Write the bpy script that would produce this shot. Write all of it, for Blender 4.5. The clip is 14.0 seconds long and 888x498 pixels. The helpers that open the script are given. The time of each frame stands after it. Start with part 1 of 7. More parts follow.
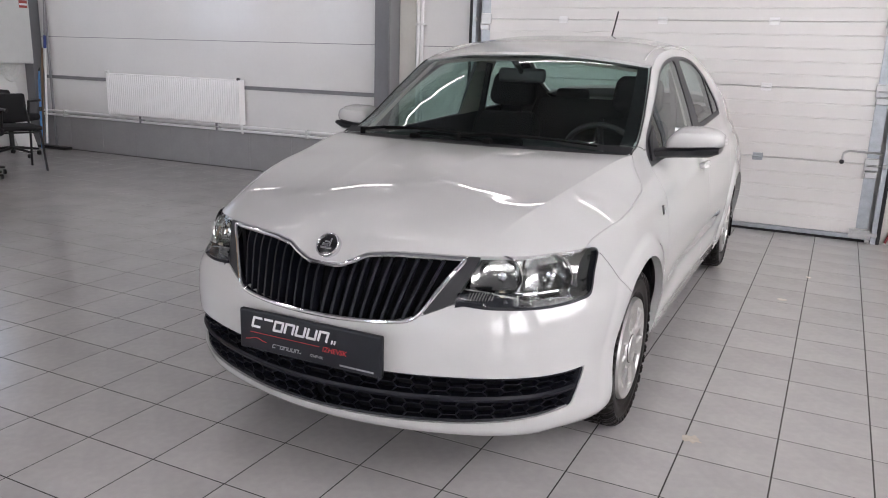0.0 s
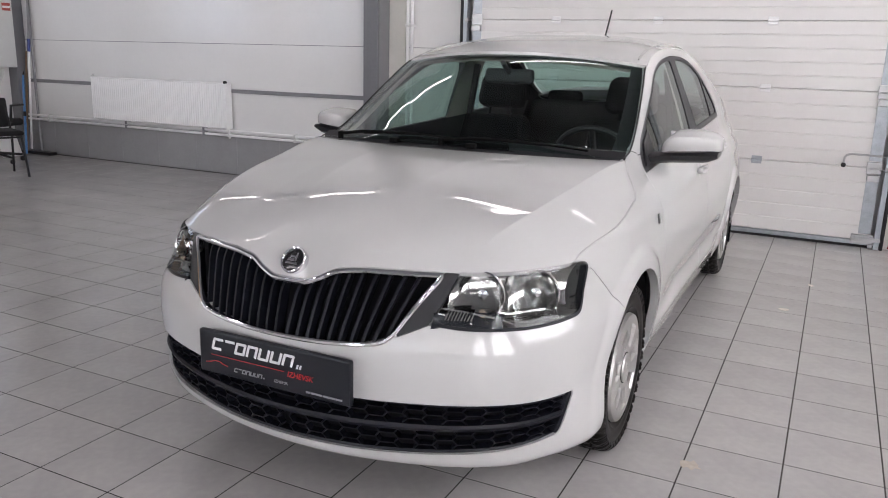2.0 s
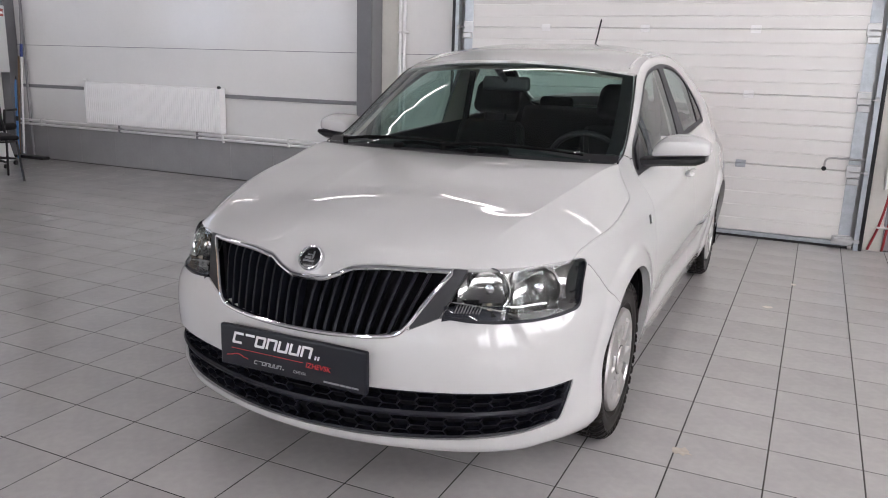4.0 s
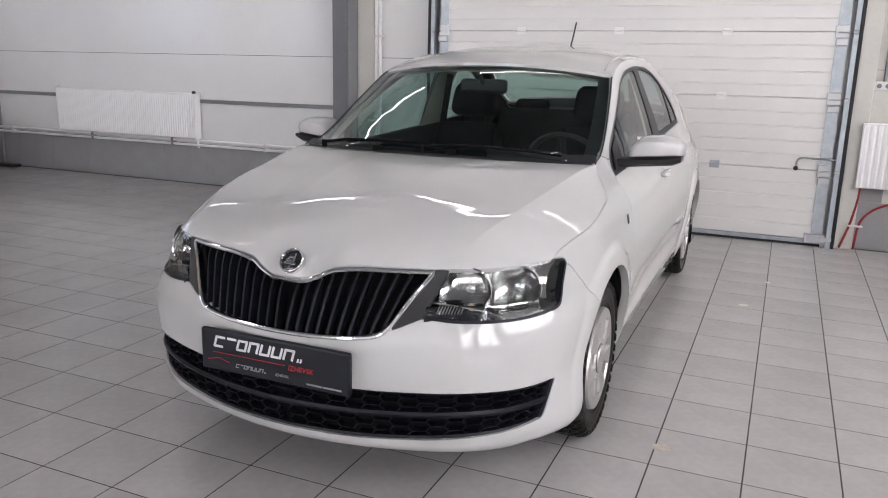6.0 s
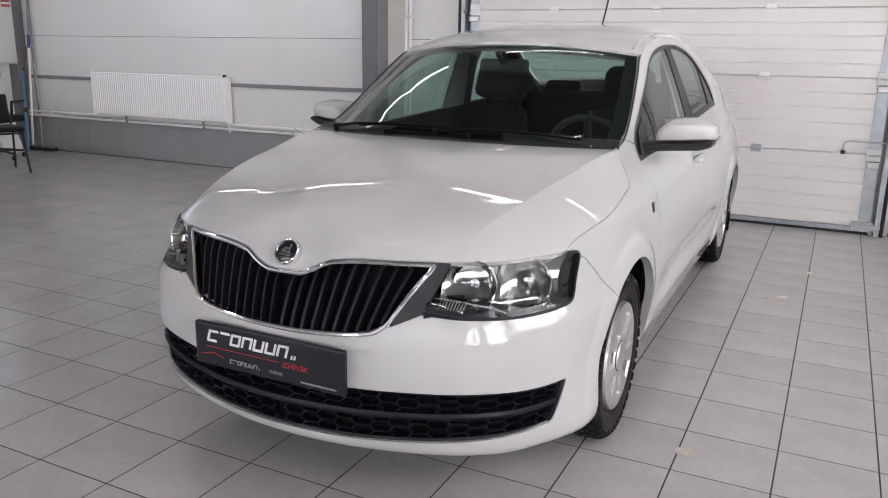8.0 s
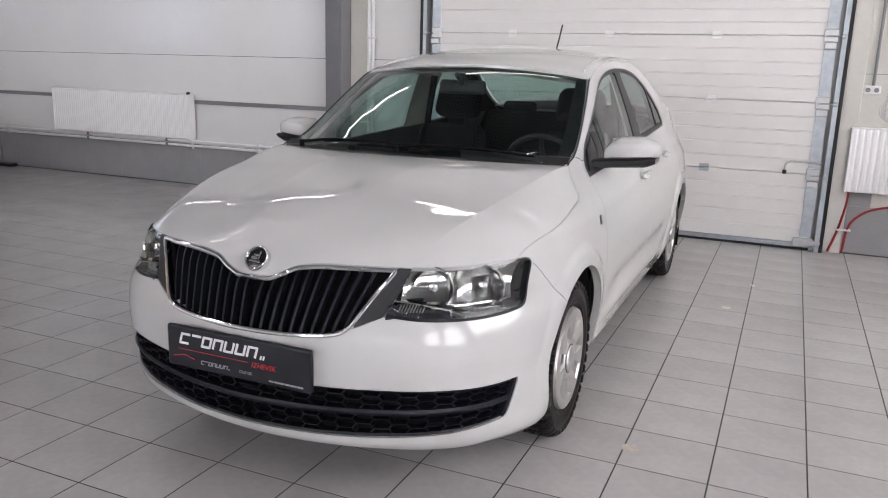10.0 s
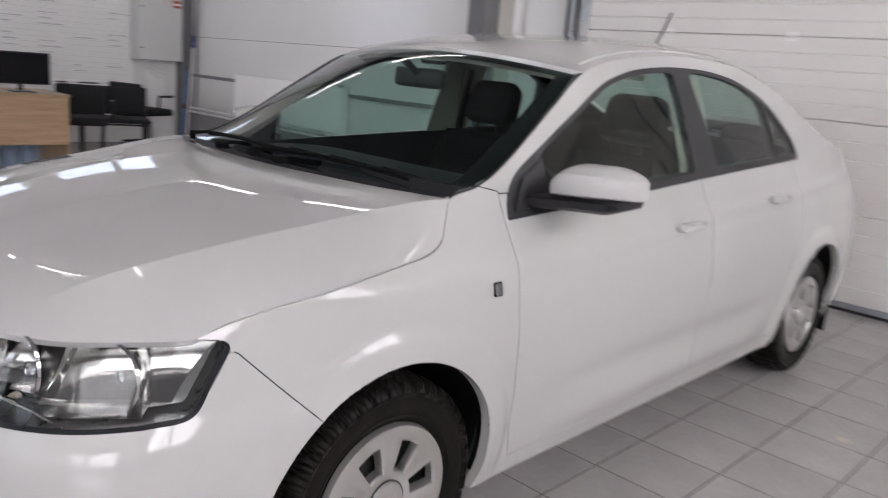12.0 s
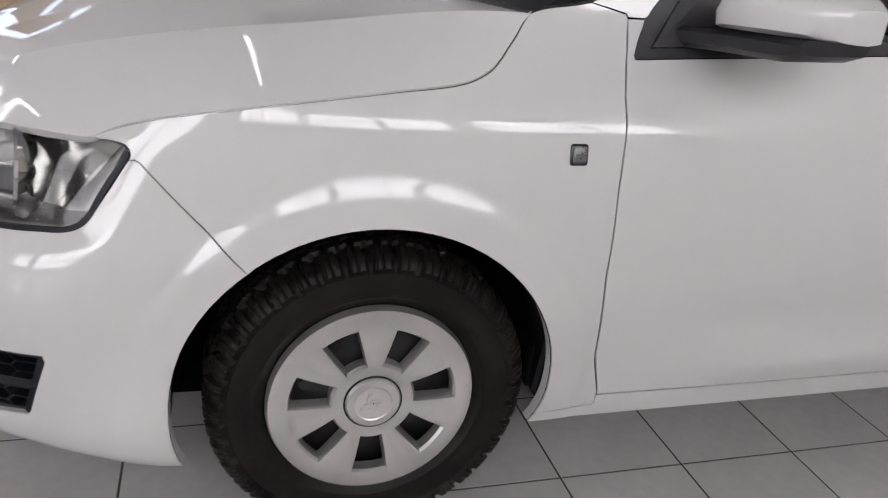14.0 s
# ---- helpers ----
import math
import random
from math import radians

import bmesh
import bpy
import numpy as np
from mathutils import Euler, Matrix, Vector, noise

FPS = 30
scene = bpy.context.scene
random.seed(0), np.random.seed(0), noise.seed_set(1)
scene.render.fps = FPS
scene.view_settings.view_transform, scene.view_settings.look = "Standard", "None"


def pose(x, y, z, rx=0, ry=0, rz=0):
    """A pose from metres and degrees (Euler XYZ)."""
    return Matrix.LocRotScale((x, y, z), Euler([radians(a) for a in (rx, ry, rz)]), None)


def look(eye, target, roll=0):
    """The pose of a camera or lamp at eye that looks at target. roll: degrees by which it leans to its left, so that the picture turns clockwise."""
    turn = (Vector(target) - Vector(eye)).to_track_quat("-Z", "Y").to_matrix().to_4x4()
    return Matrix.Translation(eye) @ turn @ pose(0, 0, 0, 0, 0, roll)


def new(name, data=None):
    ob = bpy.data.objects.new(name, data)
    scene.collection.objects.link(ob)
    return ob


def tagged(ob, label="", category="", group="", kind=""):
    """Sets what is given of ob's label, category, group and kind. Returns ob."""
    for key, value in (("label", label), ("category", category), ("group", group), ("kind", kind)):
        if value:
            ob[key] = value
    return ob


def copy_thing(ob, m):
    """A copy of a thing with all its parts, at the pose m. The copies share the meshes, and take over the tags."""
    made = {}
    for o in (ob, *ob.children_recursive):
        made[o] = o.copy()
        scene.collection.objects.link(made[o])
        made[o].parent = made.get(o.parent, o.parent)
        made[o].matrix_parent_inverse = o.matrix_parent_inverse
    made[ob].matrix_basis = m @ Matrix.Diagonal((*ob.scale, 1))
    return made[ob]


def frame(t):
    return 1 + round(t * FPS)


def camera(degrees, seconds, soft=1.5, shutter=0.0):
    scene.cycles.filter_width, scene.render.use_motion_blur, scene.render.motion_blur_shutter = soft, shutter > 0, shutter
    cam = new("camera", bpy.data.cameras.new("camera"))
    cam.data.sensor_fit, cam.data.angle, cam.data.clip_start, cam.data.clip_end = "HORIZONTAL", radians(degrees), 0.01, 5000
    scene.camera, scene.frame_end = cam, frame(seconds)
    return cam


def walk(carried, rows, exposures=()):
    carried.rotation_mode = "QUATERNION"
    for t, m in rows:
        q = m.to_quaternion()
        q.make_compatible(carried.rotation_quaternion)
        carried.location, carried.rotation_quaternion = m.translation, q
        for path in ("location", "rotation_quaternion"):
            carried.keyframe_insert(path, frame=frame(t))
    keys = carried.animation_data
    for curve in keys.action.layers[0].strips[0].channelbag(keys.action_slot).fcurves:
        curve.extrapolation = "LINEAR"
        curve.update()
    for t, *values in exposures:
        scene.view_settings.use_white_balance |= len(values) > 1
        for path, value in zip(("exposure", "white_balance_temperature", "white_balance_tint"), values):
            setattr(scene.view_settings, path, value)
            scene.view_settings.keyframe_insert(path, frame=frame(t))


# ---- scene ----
cam = camera(59.5, 14.0, soft=1.0, shutter=0.4)
PATH = [
    (0, (0.053, -0.022, 1.312), (-0.808, 1.718, 0.83), 1.8),
    (0.5, (0.053, -0.059, 1.313), (-0.794, 1.689, 0.837), 2.1),
    (1, (0.045, -0.024, 1.305), (-0.795, 1.729, 0.835), 2.1),
    (1.5, (0.017, 0.079, 1.3), (-0.828, 1.83, 0.831), 1.8),
    (2, (0.021, 0.178, 1.3), (-0.836, 1.922, 0.826), 1.6),
    (4.5, (0.024, -0.025, 1.316), (-0.776, 1.751, 0.864), 1.9),
    (5, (0.029, -0.046, 1.313), (-0.746, 1.745, 0.876), 2.0),
    (5.5, (0.026, -0.032, 1.312), (-0.738, 1.763, 0.875), 1.7),
    (6, (0.018, 0.003, 1.308), (-0.754, 1.792, 0.857), 1.4),
    (6.5, (0.015, 0.09, 1.295), (-0.788, 1.861, 0.826), 1.0),
    (7, (0.04, 0.171, 1.295), (-0.804, 1.918, 0.807), 0.8),
    (7.5, (0.052, 0.199, 1.296), (-0.819, 1.929, 0.797), 0.8),
    (10, (0.132, 0.037, 1.302), (-0.649, 1.824, 0.858), 1.7),
    (10.5, (0.275, 0.273, 1.304), (-0.507, 2.059, 0.859), 1.1),
    (11, (0.437, 0.672, 1.309), (-0.345, 2.452, 0.84), 1.6),
    (11.2, (0.442, 0.88, 1.276), (-0.366, 2.644, 0.789), 2.5),
    (11.4, (0.521, 1.034, 1.279), (-0.396, 2.743, 0.79), 1.7),
    (11.5, (0.517, 1.13, 1.274), (-0.443, 2.811, 0.77), 2.8),
    (11.7, (0.586, 1.316, 1.241), (-0.513, 2.914, 0.754), 3.4),
    (12, (0.653, 1.577, 1.276), (-0.683, 2.996, 0.823), 4.9),
    (12.2, (0.658, 1.74, 1.258), (-0.83, 3.002, 0.821), 5.8),
    (12.5, (0.66, 1.963, 1.25), (-1.035, 2.937, 0.829), 7.4),
    (12.7, (0.643, 2.102, 1.218), (-1.153, 2.862, 0.773), 6.9),
    (13, (0.624, 2.262, 1.138), (-1.216, 2.848, 0.617), 6.0),
    (13.5, (0.768, 2.357, 1.131), (-0.997, 2.939, 0.392), 5.3),
    (14, (0.633, 2.429, 1.099), (-1.121, 2.991, 0.319), 5.8),
]
walk(cam, [(t, look(eye, target, roll)) for t, eye, target, roll in PATH], [(0, 0.0, 6560, 17), (10.5, -0.02, 6560, 17), (12.0, -0.3, 6600, 18), (13, -0.46, 6620, 18), (14, -0.40, 6640, 18)])

# ---- daylight, lamps ----
world = bpy.data.worlds.new("sky")
scene.world = world
world.use_nodes = True
wn = world.node_tree.nodes
sky = wn.new("ShaderNodeTexSky")
sky.sky_type, sky.sun_disc = "NISHITA", False
sky.sun_elevation, sky.sun_rotation = radians(52), radians(17)
wn["Background"].inputs[1].default_value = 0.14
world.node_tree.links.new(sky.outputs[0], wn["Background"].inputs[0])
sun = new("sun", bpy.data.lights.new("sun", "SUN"))
sun.data.energy, sun.data.angle, sun.data.color = 2.0, radians(0.6), (1, 0.95, 0.88)
sun.matrix_world = look((-6, 20, 16), (0, 0, 0))

# ---- helpers ----
def part(name, bm, material, parent=None, label="", smooth=False):
    """Links a bmesh as one mesh object under parent (coordinates in the parent's space)."""
    me = bpy.data.meshes.new(name)
    bmesh.ops.recalc_face_normals(bm, faces=bm.faces[:])
    bm.to_mesh(me)
    bm.free()
    for m in material if isinstance(material, (list, tuple)) else [material]:
        me.materials.append(m)
    if smooth:
        me.shade_smooth() if smooth is True else me.set_sharp_from_angle(angle=radians(smooth))
        for p in me.polygons:
            p.use_smooth = True
    ob = new(name, me)
    if parent is not None:
        ob.parent = parent
    if label:
        ob["label"] = label
    return ob


def thing(name, label, category, at=(0, 0, 0), turn=0, group="", kind=""):
    ob = new(name)
    ob.empty_display_size = 0.1
    ob.matrix_world = pose(*at, 0, 0, turn)
    return tagged(ob, label, category, group, kind)


def box(bm, x0, y0, z0, x1, y1, z1, bevel=0.0, seg=1):
    r = bmesh.ops.create_cube(bm, size=1)
    vs = r["verts"]
    for v in vs:
        v.co = Vector((x0 + (v.co.x + 0.5) * (x1 - x0), y0 + (v.co.y + 0.5) * (y1 - y0), z0 + (v.co.z + 0.5) * (z1 - z0)))
    if bevel:
        es = list({e for v in vs for e in v.link_edges})
        bmesh.ops.bevel(bm, geom=es, offset=bevel, segments=seg, affect="EDGES", profile=0.5)
    return bm


def cube(x0, y0, z0, x1, y1, z1, bevel=0.0, seg=1):
    return box(bmesh.new(), x0, y0, z0, x1, y1, z1, bevel, seg)


def rod(bm, a, b, r, n=12, r2=None):
    """A closed round bar from a to b."""
    a, b = Vector(a), Vector(b)
    d = b - a
    m = Matrix.Translation((a + b) / 2) @ d.to_track_quat("Z", "Y").to_matrix().to_4x4()
    bmesh.ops.create_cone(bm, cap_ends=True, segments=n, radius1=r, radius2=r if r2 is None else r2, depth=d.length, matrix=m)
    return bm


def curve_pts(ctrl, n):
    """n points along a smooth curve through the control points."""
    c = np.array(ctrl, float)
    t = np.r_[0, np.cumsum(np.linalg.norm(np.diff(c, axis=0), axis=1) ** 0.5)]
    return np.stack([pchip(t, c[:, k], np.linspace(0, t[-1], n), True) for k in range(c.shape[1])], 1)


def pchip(x, y, q, free=False):
    """Cubic curve through (x, y); monotone unless free."""
    x, y, q = np.asarray(x, float), np.asarray(y, float), np.asarray(q, float)
    h, d = np.diff(x), np.diff(y) / np.diff(x)
    m = np.empty_like(y)
    m[0], m[-1] = d[0], d[-1]
    for i in range(1, len(x) - 1):
        if free:
            m[i] = (d[i - 1] * h[i] + d[i] * h[i - 1]) / (h[i - 1] + h[i])
        else:
            m[i] = 0 if d[i - 1] * d[i] <= 0 else 3 * (h[i - 1] + h[i]) / ((2 * h[i] + h[i - 1]) / d[i - 1] + (h[i] + 2 * h[i - 1]) / d[i])
    i = np.clip(np.searchsorted(x, q) - 1, 0, len(x) - 2)
    t = np.clip((q - x[i]) / h[i], 0, 1)
    return ((1 + 2 * t) * (1 - t) ** 2 * y[i] + t * (1 - t) ** 2 * h[i] * m[i] + t * t * (3 - 2 * t) * y[i + 1] + t * t * (t - 1) * h[i] * m[i + 1])


def hose(bm, pts, r, n=8):
    """A round tube along points."""
    pts = [Vector(p) for p in pts]
    rings, up = [], None
    for i, p in enumerate(pts):
        d = (pts[min(i + 1, len(pts) - 1)] - pts[max(i - 1, 0)]).normalized()
        if up is None:
            up = d.orthogonal().normalized()
        up = (up - d * up.dot(d)).normalized()
        side = d.cross(up)
        rings.append([bm.verts.new(p + (up * math.cos(a) + side * math.sin(a)) * r) for a in [2 * math.pi * k / n for k in range(n)]])
    for a, b in zip(rings, rings[1:]):
        for k in range(n):
            bm.faces.new((a[k], a[(k + 1) % n], b[(k + 1) % n], b[k]))
    bm.faces.new(rings[0][::-1]), bm.faces.new(rings[-1])
    return bm


def lathe(bm, profile, n=48, axis="x", at=(0, 0, 0)):
    """Turns a profile of (radius, along) about an axis."""
    rings = []
    for r, h in profile:
        ring = []
        for k in range(n):
            a = 2 * math.pi * k / n
            c, s = r * math.cos(a), r * math.sin(a)
            p = (h, c, s) if axis == "x" else (c, s, h)
            ring.append(bm.verts.new(Vector(p) + Vector(at)))
        rings.append(ring)
    for a, b in zip(rings, rings[1:]):
        for k in range(n):
            bm.faces.new((a[k], a[(k + 1) % n], b[(k + 1) % n], b[k]))
    return bm


def plate(bm, outline, y0, y1, plane="xz"):
    """A flat solid: an outline in a plane, from y0 to y1 across it."""
    def at(p, d):
        return {"xz": (p[0], d, p[1]), "yz": (d, p[0], p[1]), "xy": (p[0], p[1], d)}[plane]
    a = [bm.verts.new(at(p, y0)) for p in outline]
    b = [bm.verts.new(at(p, y1)) for p in outline]
    bm.faces.new(a[::-1]), bm.faces.new(b)
    for k in range(len(a)):
        j = (k + 1) % len(a)
        bm.faces.new((a[k], a[j], b[j], b[k]))
    return bm


# ---- materials ----
def mat(name, colour, rough=0.5, metal=0.0, vary=0.06, scale=8.0, bump=0.0, bump_scale=120.0, coat=0.0, spec=0.5, detail=4.0, tint=None, stretch=None, island=0.0):
    """A procedural surface: base colour with stains at two scales, roughness that varies, fine relief."""
    m = bpy.data.materials.new(name)
    m.use_nodes = True
    nt = m.node_tree
    n, l = nt.nodes, nt.links
    b = n["Principled BSDF"]
    b.inputs["Metallic"].default_value = metal
    b.inputs["Specular IOR Level"].default_value = spec
    b.inputs["Coat Weight"].default_value = coat
    b.inputs["Coat Roughness"].default_value = 0.03
    tc = n.new("ShaderNodeTexCoord")
    mp = n.new("ShaderNodeMapping")
    l.new(tc.outputs["Object"], mp.inputs[0])
    if stretch:
        mp.inputs["Scale"].default_value = stretch
    big = n.new("ShaderNodeTexNoise")
    big.inputs["Scale"].default_value, big.inputs["Detail"].default_value = scale, detail
    small = n.new("ShaderNodeTexNoise")
    small.inputs["Scale"].default_value, small.inputs["Detail"].default_value = scale * 9, 3
    l.new(mp.outputs[0], big.inputs[0]), l.new(mp.outputs[0], small.inputs[0])
    mix = n.new("ShaderNodeMix")
    mix.data_type = "FLOAT"
    mix.inputs[0].default_value = 0.35
    l.new(big.outputs[0], mix.inputs[2]), l.new(small.outputs[0], mix.inputs[3])
    ramp = n.new("ShaderNodeValToRGB")
    lo = [max(0, c * (1 - vary)) for c in colour]
    hi = [min(1, c * (1 + vary)) for c in (tint or colour)]
    ramp.color_ramp.elements[0].position, ramp.color_ramp.elements[1].position = 0.32, 0.68
    ramp.color_ramp.elements[0].color, ramp.color_ramp.elements[1].color = (*lo, 1), (*hi, 1)
    l.new(mix.outputs[0], ramp.inputs[0])
    last = ramp.outputs[0]
    if island:
        info = n.new("ShaderNodeObjectInfo")
        rng = n.new("ShaderNodeMapRange")
        rng.inputs[3].default_value, rng.inputs[4].default_value = 1 - island, 1 + island
        hsv = n.new("ShaderNodeHueSaturation")
        l.new(info.outputs["Random"], rng.inputs[0]), l.new(rng.outputs[0], hsv.inputs["Value"]), l.new(last, hsv.inputs["Color"])
        last = hsv.outputs[0]
    l.new(last, b.inputs["Base Color"])
    rr = n.new("ShaderNodeMapRange")
    rr.inputs[3].default_value, rr.inputs[4].default_value = max(0.02, rough * 0.85), min(1, rough * 1.15)
    l.new(mix.outputs[0], rr.inputs[0]), l.new(rr.outputs[0], b.inputs["Roughness"])
    if bump:
        fine = n.new("ShaderNodeTexNoise")
        fine.inputs["Scale"].default_value, fine.inputs["Detail"].default_value = bump_scale, 3
        l.new(mp.outputs[0], fine.inputs[0])
        bp = n.new("ShaderNodeBump")
        bp.inputs["Strength"].default_value, bp.inputs["Distance"].default_value = bump, 0.002
        l.new(fine.outputs[0], bp.inputs["Height"]), l.new(bp.outputs[0], b.inputs["Normal"])
    return m


def glow(name, colour, strength):
    m = bpy.data.materials.new(name)
    m.use_nodes = True
    b = m.node_tree.nodes["Principled BSDF"]
    b.inputs["Base Color"].default_value = (0.8, 0.8, 0.8, 1)
    b.inputs["Emission Color"].default_value, b.inputs["Emission Strength"].default_value = (*colour, 1), strength
    return m


def glass(name, colour, ior=1.45, rough=0.0, sheen=0.85):
    """Thin tinted glass: see-through with a mirror sheen by Fresnel."""
    m = bpy.data.materials.new(name)
    m.use_nodes = True
    n, l = m.node_tree.nodes, m.node_tree.links
    n.remove(n["Principled BSDF"])
    tr, gl, lw, mx = (n.new("ShaderNode" + k) for k in ("BsdfTransparent", "BsdfGlossy", "LayerWeight", "MixShader"))
    pw, ad = n.new("ShaderNodeMath"), n.new("ShaderNodeMath")
    tr.inputs[0].default_value = (*colour, 1)
    gl.inputs["Roughness"].default_value = rough
    lw.inputs[0].default_value = 0.5
    f0 = ((ior - 1) / (ior + 1)) ** 2 * 0.95
    pw.operation, pw.inputs[1].default_value = "POWER", 4.0
    ad.operation, ad.inputs[1].default_value, ad.inputs[2].default_value = "MULTIPLY_ADD", sheen, f0
    l.new(lw.outputs["Facing"], pw.inputs[0]), l.new(pw.outputs[0], ad.inputs[0]), l.new(ad.outputs[0], mx.inputs[0])
    l.new(tr.outputs[0], mx.inputs[1]), l.new(gl.outputs[0], mx.inputs[2])
    l.new(mx.outputs[0], n["Material Output"].inputs[0])
    return m


PAINT = mat("white_car_paint", (0.455, 0.452, 0.444), 0.5, 0, 0.004, 3.0, coat=1.0, spec=0.0)
BLACK_PLASTIC = mat("black_plastic", (0.010, 0.010, 0.012), 0.42, 0, 0.2, 30, bump=0.1)
GREY_PLASTIC = mat("dark_grey_plastic", (0.018, 0.0185, 0.021), 0.5, 0, 0.15, 30, bump=0.15)
SLAT = mat("slat_plastic", (0.0045, 0.005, 0.0085), 0.42, 0, 0.2, 30, spec=0.22)
WIPER = mat("wiper_black", (0.003, 0.003, 0.003), 0.7, 0, 0.2, 30, spec=0.08)
GLOSS_BLACK = mat("gloss_black", (0.008, 0.008, 0.01), 0.12, 0, 0.1, 20, coat=0.6)
CHROME = mat("chrome", (0.75, 0.75, 0.77), 0.06, 1.0, 0.03, 12)
SILVER = mat("silver_hubcap_paint", (0.60, 0.59, 0.575), 0.30, 0.9, 0.04, 14, bump=0.03)
STEEL_BLACK = mat("black_steel_rim", (0.012, 0.012, 0.013), 0.45, 0.3, 0.2, 20)
RUBBER = mat("tyre_rubber", (0.0045, 0.0045, 0.005), 0.42, 0, 0.3, 10, bump=0.12, bump_scale=90, spec=0.12, tint=(0.011, 0.009, 0.0075))
RUBBER_SEAL = mat("rubber_seal", (0.012, 0.012, 0.012), 0.6, 0, 0.2, 20)
LINER = mat("wheel_liner_felt", (0.004, 0.004, 0.005), 0.95, 0, 0.3, 30, bump=0.3, spec=0.1)
CABIN = mat("cabin_plastic", (0.013, 0.0135, 0.015), 0.6, 0, 0.2, 25, bump=0.2)
FABRIC = mat("seat_fabric", (0.0045, 0.0045, 0.0052), 0.9, 0, 0.05, 6, spec=0.2)
CREAM = mat("cream_trim", (0.42, 0.40, 0.35), 0.7, 0, 0.05, 12)
WINDSCREEN = glass("green_tinted_windscreen", (0.62, 0.76, 0.72), 1.45)
SIDE_GLASS = glass("green_tinted_side_glass", (0.57, 0.71, 0.67), 1.45)
CLEAR = glass("clear_lens", (0.90, 0.91, 0.91), 1.4, sheen=0.4)
REFLECTOR = mat("lamp_reflector", (0.40, 0.395, 0.385), 0.12, 1.0, 0.05, 30, bump=0.2, bump_scale=45)
LAMP_GREY = mat("lamp_bezel_grey", (0.17, 0.17, 0.17), 0.28, 0.7, 0.1, 30)
LAMP_DARK = mat("lamp_dark_trim", (0.022, 0.024, 0.03), 0.25, 0, 0.1, 30)
AMBER = mat("clear_bulb", (0.35, 0.30, 0.24), 0.25, 0, 0.05, 30)
TAIL_RED = mat("tail_lamp_red", (0.35, 0.01, 0.012), 0.12, 0, 0.1, 20, coat=1.0)
PLATE_DARK = mat("plate_holder", (0.007, 0.008, 0.012), 0.38, 0, 0.1, 25, bump=0.05, spec=0.35)
PRINT_WHITE = mat("white_print", (0.75, 0.75, 0.75), 0.5, 0, 0.02, 30)
PRINT_RED = mat("red_print", (0.5, 0.02, 0.025), 0.5, 0, 0.05, 30)
PRINT_GREY = mat("grey_print", (0.26, 0.26, 0.27), 0.5, 0, 0.05, 30)

# ---- the car's body: one flank surface in (s, z), cut into panels ----
CX, CY = -1.285, 4.0
HUB_F, HUB_R, HUB_Z = 2.692, 5.297, 0.293

OUT = np.array([(0, 1.80), (0.2, 1.817), (0.4, 1.868), (0.56, 1.938), (0.672, 2.026), (0.740, 2.138), (0.773, 2.268), (0.790, 2.43), (0.80, 2.65), (0.802, 2.9), (0.802, 3.3),
                (0.80, 4.2), (0.802, 4.9), (0.801, 5.3), (0.782, 5.7), (0.728, 6.0), (0.625, 6.17), (0.4, 6.26), (0, 6.285)])
_o = curve_pts(np.vstack([OUT[1:4][::-1] * (-1, 1), OUT, OUT[-4:-1][::-1] * (-1, 1)]), 1600)
_k = np.argmax(_o[:, 0] >= 0)
_o = _o[_k:]
_o = _o[:np.argmax((_o[:, 0] < 0) & (_o[:, 1] > 5)) if np.any((_o[:, 0] < 0) & (_o[:, 1] > 5)) else len(_o)]
_o[0, 0], _o[-1, 0] = 0, 0
ARC = np.r_[0, np.cumsum(np.linalg.norm(np.diff(_o, axis=0), axis=1))]
LENGTH = ARC[-1]
_tan = np.gradient(_o, axis=0)
_tan /= np.linalg.norm(_tan, axis=1)[:, None]
_tan[0] = _tan[-1] * -1
_tan[0], _tan[-1] = (1, 0), (-1, 0)

Z_FRONT = [0.10, 0.19, 0.21, 0.24, 0.30, 0.40, 0.50, 0.55, 0.617, 0.684, 0.742, 0.80, 1.5]
D_FRONT = [0.16, 0.062, 0.036, 0.022, 0.012, 0.003, 0.0, 0.006, 0.029, 0.056, 0.080, 0.12, 0.8]
Z_SIDE = [0.10, 0.19, 0.23, 0.27, 0.33, 0.40, 0.48, 0.56, 0.64, 0.70, 0.76, 0.813, 0.855, 0.906, 0.97, 1.02, 1.12, 1.22, 1.318, 1.405, 1.5]
D_SIDE = [0.09, 0.056, 0.046, 0.038, 0.028, 0.016, 0.006, 0.003, 0.004, 0.011, 0.022, 0.035, 0.055, 0.086, 0.116, 0.132, 0.166, 0.204, 0.242, 0.276, 0.34]


def smooth(x, a, b):
    t = np.clip((np.asarray(x, float) - a) / (b - a), 0, 1)
    return t * t * (3 - 2 * t)


def plan(s):
    s = np.asarray(s, float)
    v, y = np.interp(s, ARC, _o[:, 0]), np.interp(s, ARC, _o[:, 1])
    tv, ty = np.interp(s, ARC, _tan[:, 0]), np.interp(s, ARC, _tan[:, 1])
    return v, y, ty, -tv


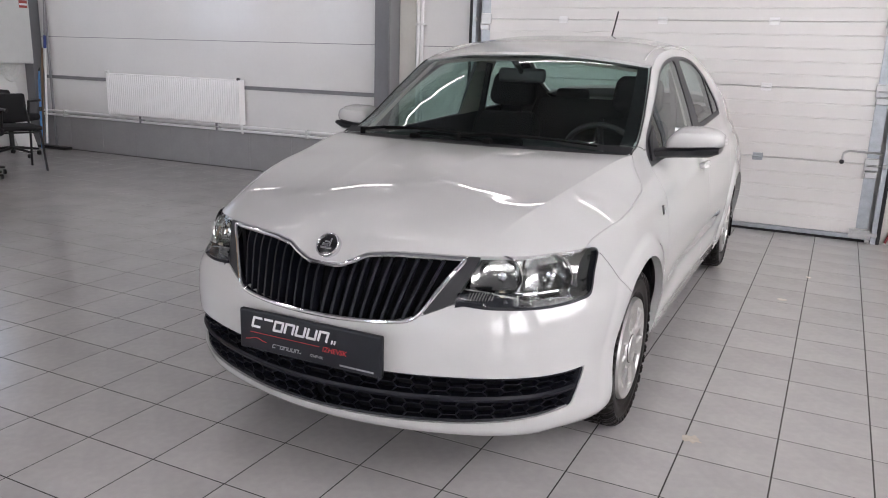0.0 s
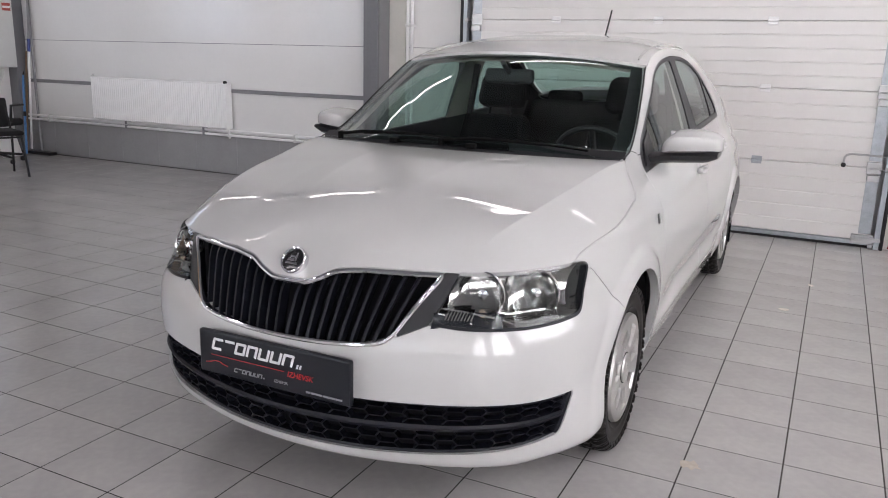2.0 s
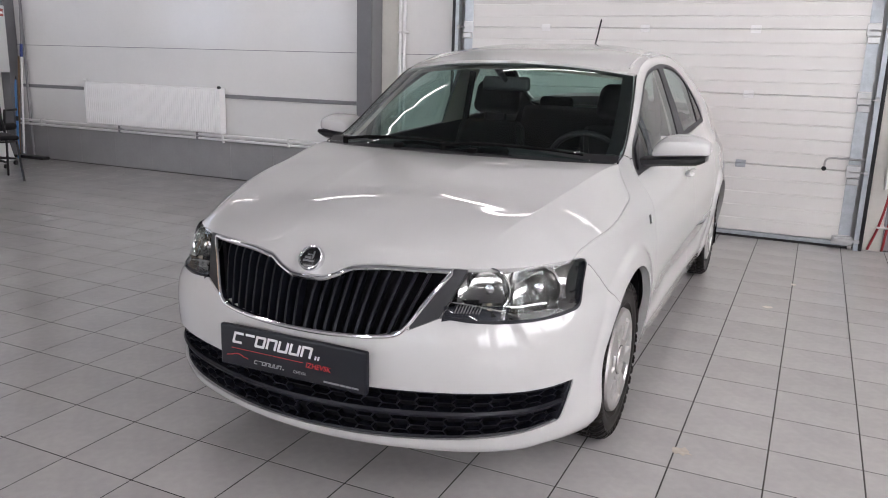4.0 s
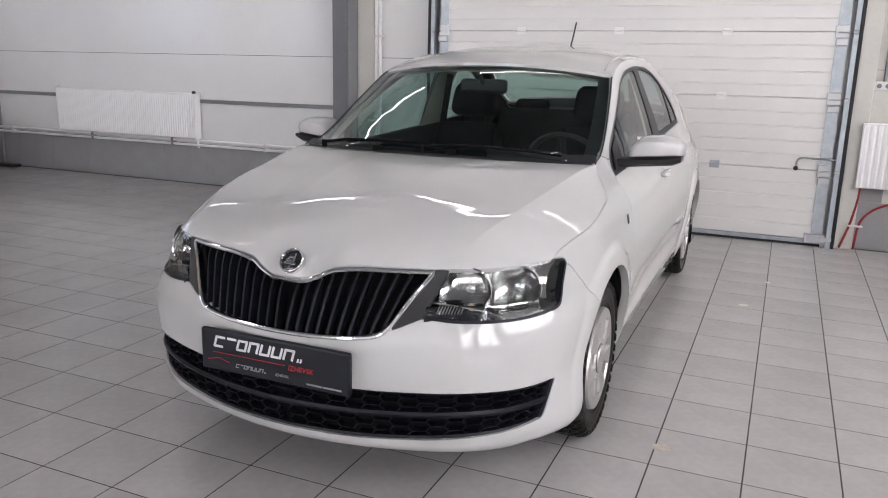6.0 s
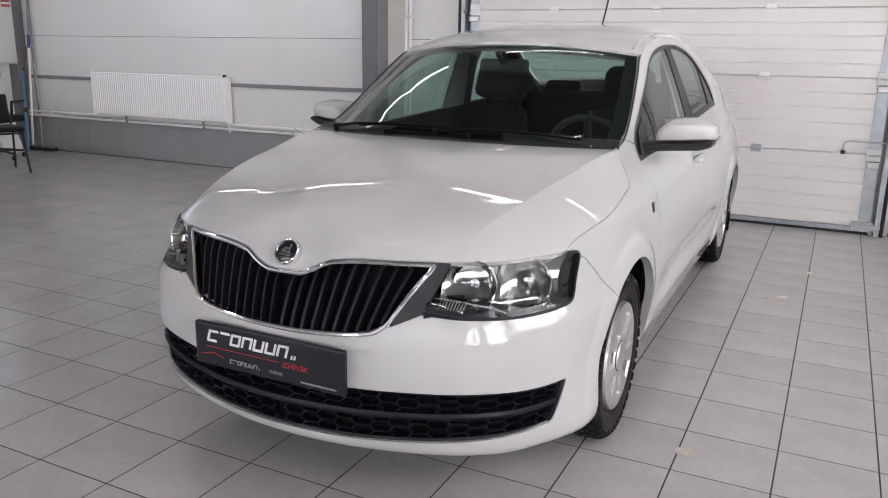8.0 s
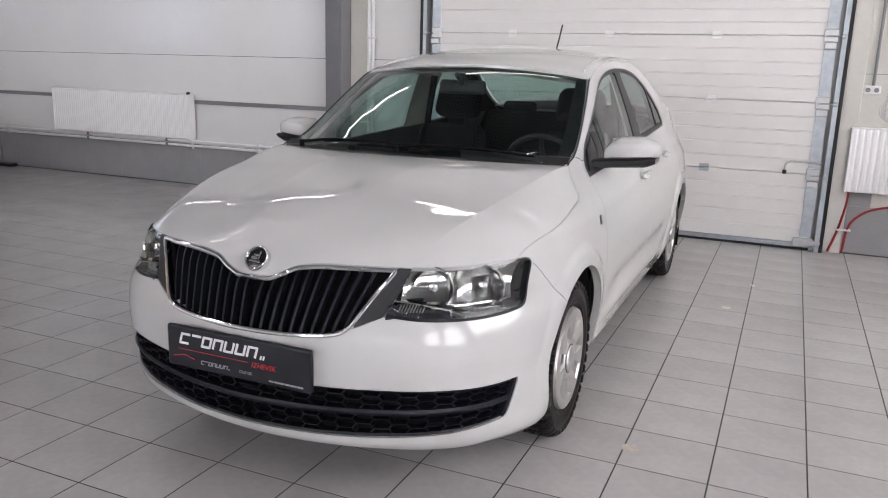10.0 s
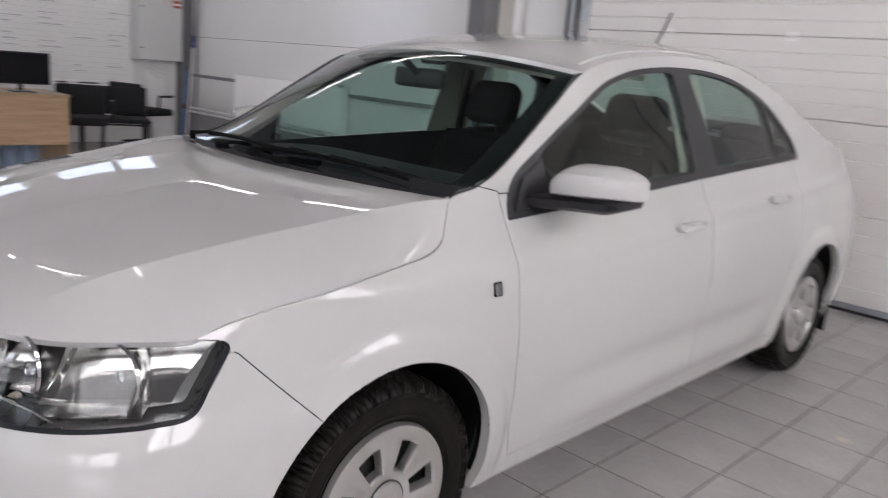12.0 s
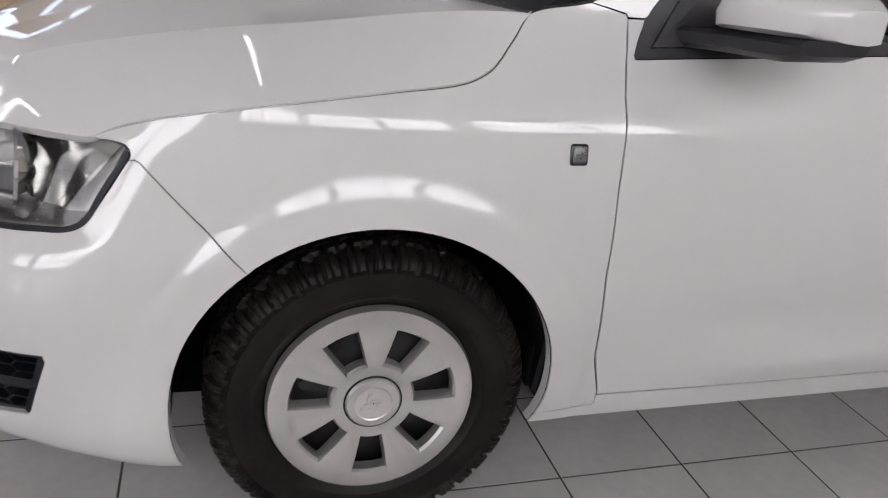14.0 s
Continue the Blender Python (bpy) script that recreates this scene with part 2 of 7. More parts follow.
def flank(s, z, inset=0.0):
    """The body's skin: s along the outline from the nose to the tail, z the height. Returns (v, y, z)."""
    v, y, nv, ny = plan(s)
    z = np.asarray(z, float) + 0 * v
    w = smooth(y, 2.05, 2.5) * (1 - 0.6 * smooth(y, 5.9, 6.2))
    d = (1 - w) * np.interp(z, Z_FRONT, D_FRONT_) + w * np.interp(z, Z_SIDE, D_SIDE_)
    d = d + 0.014 * smooth(z, 0.56, 0.64) * smooth(y, 1.93, 2.1) * (1 - smooth(y, 2.35, 2.6))
    d = d + 0.03 * smooth(z, 0.78, 0.97) * smooth(y, 2.3, 2.7) * (1 - smooth(y, 3.0, 3.6))
    # flared wheel arches, with a soft shoulder round the opening
    for hub, r0 in ((HUB_F, 0.345), (HUB_R, 0.34)):
        r = np.hypot(y - hub, z - HUB_Z - 0.005)
        lower = smooth(z, 0.15, 0.3)
        d = d - 0.016 * lower * (0.45 * (1 - smooth(r, r0 - 0.01, r0 + 0.07)) + 0.55 * (1 - smooth(r, r0 + 0.045, r0 + 0.085))) * w
        d = d - 0.042 * (1 - smooth(z, 0.2, 0.45)) * (1 - smooth(r, r0 + 0.02, r0 + 0.28)) * (1 - smooth(y, hub - 0.1, hub)) * (hub < 4)
    # the doors' lower edge kicks out below a soft hollow
    d = d + (0.009 * np.exp(-((z - 0.43) / 0.05) ** 2) - 0.012 * np.exp(-((z - 0.315) / 0.05) ** 2)) * smooth(y, 3.12, 3.5) * (1 - smooth(y, 4.6, 4.9))
    # the crease along the doors
    d = d - 0.006 * np.exp(-((z - 0.80 - 0.05 * (y - 3.4)) / 0.02) ** 2) * smooth(y, 3.3, 4.2) * (1 - smooth(y, 5.8, 6.1))
    d = d + inset
    return np.stack([v - nv * d, y - ny * d, z], -1)


_fine = np.linspace(0.1, 1.5, 561)
_ker = np.exp(-(np.linspace(-2, 2, 17)) ** 2)
_ker /= _ker.sum()


def rounded(zs, ds):
    a = pchip(zs, ds, _fine, True)
    return np.convolve(np.pad(a, 8, mode="edge"), _ker, "valid")


_df, _ds = rounded(Z_FRONT, D_FRONT), rounded(Z_SIDE, D_SIDE)
Z_FRONT, D_FRONT_, Z_SIDE, D_SIDE_ = _fine, _df, _fine, _ds


def s_at(k, value, z, lo=0.0, hi=None):
    """The s where the skin at height z has v (k=0) or y (k=1) at a value."""
    lo, hi = lo, (LENGTH / 2 if hi is None else hi)
    for _ in range(40):
        mid = (lo + hi) / 2
        if flank(mid, z)[k] < value:
            lo = mid
        else:
            hi = mid
    return (lo + hi) / 2


def sv(v, z):
    return (s_at(0, v, z, 0, 1.3), z)


def sy(y, z):
    return (s_at(1, y, z, 0.5 if y > 2.0 else 0, LENGTH - 0.4), z)


# upper rim of the flank: bonnet edge, windscreen pillar, roof rail, tail
RIM_V = [(0, 0.700), (0.05, 0.702), (0.09, 0.715), (0.15, 0.742), (0.25, 0.751), (0.43, 0.752), (0.48, 0.752)]
RIM_Y = [(2.242, 0.751), (2.30, 0.772), (2.37, 0.792), (2.5, 0.817), (2.7, 0.844), (2.81, 0.858), (2.86, 0.876), (2.915, 0.93), (2.945, 0.968), (3.05, 0.990), (3.12, 1.020), (3.2, 1.066), (3.32, 1.144), (3.42, 1.208), (3.56, 1.292), (3.75, 1.343), (4.0, 1.373),
         (4.3, 1.386), (4.6, 1.379), (4.9, 1.328), (5.15, 1.246), (5.4, 1.147), (5.6, 1.085), (5.75, 1.05), (6.0, 1.015), (6.15, 1.0)]
_rim = [sv(*p) for p in RIM_V] + [sy(*p) for p in RIM_Y] + [(LENGTH - 0.35, 1.0), (LENGTH, 1.0)]
RIM_S, RIM_Z = [p[0] for p in _rim], [p[1] for p in _rim]


def rim(s):
    return pchip(RIM_S, RIM_Z, s)


def foot(s):
    """Lower rim of the flank."""
    y = plan(s)[1]
    return 0.192 + 0.012 * smooth(y, 2.4, 3.0) + 0.05 * smooth(y, 5.5, 6.1)


def inside(poly, p):
    """Which points lie in a closed polygon."""
    x, y = p[..., 0], p[..., 1]
    r = np.zeros(x.shape, bool)
    for (x0, y0), (x1, y1) in zip(poly, np.roll(poly, -1, 0)):
        c = (y0 > y) != (y1 > y)
        r ^= c & (x < (x1 - x0) * (y - y0) / (y1 - y0 + 1e-12) + x0)
    return r


def nearest(poly, p):
    """Nearest points on a polygon's edge, or on an open line."""
    a, b = poly[:-1], poly[1:]
    ab = b - a
    t = np.clip(((p[:, None] - a) * ab).sum(-1) / ((ab ** 2).sum(-1) + 1e-12), 0, 1)
    q = a + t[..., None] * ab
    i = np.argmin(((p[:, None] - q) ** 2).sum(-1), 1)
    return q[np.arange(len(p)), i]


def loop(pts, rounds=0.0, n=4):
    """A closed polygon with rounded corners."""
    p = [np.array(q, float) for q in pts]
    out = []
    for i, c in enumerate(p):
        a, b = p[i - 1], p[(i + 1) % len(p)]
        r = rounds[i] if isinstance(rounds, (list, tuple)) else rounds
        la, lb = np.linalg.norm(a - c), np.linalg.norm(b - c)
        r = min(r, la * 0.45, lb * 0.45)
        if r <= 0:
            out.append(c)
            continue
        p0, p1 = c + (a - c) / la * r, c + (b - c) / lb * r
        for k in range(n + 1):
            t = k / n
            out.append((1 - t) ** 2 * p0 + 2 * t * (1 - t) * c + t * t * p1)
    return np.array(out)

# ---- the hall ----
TILE = mat("grey_floor_tile", (0.365, 0.349, 0.346), 0.19, 0, 0.06, 3.5, bump=0.04, bump_scale=60, island=0.035, tint=(0.395, 0.376, 0.368))
GROUT = mat("dark_grout", (0.028, 0.024, 0.022), 0.9, 0, 0.3, 14)
WALL = mat("white_wall_panel", (0.74, 0.735, 0.725), 0.17, 0, 0.02, 2.5, bump=0.04, bump_scale=9, spec=0.6)
CREAM_WALL = mat("cream_painted_wall", (0.60, 0.585, 0.54), 0.55, 0, 0.05, 4, bump=0.08)
DADO = mat("grey_dado_tile", (0.29, 0.286, 0.29), 0.4, 0, 0.06, 5)
RAIL = mat("grey_rail_paint", (0.21, 0.21, 0.22), 0.45, 0, 0.06, 8)
COLUMN = mat("grey_column_paint", (0.15, 0.152, 0.162), 0.5, 0, 0.08, 5)
CEIL = mat("ceiling_sheet", (0.24, 0.24, 0.25), 0.6, 0, 0.05, 3)
BEAM = mat("beam_paint", (0.20, 0.20, 0.21), 0.5, 0, 0.08, 6)
DOORW = mat("door_panel_white", (0.73, 0.715, 0.695), 0.4, 0, 0.02, 6, bump=0.35, bump_scale=260)
GALV = mat("galvanised_steel", (0.42, 0.45, 0.48), 0.35, 0.7, 0.15, 18)
STEEL = mat("steel", (0.5, 0.5, 0.5), 0.3, 0.9, 0.1, 20)
WHITE_METAL = mat("white_enamel", (0.83, 0.825, 0.82), 0.3, 0, 0.02, 8)
WHITE_PLASTIC = mat("white_plastic", (0.7, 0.7, 0.69), 0.4, 0, 0.02, 12)
RED_HOSE = mat("red_hose", (0.27, 0.012, 0.018), 0.4, 0, 0.1, 20)
SEAL = mat("black_seal", (0.012, 0.012, 0.013), 0.6, 0, 0.2, 20)
TUBE = glow("tube_light", (1, 0.975, 0.955), 22)
PANE = glass("clear_window_glass", (0.95, 0.97, 0.97), 1.45)

XW, XE, YN, YS, ZC = -9.35, 4.4, 6.85, -7.0, 4.6


def wall(name, label, pieces, material):
    bm = bmesh.new()
    for b in pieces:
        box(bm, *b)
    return tagged(part(name, bm, material), label, "wall", kind="structure")


def pierced(x0, x1, y0, y1, holes, along):
    """Wall pieces round rectangular holes (from, to, low, high) along an axis."""
    out, c = [], (x0 if along == "x" else y0)
    end = x1 if along == "x" else y1
    def piece(a, b, z0, z1):
        out.append((a, y0, z0, b, y1, z1) if along == "x" else (x0, a, z0, x1, b, z1))
    for a, b, lo, hi in holes:
        piece(c, a, -0.2, ZC), piece(a, b, -0.2, lo), piece(a, b, hi, ZC)
        c = b
    piece(c, end, -0.2, ZC)
    return out


wall("wall_north", "light grey-white sandwich panel wall", [(XW - 0.3, YN, 0.445, XE + 0.3, YN + 0.25, ZC), (XW - 0.3, YN + 0.004, -0.2, XE + 0.3, YN + 0.25, 0.445)], WALL)
WEST_WIN = [(2.25, 4.08, 1.45, 3.0), (-1.2, 0.6, 1.45, 3.0), (4.5, 6.2, 2.16, 3.1)]
SOUTH_WIN = [(-8.0, -5.6, 1.1, 3.3), (-4.4, -2.0, 1.1, 3.3), (-0.8, 1.6, 1.1, 3.3)]
# East: two tall windows, then three high ones added to light the car's side.
EAST_WIN = [(-6.3, -4.1, 0.7, 3.7), (-3.5, -1.3, 0.7, 3.7), (0.1, 2.2, 2.6, 4.4), (2.4, 4.5, 2.6, 4.4), (4.7, 6.8, 2.6, 4.4)]
wall("wall_west", "light wall with a window above shelves", pierced(XW - 0.25, XW, YS, YN, sorted(WEST_WIN), "y"), WALL)
wall("wall_south", "light wall with tall windows", pierced(XW - 0.3, XE + 0.3, YS - 0.25, YS, SOUTH_WIN, "x"), WALL)
wall("wall_east", "light wall with tall windows and three high ones added for light", pierced(XE, XE + 0.25, YS, YN, EAST_WIN, "y"), WALL)
bm = cube(XW - 0.3, YS - 0.3, ZC, XE + 0.3, YN + 0.3, ZC + 0.2)
k = XW
while k < XE:
    box(bm, k, YS, ZC - 0.035, k + 0.12, YN, ZC + 0.001)
    k += 0.30
tagged(part("ceiling", bm, CEIL), "grey ribbed sheet ceiling", "ceiling", kind="structure")


def window(name, centre, width, height, along, outward):
    """A white-framed window with a mullion, in its opening."""
    w = thing(name, "white plastic framed window with daylight behind", "window", centre, kind="structure")
    bm = bmesh.new()
    def bar(a0, a1, z0, z1):
        (box(bm, a0, -0.03, z0, a1, 0.03, z1, 0.006) if along == "x" else box(bm, -0.03, a0, z0, 0.03, a1, z1, 0.006))
    h, v = width / 2, height / 2
    bar(-h, h, -v, -v + 0.07), bar(-h, h, v - 0.07, v), bar(-h, -h + 0.07, -v + 0.07, v - 0.07), bar(h - 0.07, h, -v + 0.07, v - 0.07), bar(-0.05 + h * 0.18, 0.05 + h * 0.18, -v + 0.07, v - 0.07)
    part("window_frame", bm, WHITE_PLASTIC, w)
    pane = part("pane", cube(-h + 0.05, -0.004, -v + 0.05, h - 0.05, 0.004, v - 0.05) if along == "x" else cube(-0.004, -h + 0.05, -v + 0.05, 0.004, h - 0.05, v - 0.05), PANE, w)
    pane.visible_shadow = False
    sill = part("window_sill", cube(-h - 0.03, -0.06, -v - 0.03, h + 0.03, 0.16, -v) if along == "x" else cube(-0.06 if outward < 0 else -0.16, -h - 0.03, -v - 0.03, 0.16 if outward < 0 else 0.06, h + 0.03, -v, 0.004), WHITE_PLASTIC, w)
    return w


def sky_lamp(eye, target, w, h, power, colour=(0.92, 0.96, 1.0)):
    l = bpy.data.lights.new("window_daylight", "AREA")
    l.shape, l.size, l.size_y, l.energy, l.color = "RECTANGLE", w, h, power, colour
    ob = new("window_daylight", l)
    ob.matrix_world = look(eye, target)
    return ob


n_win = 0
for (a, b, lo, hi), along in [(w, "y") for w in WEST_WIN] + [(w, "s") for w in SOUTH_WIN] + [(w, "e") for w in EAST_WIN]:
    n_win += 1
    m, z = (a + b) / 2, (lo + hi) / 2
    if along == "y":
        window(f"window_{n_win}", (XW - 0.13, m, z), b - a, hi - lo, "y", -1)
    elif along == "s":
        window(f"window_{n_win}", (m, YS - 0.13, z), b - a, hi - lo, "x", -1)
        sky_lamp((m, YS - 0.30, z), (m, YS + 2, z - 0.3), b - a - 0.1, hi - lo - 0.1, 150 if a < -6 else 110 if a < -3 else 45)
    else:
        # includes the three high windows put in only for light
        window(f"window_{n_win}", (XE + 0.13, m, z), b - a, hi - lo, "y", 1)
tagged(part("backdrop", cube(XW - 0.62, -2.0, 0.9, XW - 0.60, 6.9, 3.6), glow("pale_blue_distance", (0.70, 0.81, 1.0), 2.4)), "pale blue sky outside the office windows", "backdrop", kind="structure")
# Second sheet is an added light source behind all east windows.
tagged(part("backdrop", cube(XE + 0.60, -6.9, 0.1, XE + 0.62, 7.4, 4.9), glow("east_glow_sheet", (0.985, 0.975, 0.99), 11.0)), "bright glowing sheet outside the east windows, added to light the hall", "backdrop", kind="structure")
tagged(part("ground_outside", cube(-60, -60, -0.6, 60, 60, -0.45), mat("snowy_yard", (0.5, 0.5, 0.52), 0.9, 0, 0.2, 0.6)), "pale ground outside the hall", "ground", kind="structure")

# floor: grout bed; tiles follow at the end of the file
tagged(part("floor", cube(XW, YS, -0.25, XE, YN, -0.0009), GROUT), "grey ceramic tile floor with dark joints", "floor", kind="structure")

STAIN = mat("dried_beige_spill", (0.36, 0.30, 0.25), 0.5, 0, 0.2, 40, bump=0.3)
for x, y, size, seed in ((-0.262, 2.675, 0.036, 3), (-0.10, 4.72, 0.030, 5), (0.02, 5.35, 0.026, 8)):
    random.seed(seed)
    ring_s = [(size * random.uniform(0.45, 1.25) * math.cos(a), size * random.uniform(0.45, 1.25) * math.sin(a)) for a in np.linspace(0, 2 * math.pi, 15)[:-1]]
    st = tagged(part("floor_stain", plate(bmesh.new(), ring_s, -0.0004, 0.0006, "xy"), STAIN), "small dried beige spill on the floor tiles", "stain", kind="structure")
    st.location = (x, y, 0)

# dado, rail and joints of the north wall
for x0, x1 in ((XW, -4.06), (-3.90, -3.06), (0.60, XE)):
    b_ = tagged(new("dado"), "dark grey tiled dado along the wall's foot", "dado", kind="structure")
    n = max(1, round((x1 - x0) / 0.6))
    w = (x1 - x0) / n
    for i in range(n):
        part("dado_tile", cube(x0 + i * w + 0.0005, YN - 0.014, -0.003, x0 + (i + 1) * w - 0.0005, YN + 0.006, 0.442 if x1 < 0 else 0.37, 0.002), DADO, b_)
for x0, x1 in ((XW, -4.06), ):
    tagged(part("wall_rail", cube(x0, YN - 0.028, 0.885, x1, YN, 0.925, 0.003), RAIL), "grey painted rail along the wall", "rail", kind="structure")
for z in (1.40, 2.50, 3.60):
    tagged(part("panel_joint", cube(XW, YN - 0.003, z - 0.003, -3.06, YN + 0.001, z + 0.003), RAIL), "thin joint between wall panels", "trim", kind="structure")
tagged(part("wall_column", cube(-4.06, 6.63, 0, -3.90, YN, ZC, 0.004), COLUMN), "dark grey steel column", "column", kind="structure")
# lighter grey sheet over the column's right side face
tagged(part("wall_column", cube(-3.91, 6.655, 0, -3.897, 6.83, ZC), RAIL), "lighter grey sheet on the side of the column", "column", kind="structure")
tagged(part("corner_column", cube(XW, 6.70, 0, XW + 0.16, YN, ZC, 0.004), COLUMN), "dark grey steel corner column", "column", kind="structure")
tagged(part("wall_pier", cube(-3.897, YN - 0.012, 0.45, -3.72, YN, ZC), CREAM_WALL), "cream painted strip of wall", "wall", kind="structure")
for y in (-4.5, -1.0, 2.5, 6.0):
    bm = cube(XW, y - 0.09, ZC - 0.36, XE, y + 0.09, ZC - 0.34)
    box(bm, XW, y - 0.012, ZC - 0.34, XE, y + 0.012, ZC - 0.055)
    box(bm, XW, y - 0.09, ZC - 0.055, XE, y + 0.09, ZC - 0.035)
    tagged(part("ceiling_beam", bm, BEAM), "grey steel beam under the ceiling", "beam", kind="structure")

# tube lights hung under the ceiling
LIGHT_Z = 3.9


def tube_light():
    l = thing("ceiling_light", "long white tube light hung under the ceiling", "ceiling light", (0, 0, LIGHT_Z), group="ceiling tube lights")
    part("housing", cube(-0.76, -0.045, 0.012, 0.76, 0.045, 0.06, 0.008), WHITE_METAL, l)
    part("tube", cube(-0.74, -0.014, -0.016, 0.74, 0.014, 0.012, 0.006, 2), TUBE, l)
    for x in (-0.6, 0.6):
        part("hanger", rod(bmesh.new(), (x, 0, 0.06), (x, 0, ZC - 0.02 - LIGHT_Z), 0.004, 6), STEEL, l)
    return l


first = tube_light()
spots = [(x, y, t) for y in (-4.6, -1.2, 1.9, 5.45) for x, t in ((-6.7, 0), (-4.4, 0), (-1.8, 0), (1.0, 0), (3.3, 0))]
first.matrix_world = pose(spots[0][0], spots[0][1], LIGHT_Z, 0, 0, spots[0][2])
for x, y, t in spots[1:]:
    copy_thing(first, pose(x, y, LIGHT_Z, 0, 0, t))

# sectional door
DX0, DX1, DY = -2.98, 0.372, 6.742
door = tagged(thing("door_1", "white ribbed sectional overhead door, closed", "door", ((DX0 + DX1) / 2, DY, 0)), kind="structure")
seams = [0.055, 0.604, 1.155, 1.652, 2.15, 2.65, 3.15]
for z0, z1 in zip(seams, seams[1:]):
    bm = bmesh.new()
    prof = [(0.006, z0 + 0.0015), (0, z0 + 0.006)]
    n = max(1, round((z1 - z0) / 0.1075))
    for i in range(1, n):
        z = z0 + (z1 - z0) * i / n
        prof += [(0, z - 0.008), (0.004, z - 0.002), (0.004, z + 0.002), (0, z + 0.004)]
    prof += [(0, z1 - 0.006), (0.006, z1 - 0.0015), (0.04, z1 - 0.0015), (0.04, z0 + 0.0015)]
    w = (DX1 - DX0) / 2
    a = [bm.verts.new((-w, y, z)) for y, z in prof]
    b = [bm.verts.new((w, y, z)) for y, z in prof]
    bm.faces.new(a), bm.faces.new(b[::-1])
    for i in range(len(prof)):
        j = (i + 1) % len(prof)
        bm.faces.new((a[i], b[i], b[j], a[j]))
    part("door_section", bm, DOORW, door)
bm = cube(-(DX1 - DX0) / 2, -0.004, 0.02, (DX1 - DX0) / 2, 0.04, 0.054, 0.003)
part("door_foot_profile", bm, GALV, door, "grey metal foot profile")
part("door_foot_seal", cube(-(DX1 - DX0) / 2, 0.0, -0.004, (DX1 - DX0) / 2, 0.035, 0.02, 0.006, 2), SEAL, door, "black rubber foot seal")
MX = (DX0 + DX1) / 2
for z in seams[1:-1]:
    for x in (-2.20, -1.347, -0.49):
        bm = cube(x - MX - 0.038, -0.006, z - 0.030, x - MX + 0.038, 0.0, z - 0.004, 0.003)
        box(bm, x - MX - 0.038, -0.006, z + 0.004, x - MX + 0.038, 0.0, z + 0.030, 0.003)
        rod(bm, (x - MX - 0.040, -0.009, z), (x - MX + 0.040, -0.009, z), 0.007, 10)
        for sx in (-0.024, 0.024):
            for sz in (-0.018, 0.018):
                rod(bm, (x - MX + sx, -0.010, z + sz), (x - MX + sx, -0.005, z + sz), 0.005, 6)
        part("hinge", bm, GALV if z < 0.7 else WHITE_METAL, door, "grey metal hinge" if z < 0.7 else "white hinge")
    # roller bracket on the rail side, both ends
    for x, sg in ((DX1 - 0.045, 1), (DX0 + 0.045, -1)):
        bm = cube(x - MX - 0.05, -0.012, z - 0.045, x - MX + 0.05, 0, z + 0.045, 0.003)
        box(bm, x - MX - 0.04, -0.05, z - 0.10, x - MX + 0.045, -0.012, z - 0.05, 0.006, 2)
        rod(bm, (x - MX - 0.03, -0.03, z - 0.005), (x - MX + sg * 0.10, -0.03, z - 0.005), 0.006, 8)
        rod(bm, (x - MX + sg * 0.075, -0.03, z - 0.005), (x - MX + sg * 0.10, -0.03, z - 0.005), 0.022, 14)
        part("roller_bracket", bm, STEEL, door, "metal roller bracket")
for sg, x in ((1, DX1), (-1, DX0)):
    x0, x1 = sorted((x - MX - sg * 0.085, x - MX - sg * 0.002))
    for z0, z1 in zip(seams[:-1], seams[1:]):
        part("end_plate", cube(x0, -0.003, z0 + 0.05, x1, 0.001, z1 - 0.05, 0.001), GALV, door, "galvanised end plate")
bm = cube(DX1 - MX - 0.13, -0.035, 0.03, DX1 - MX + 0.02, 0.0, 0.10, 0.004)
box(bm, DX1 - MX - 0.11, -0.05, 0.055, DX1 - MX + 0.09, -0.035, 0.085, 0.004)
rod(bm, (DX1 - MX - 0.01, -0.03, 0.02), (DX1 - MX + 0.02, -0.03, 0.02), 0.02, 14)
part("corner_bracket", bm, STEEL, door, "bottom corner bracket")
bm = hose(bmesh.new(), curve_pts([(0.395 - MX, -0.045, 0.695), (0.25 - MX, -0.05, 0.70), (0.15 - MX, -0.052, 0.698), (0.125 - MX, -0.055, 0.68), (0.12 - MX, -0.055, 0.63)], 24), 0.008, 8)
latch = part("door_latch", bm, STEEL, door, "bent steel latch lever")
bm = bmesh.new()
bmesh.ops.create_uvsphere(bm, u_segments=14, v_segments=10, radius=0.018, matrix=Matrix.Translation((0.12 - MX, -0.055, 0.618)))
part("knob", bm, SEAL, latch, "black knob", smooth=True)
for sg, x in ((1, 0.40), (-1, -3.02)):
    x0, x1 = sorted((x, x + sg * 0.035))
    bm = cube(x0, 6.70, 0.0, x1, 6.712, 3.3)
    box(bm, x0 if sg > 0 else x1 - 0.006, 6.712, 0.0, x0 + 0.006 if sg > 0 else x1, 6.76, 3.3)
    tagged(part("door_track", bm, GALV), "galvanised vertical door track", "door track", kind="structure")
    x0, x1 = sorted((x + sg * 0.037, x + sg * 0.062))
    tagged(part("door_seal", cube(x0, 6.69, 0.0, x1, 6.80, 3.3, 0.004), SEAL), "black rubber side seal of the door", "seal", kind="structure")
    x0, x1 = sorted((x + sg * 0.064, x + sg * (0.19 if sg > 0 else 0.075)))
    tagged(part("door_jamb", cube(x0, 6.755, 0.0, x1, YN, 3.4, 0.004), CREAM_WALL), "cream painted door jamb", "jamb", kind="structure")
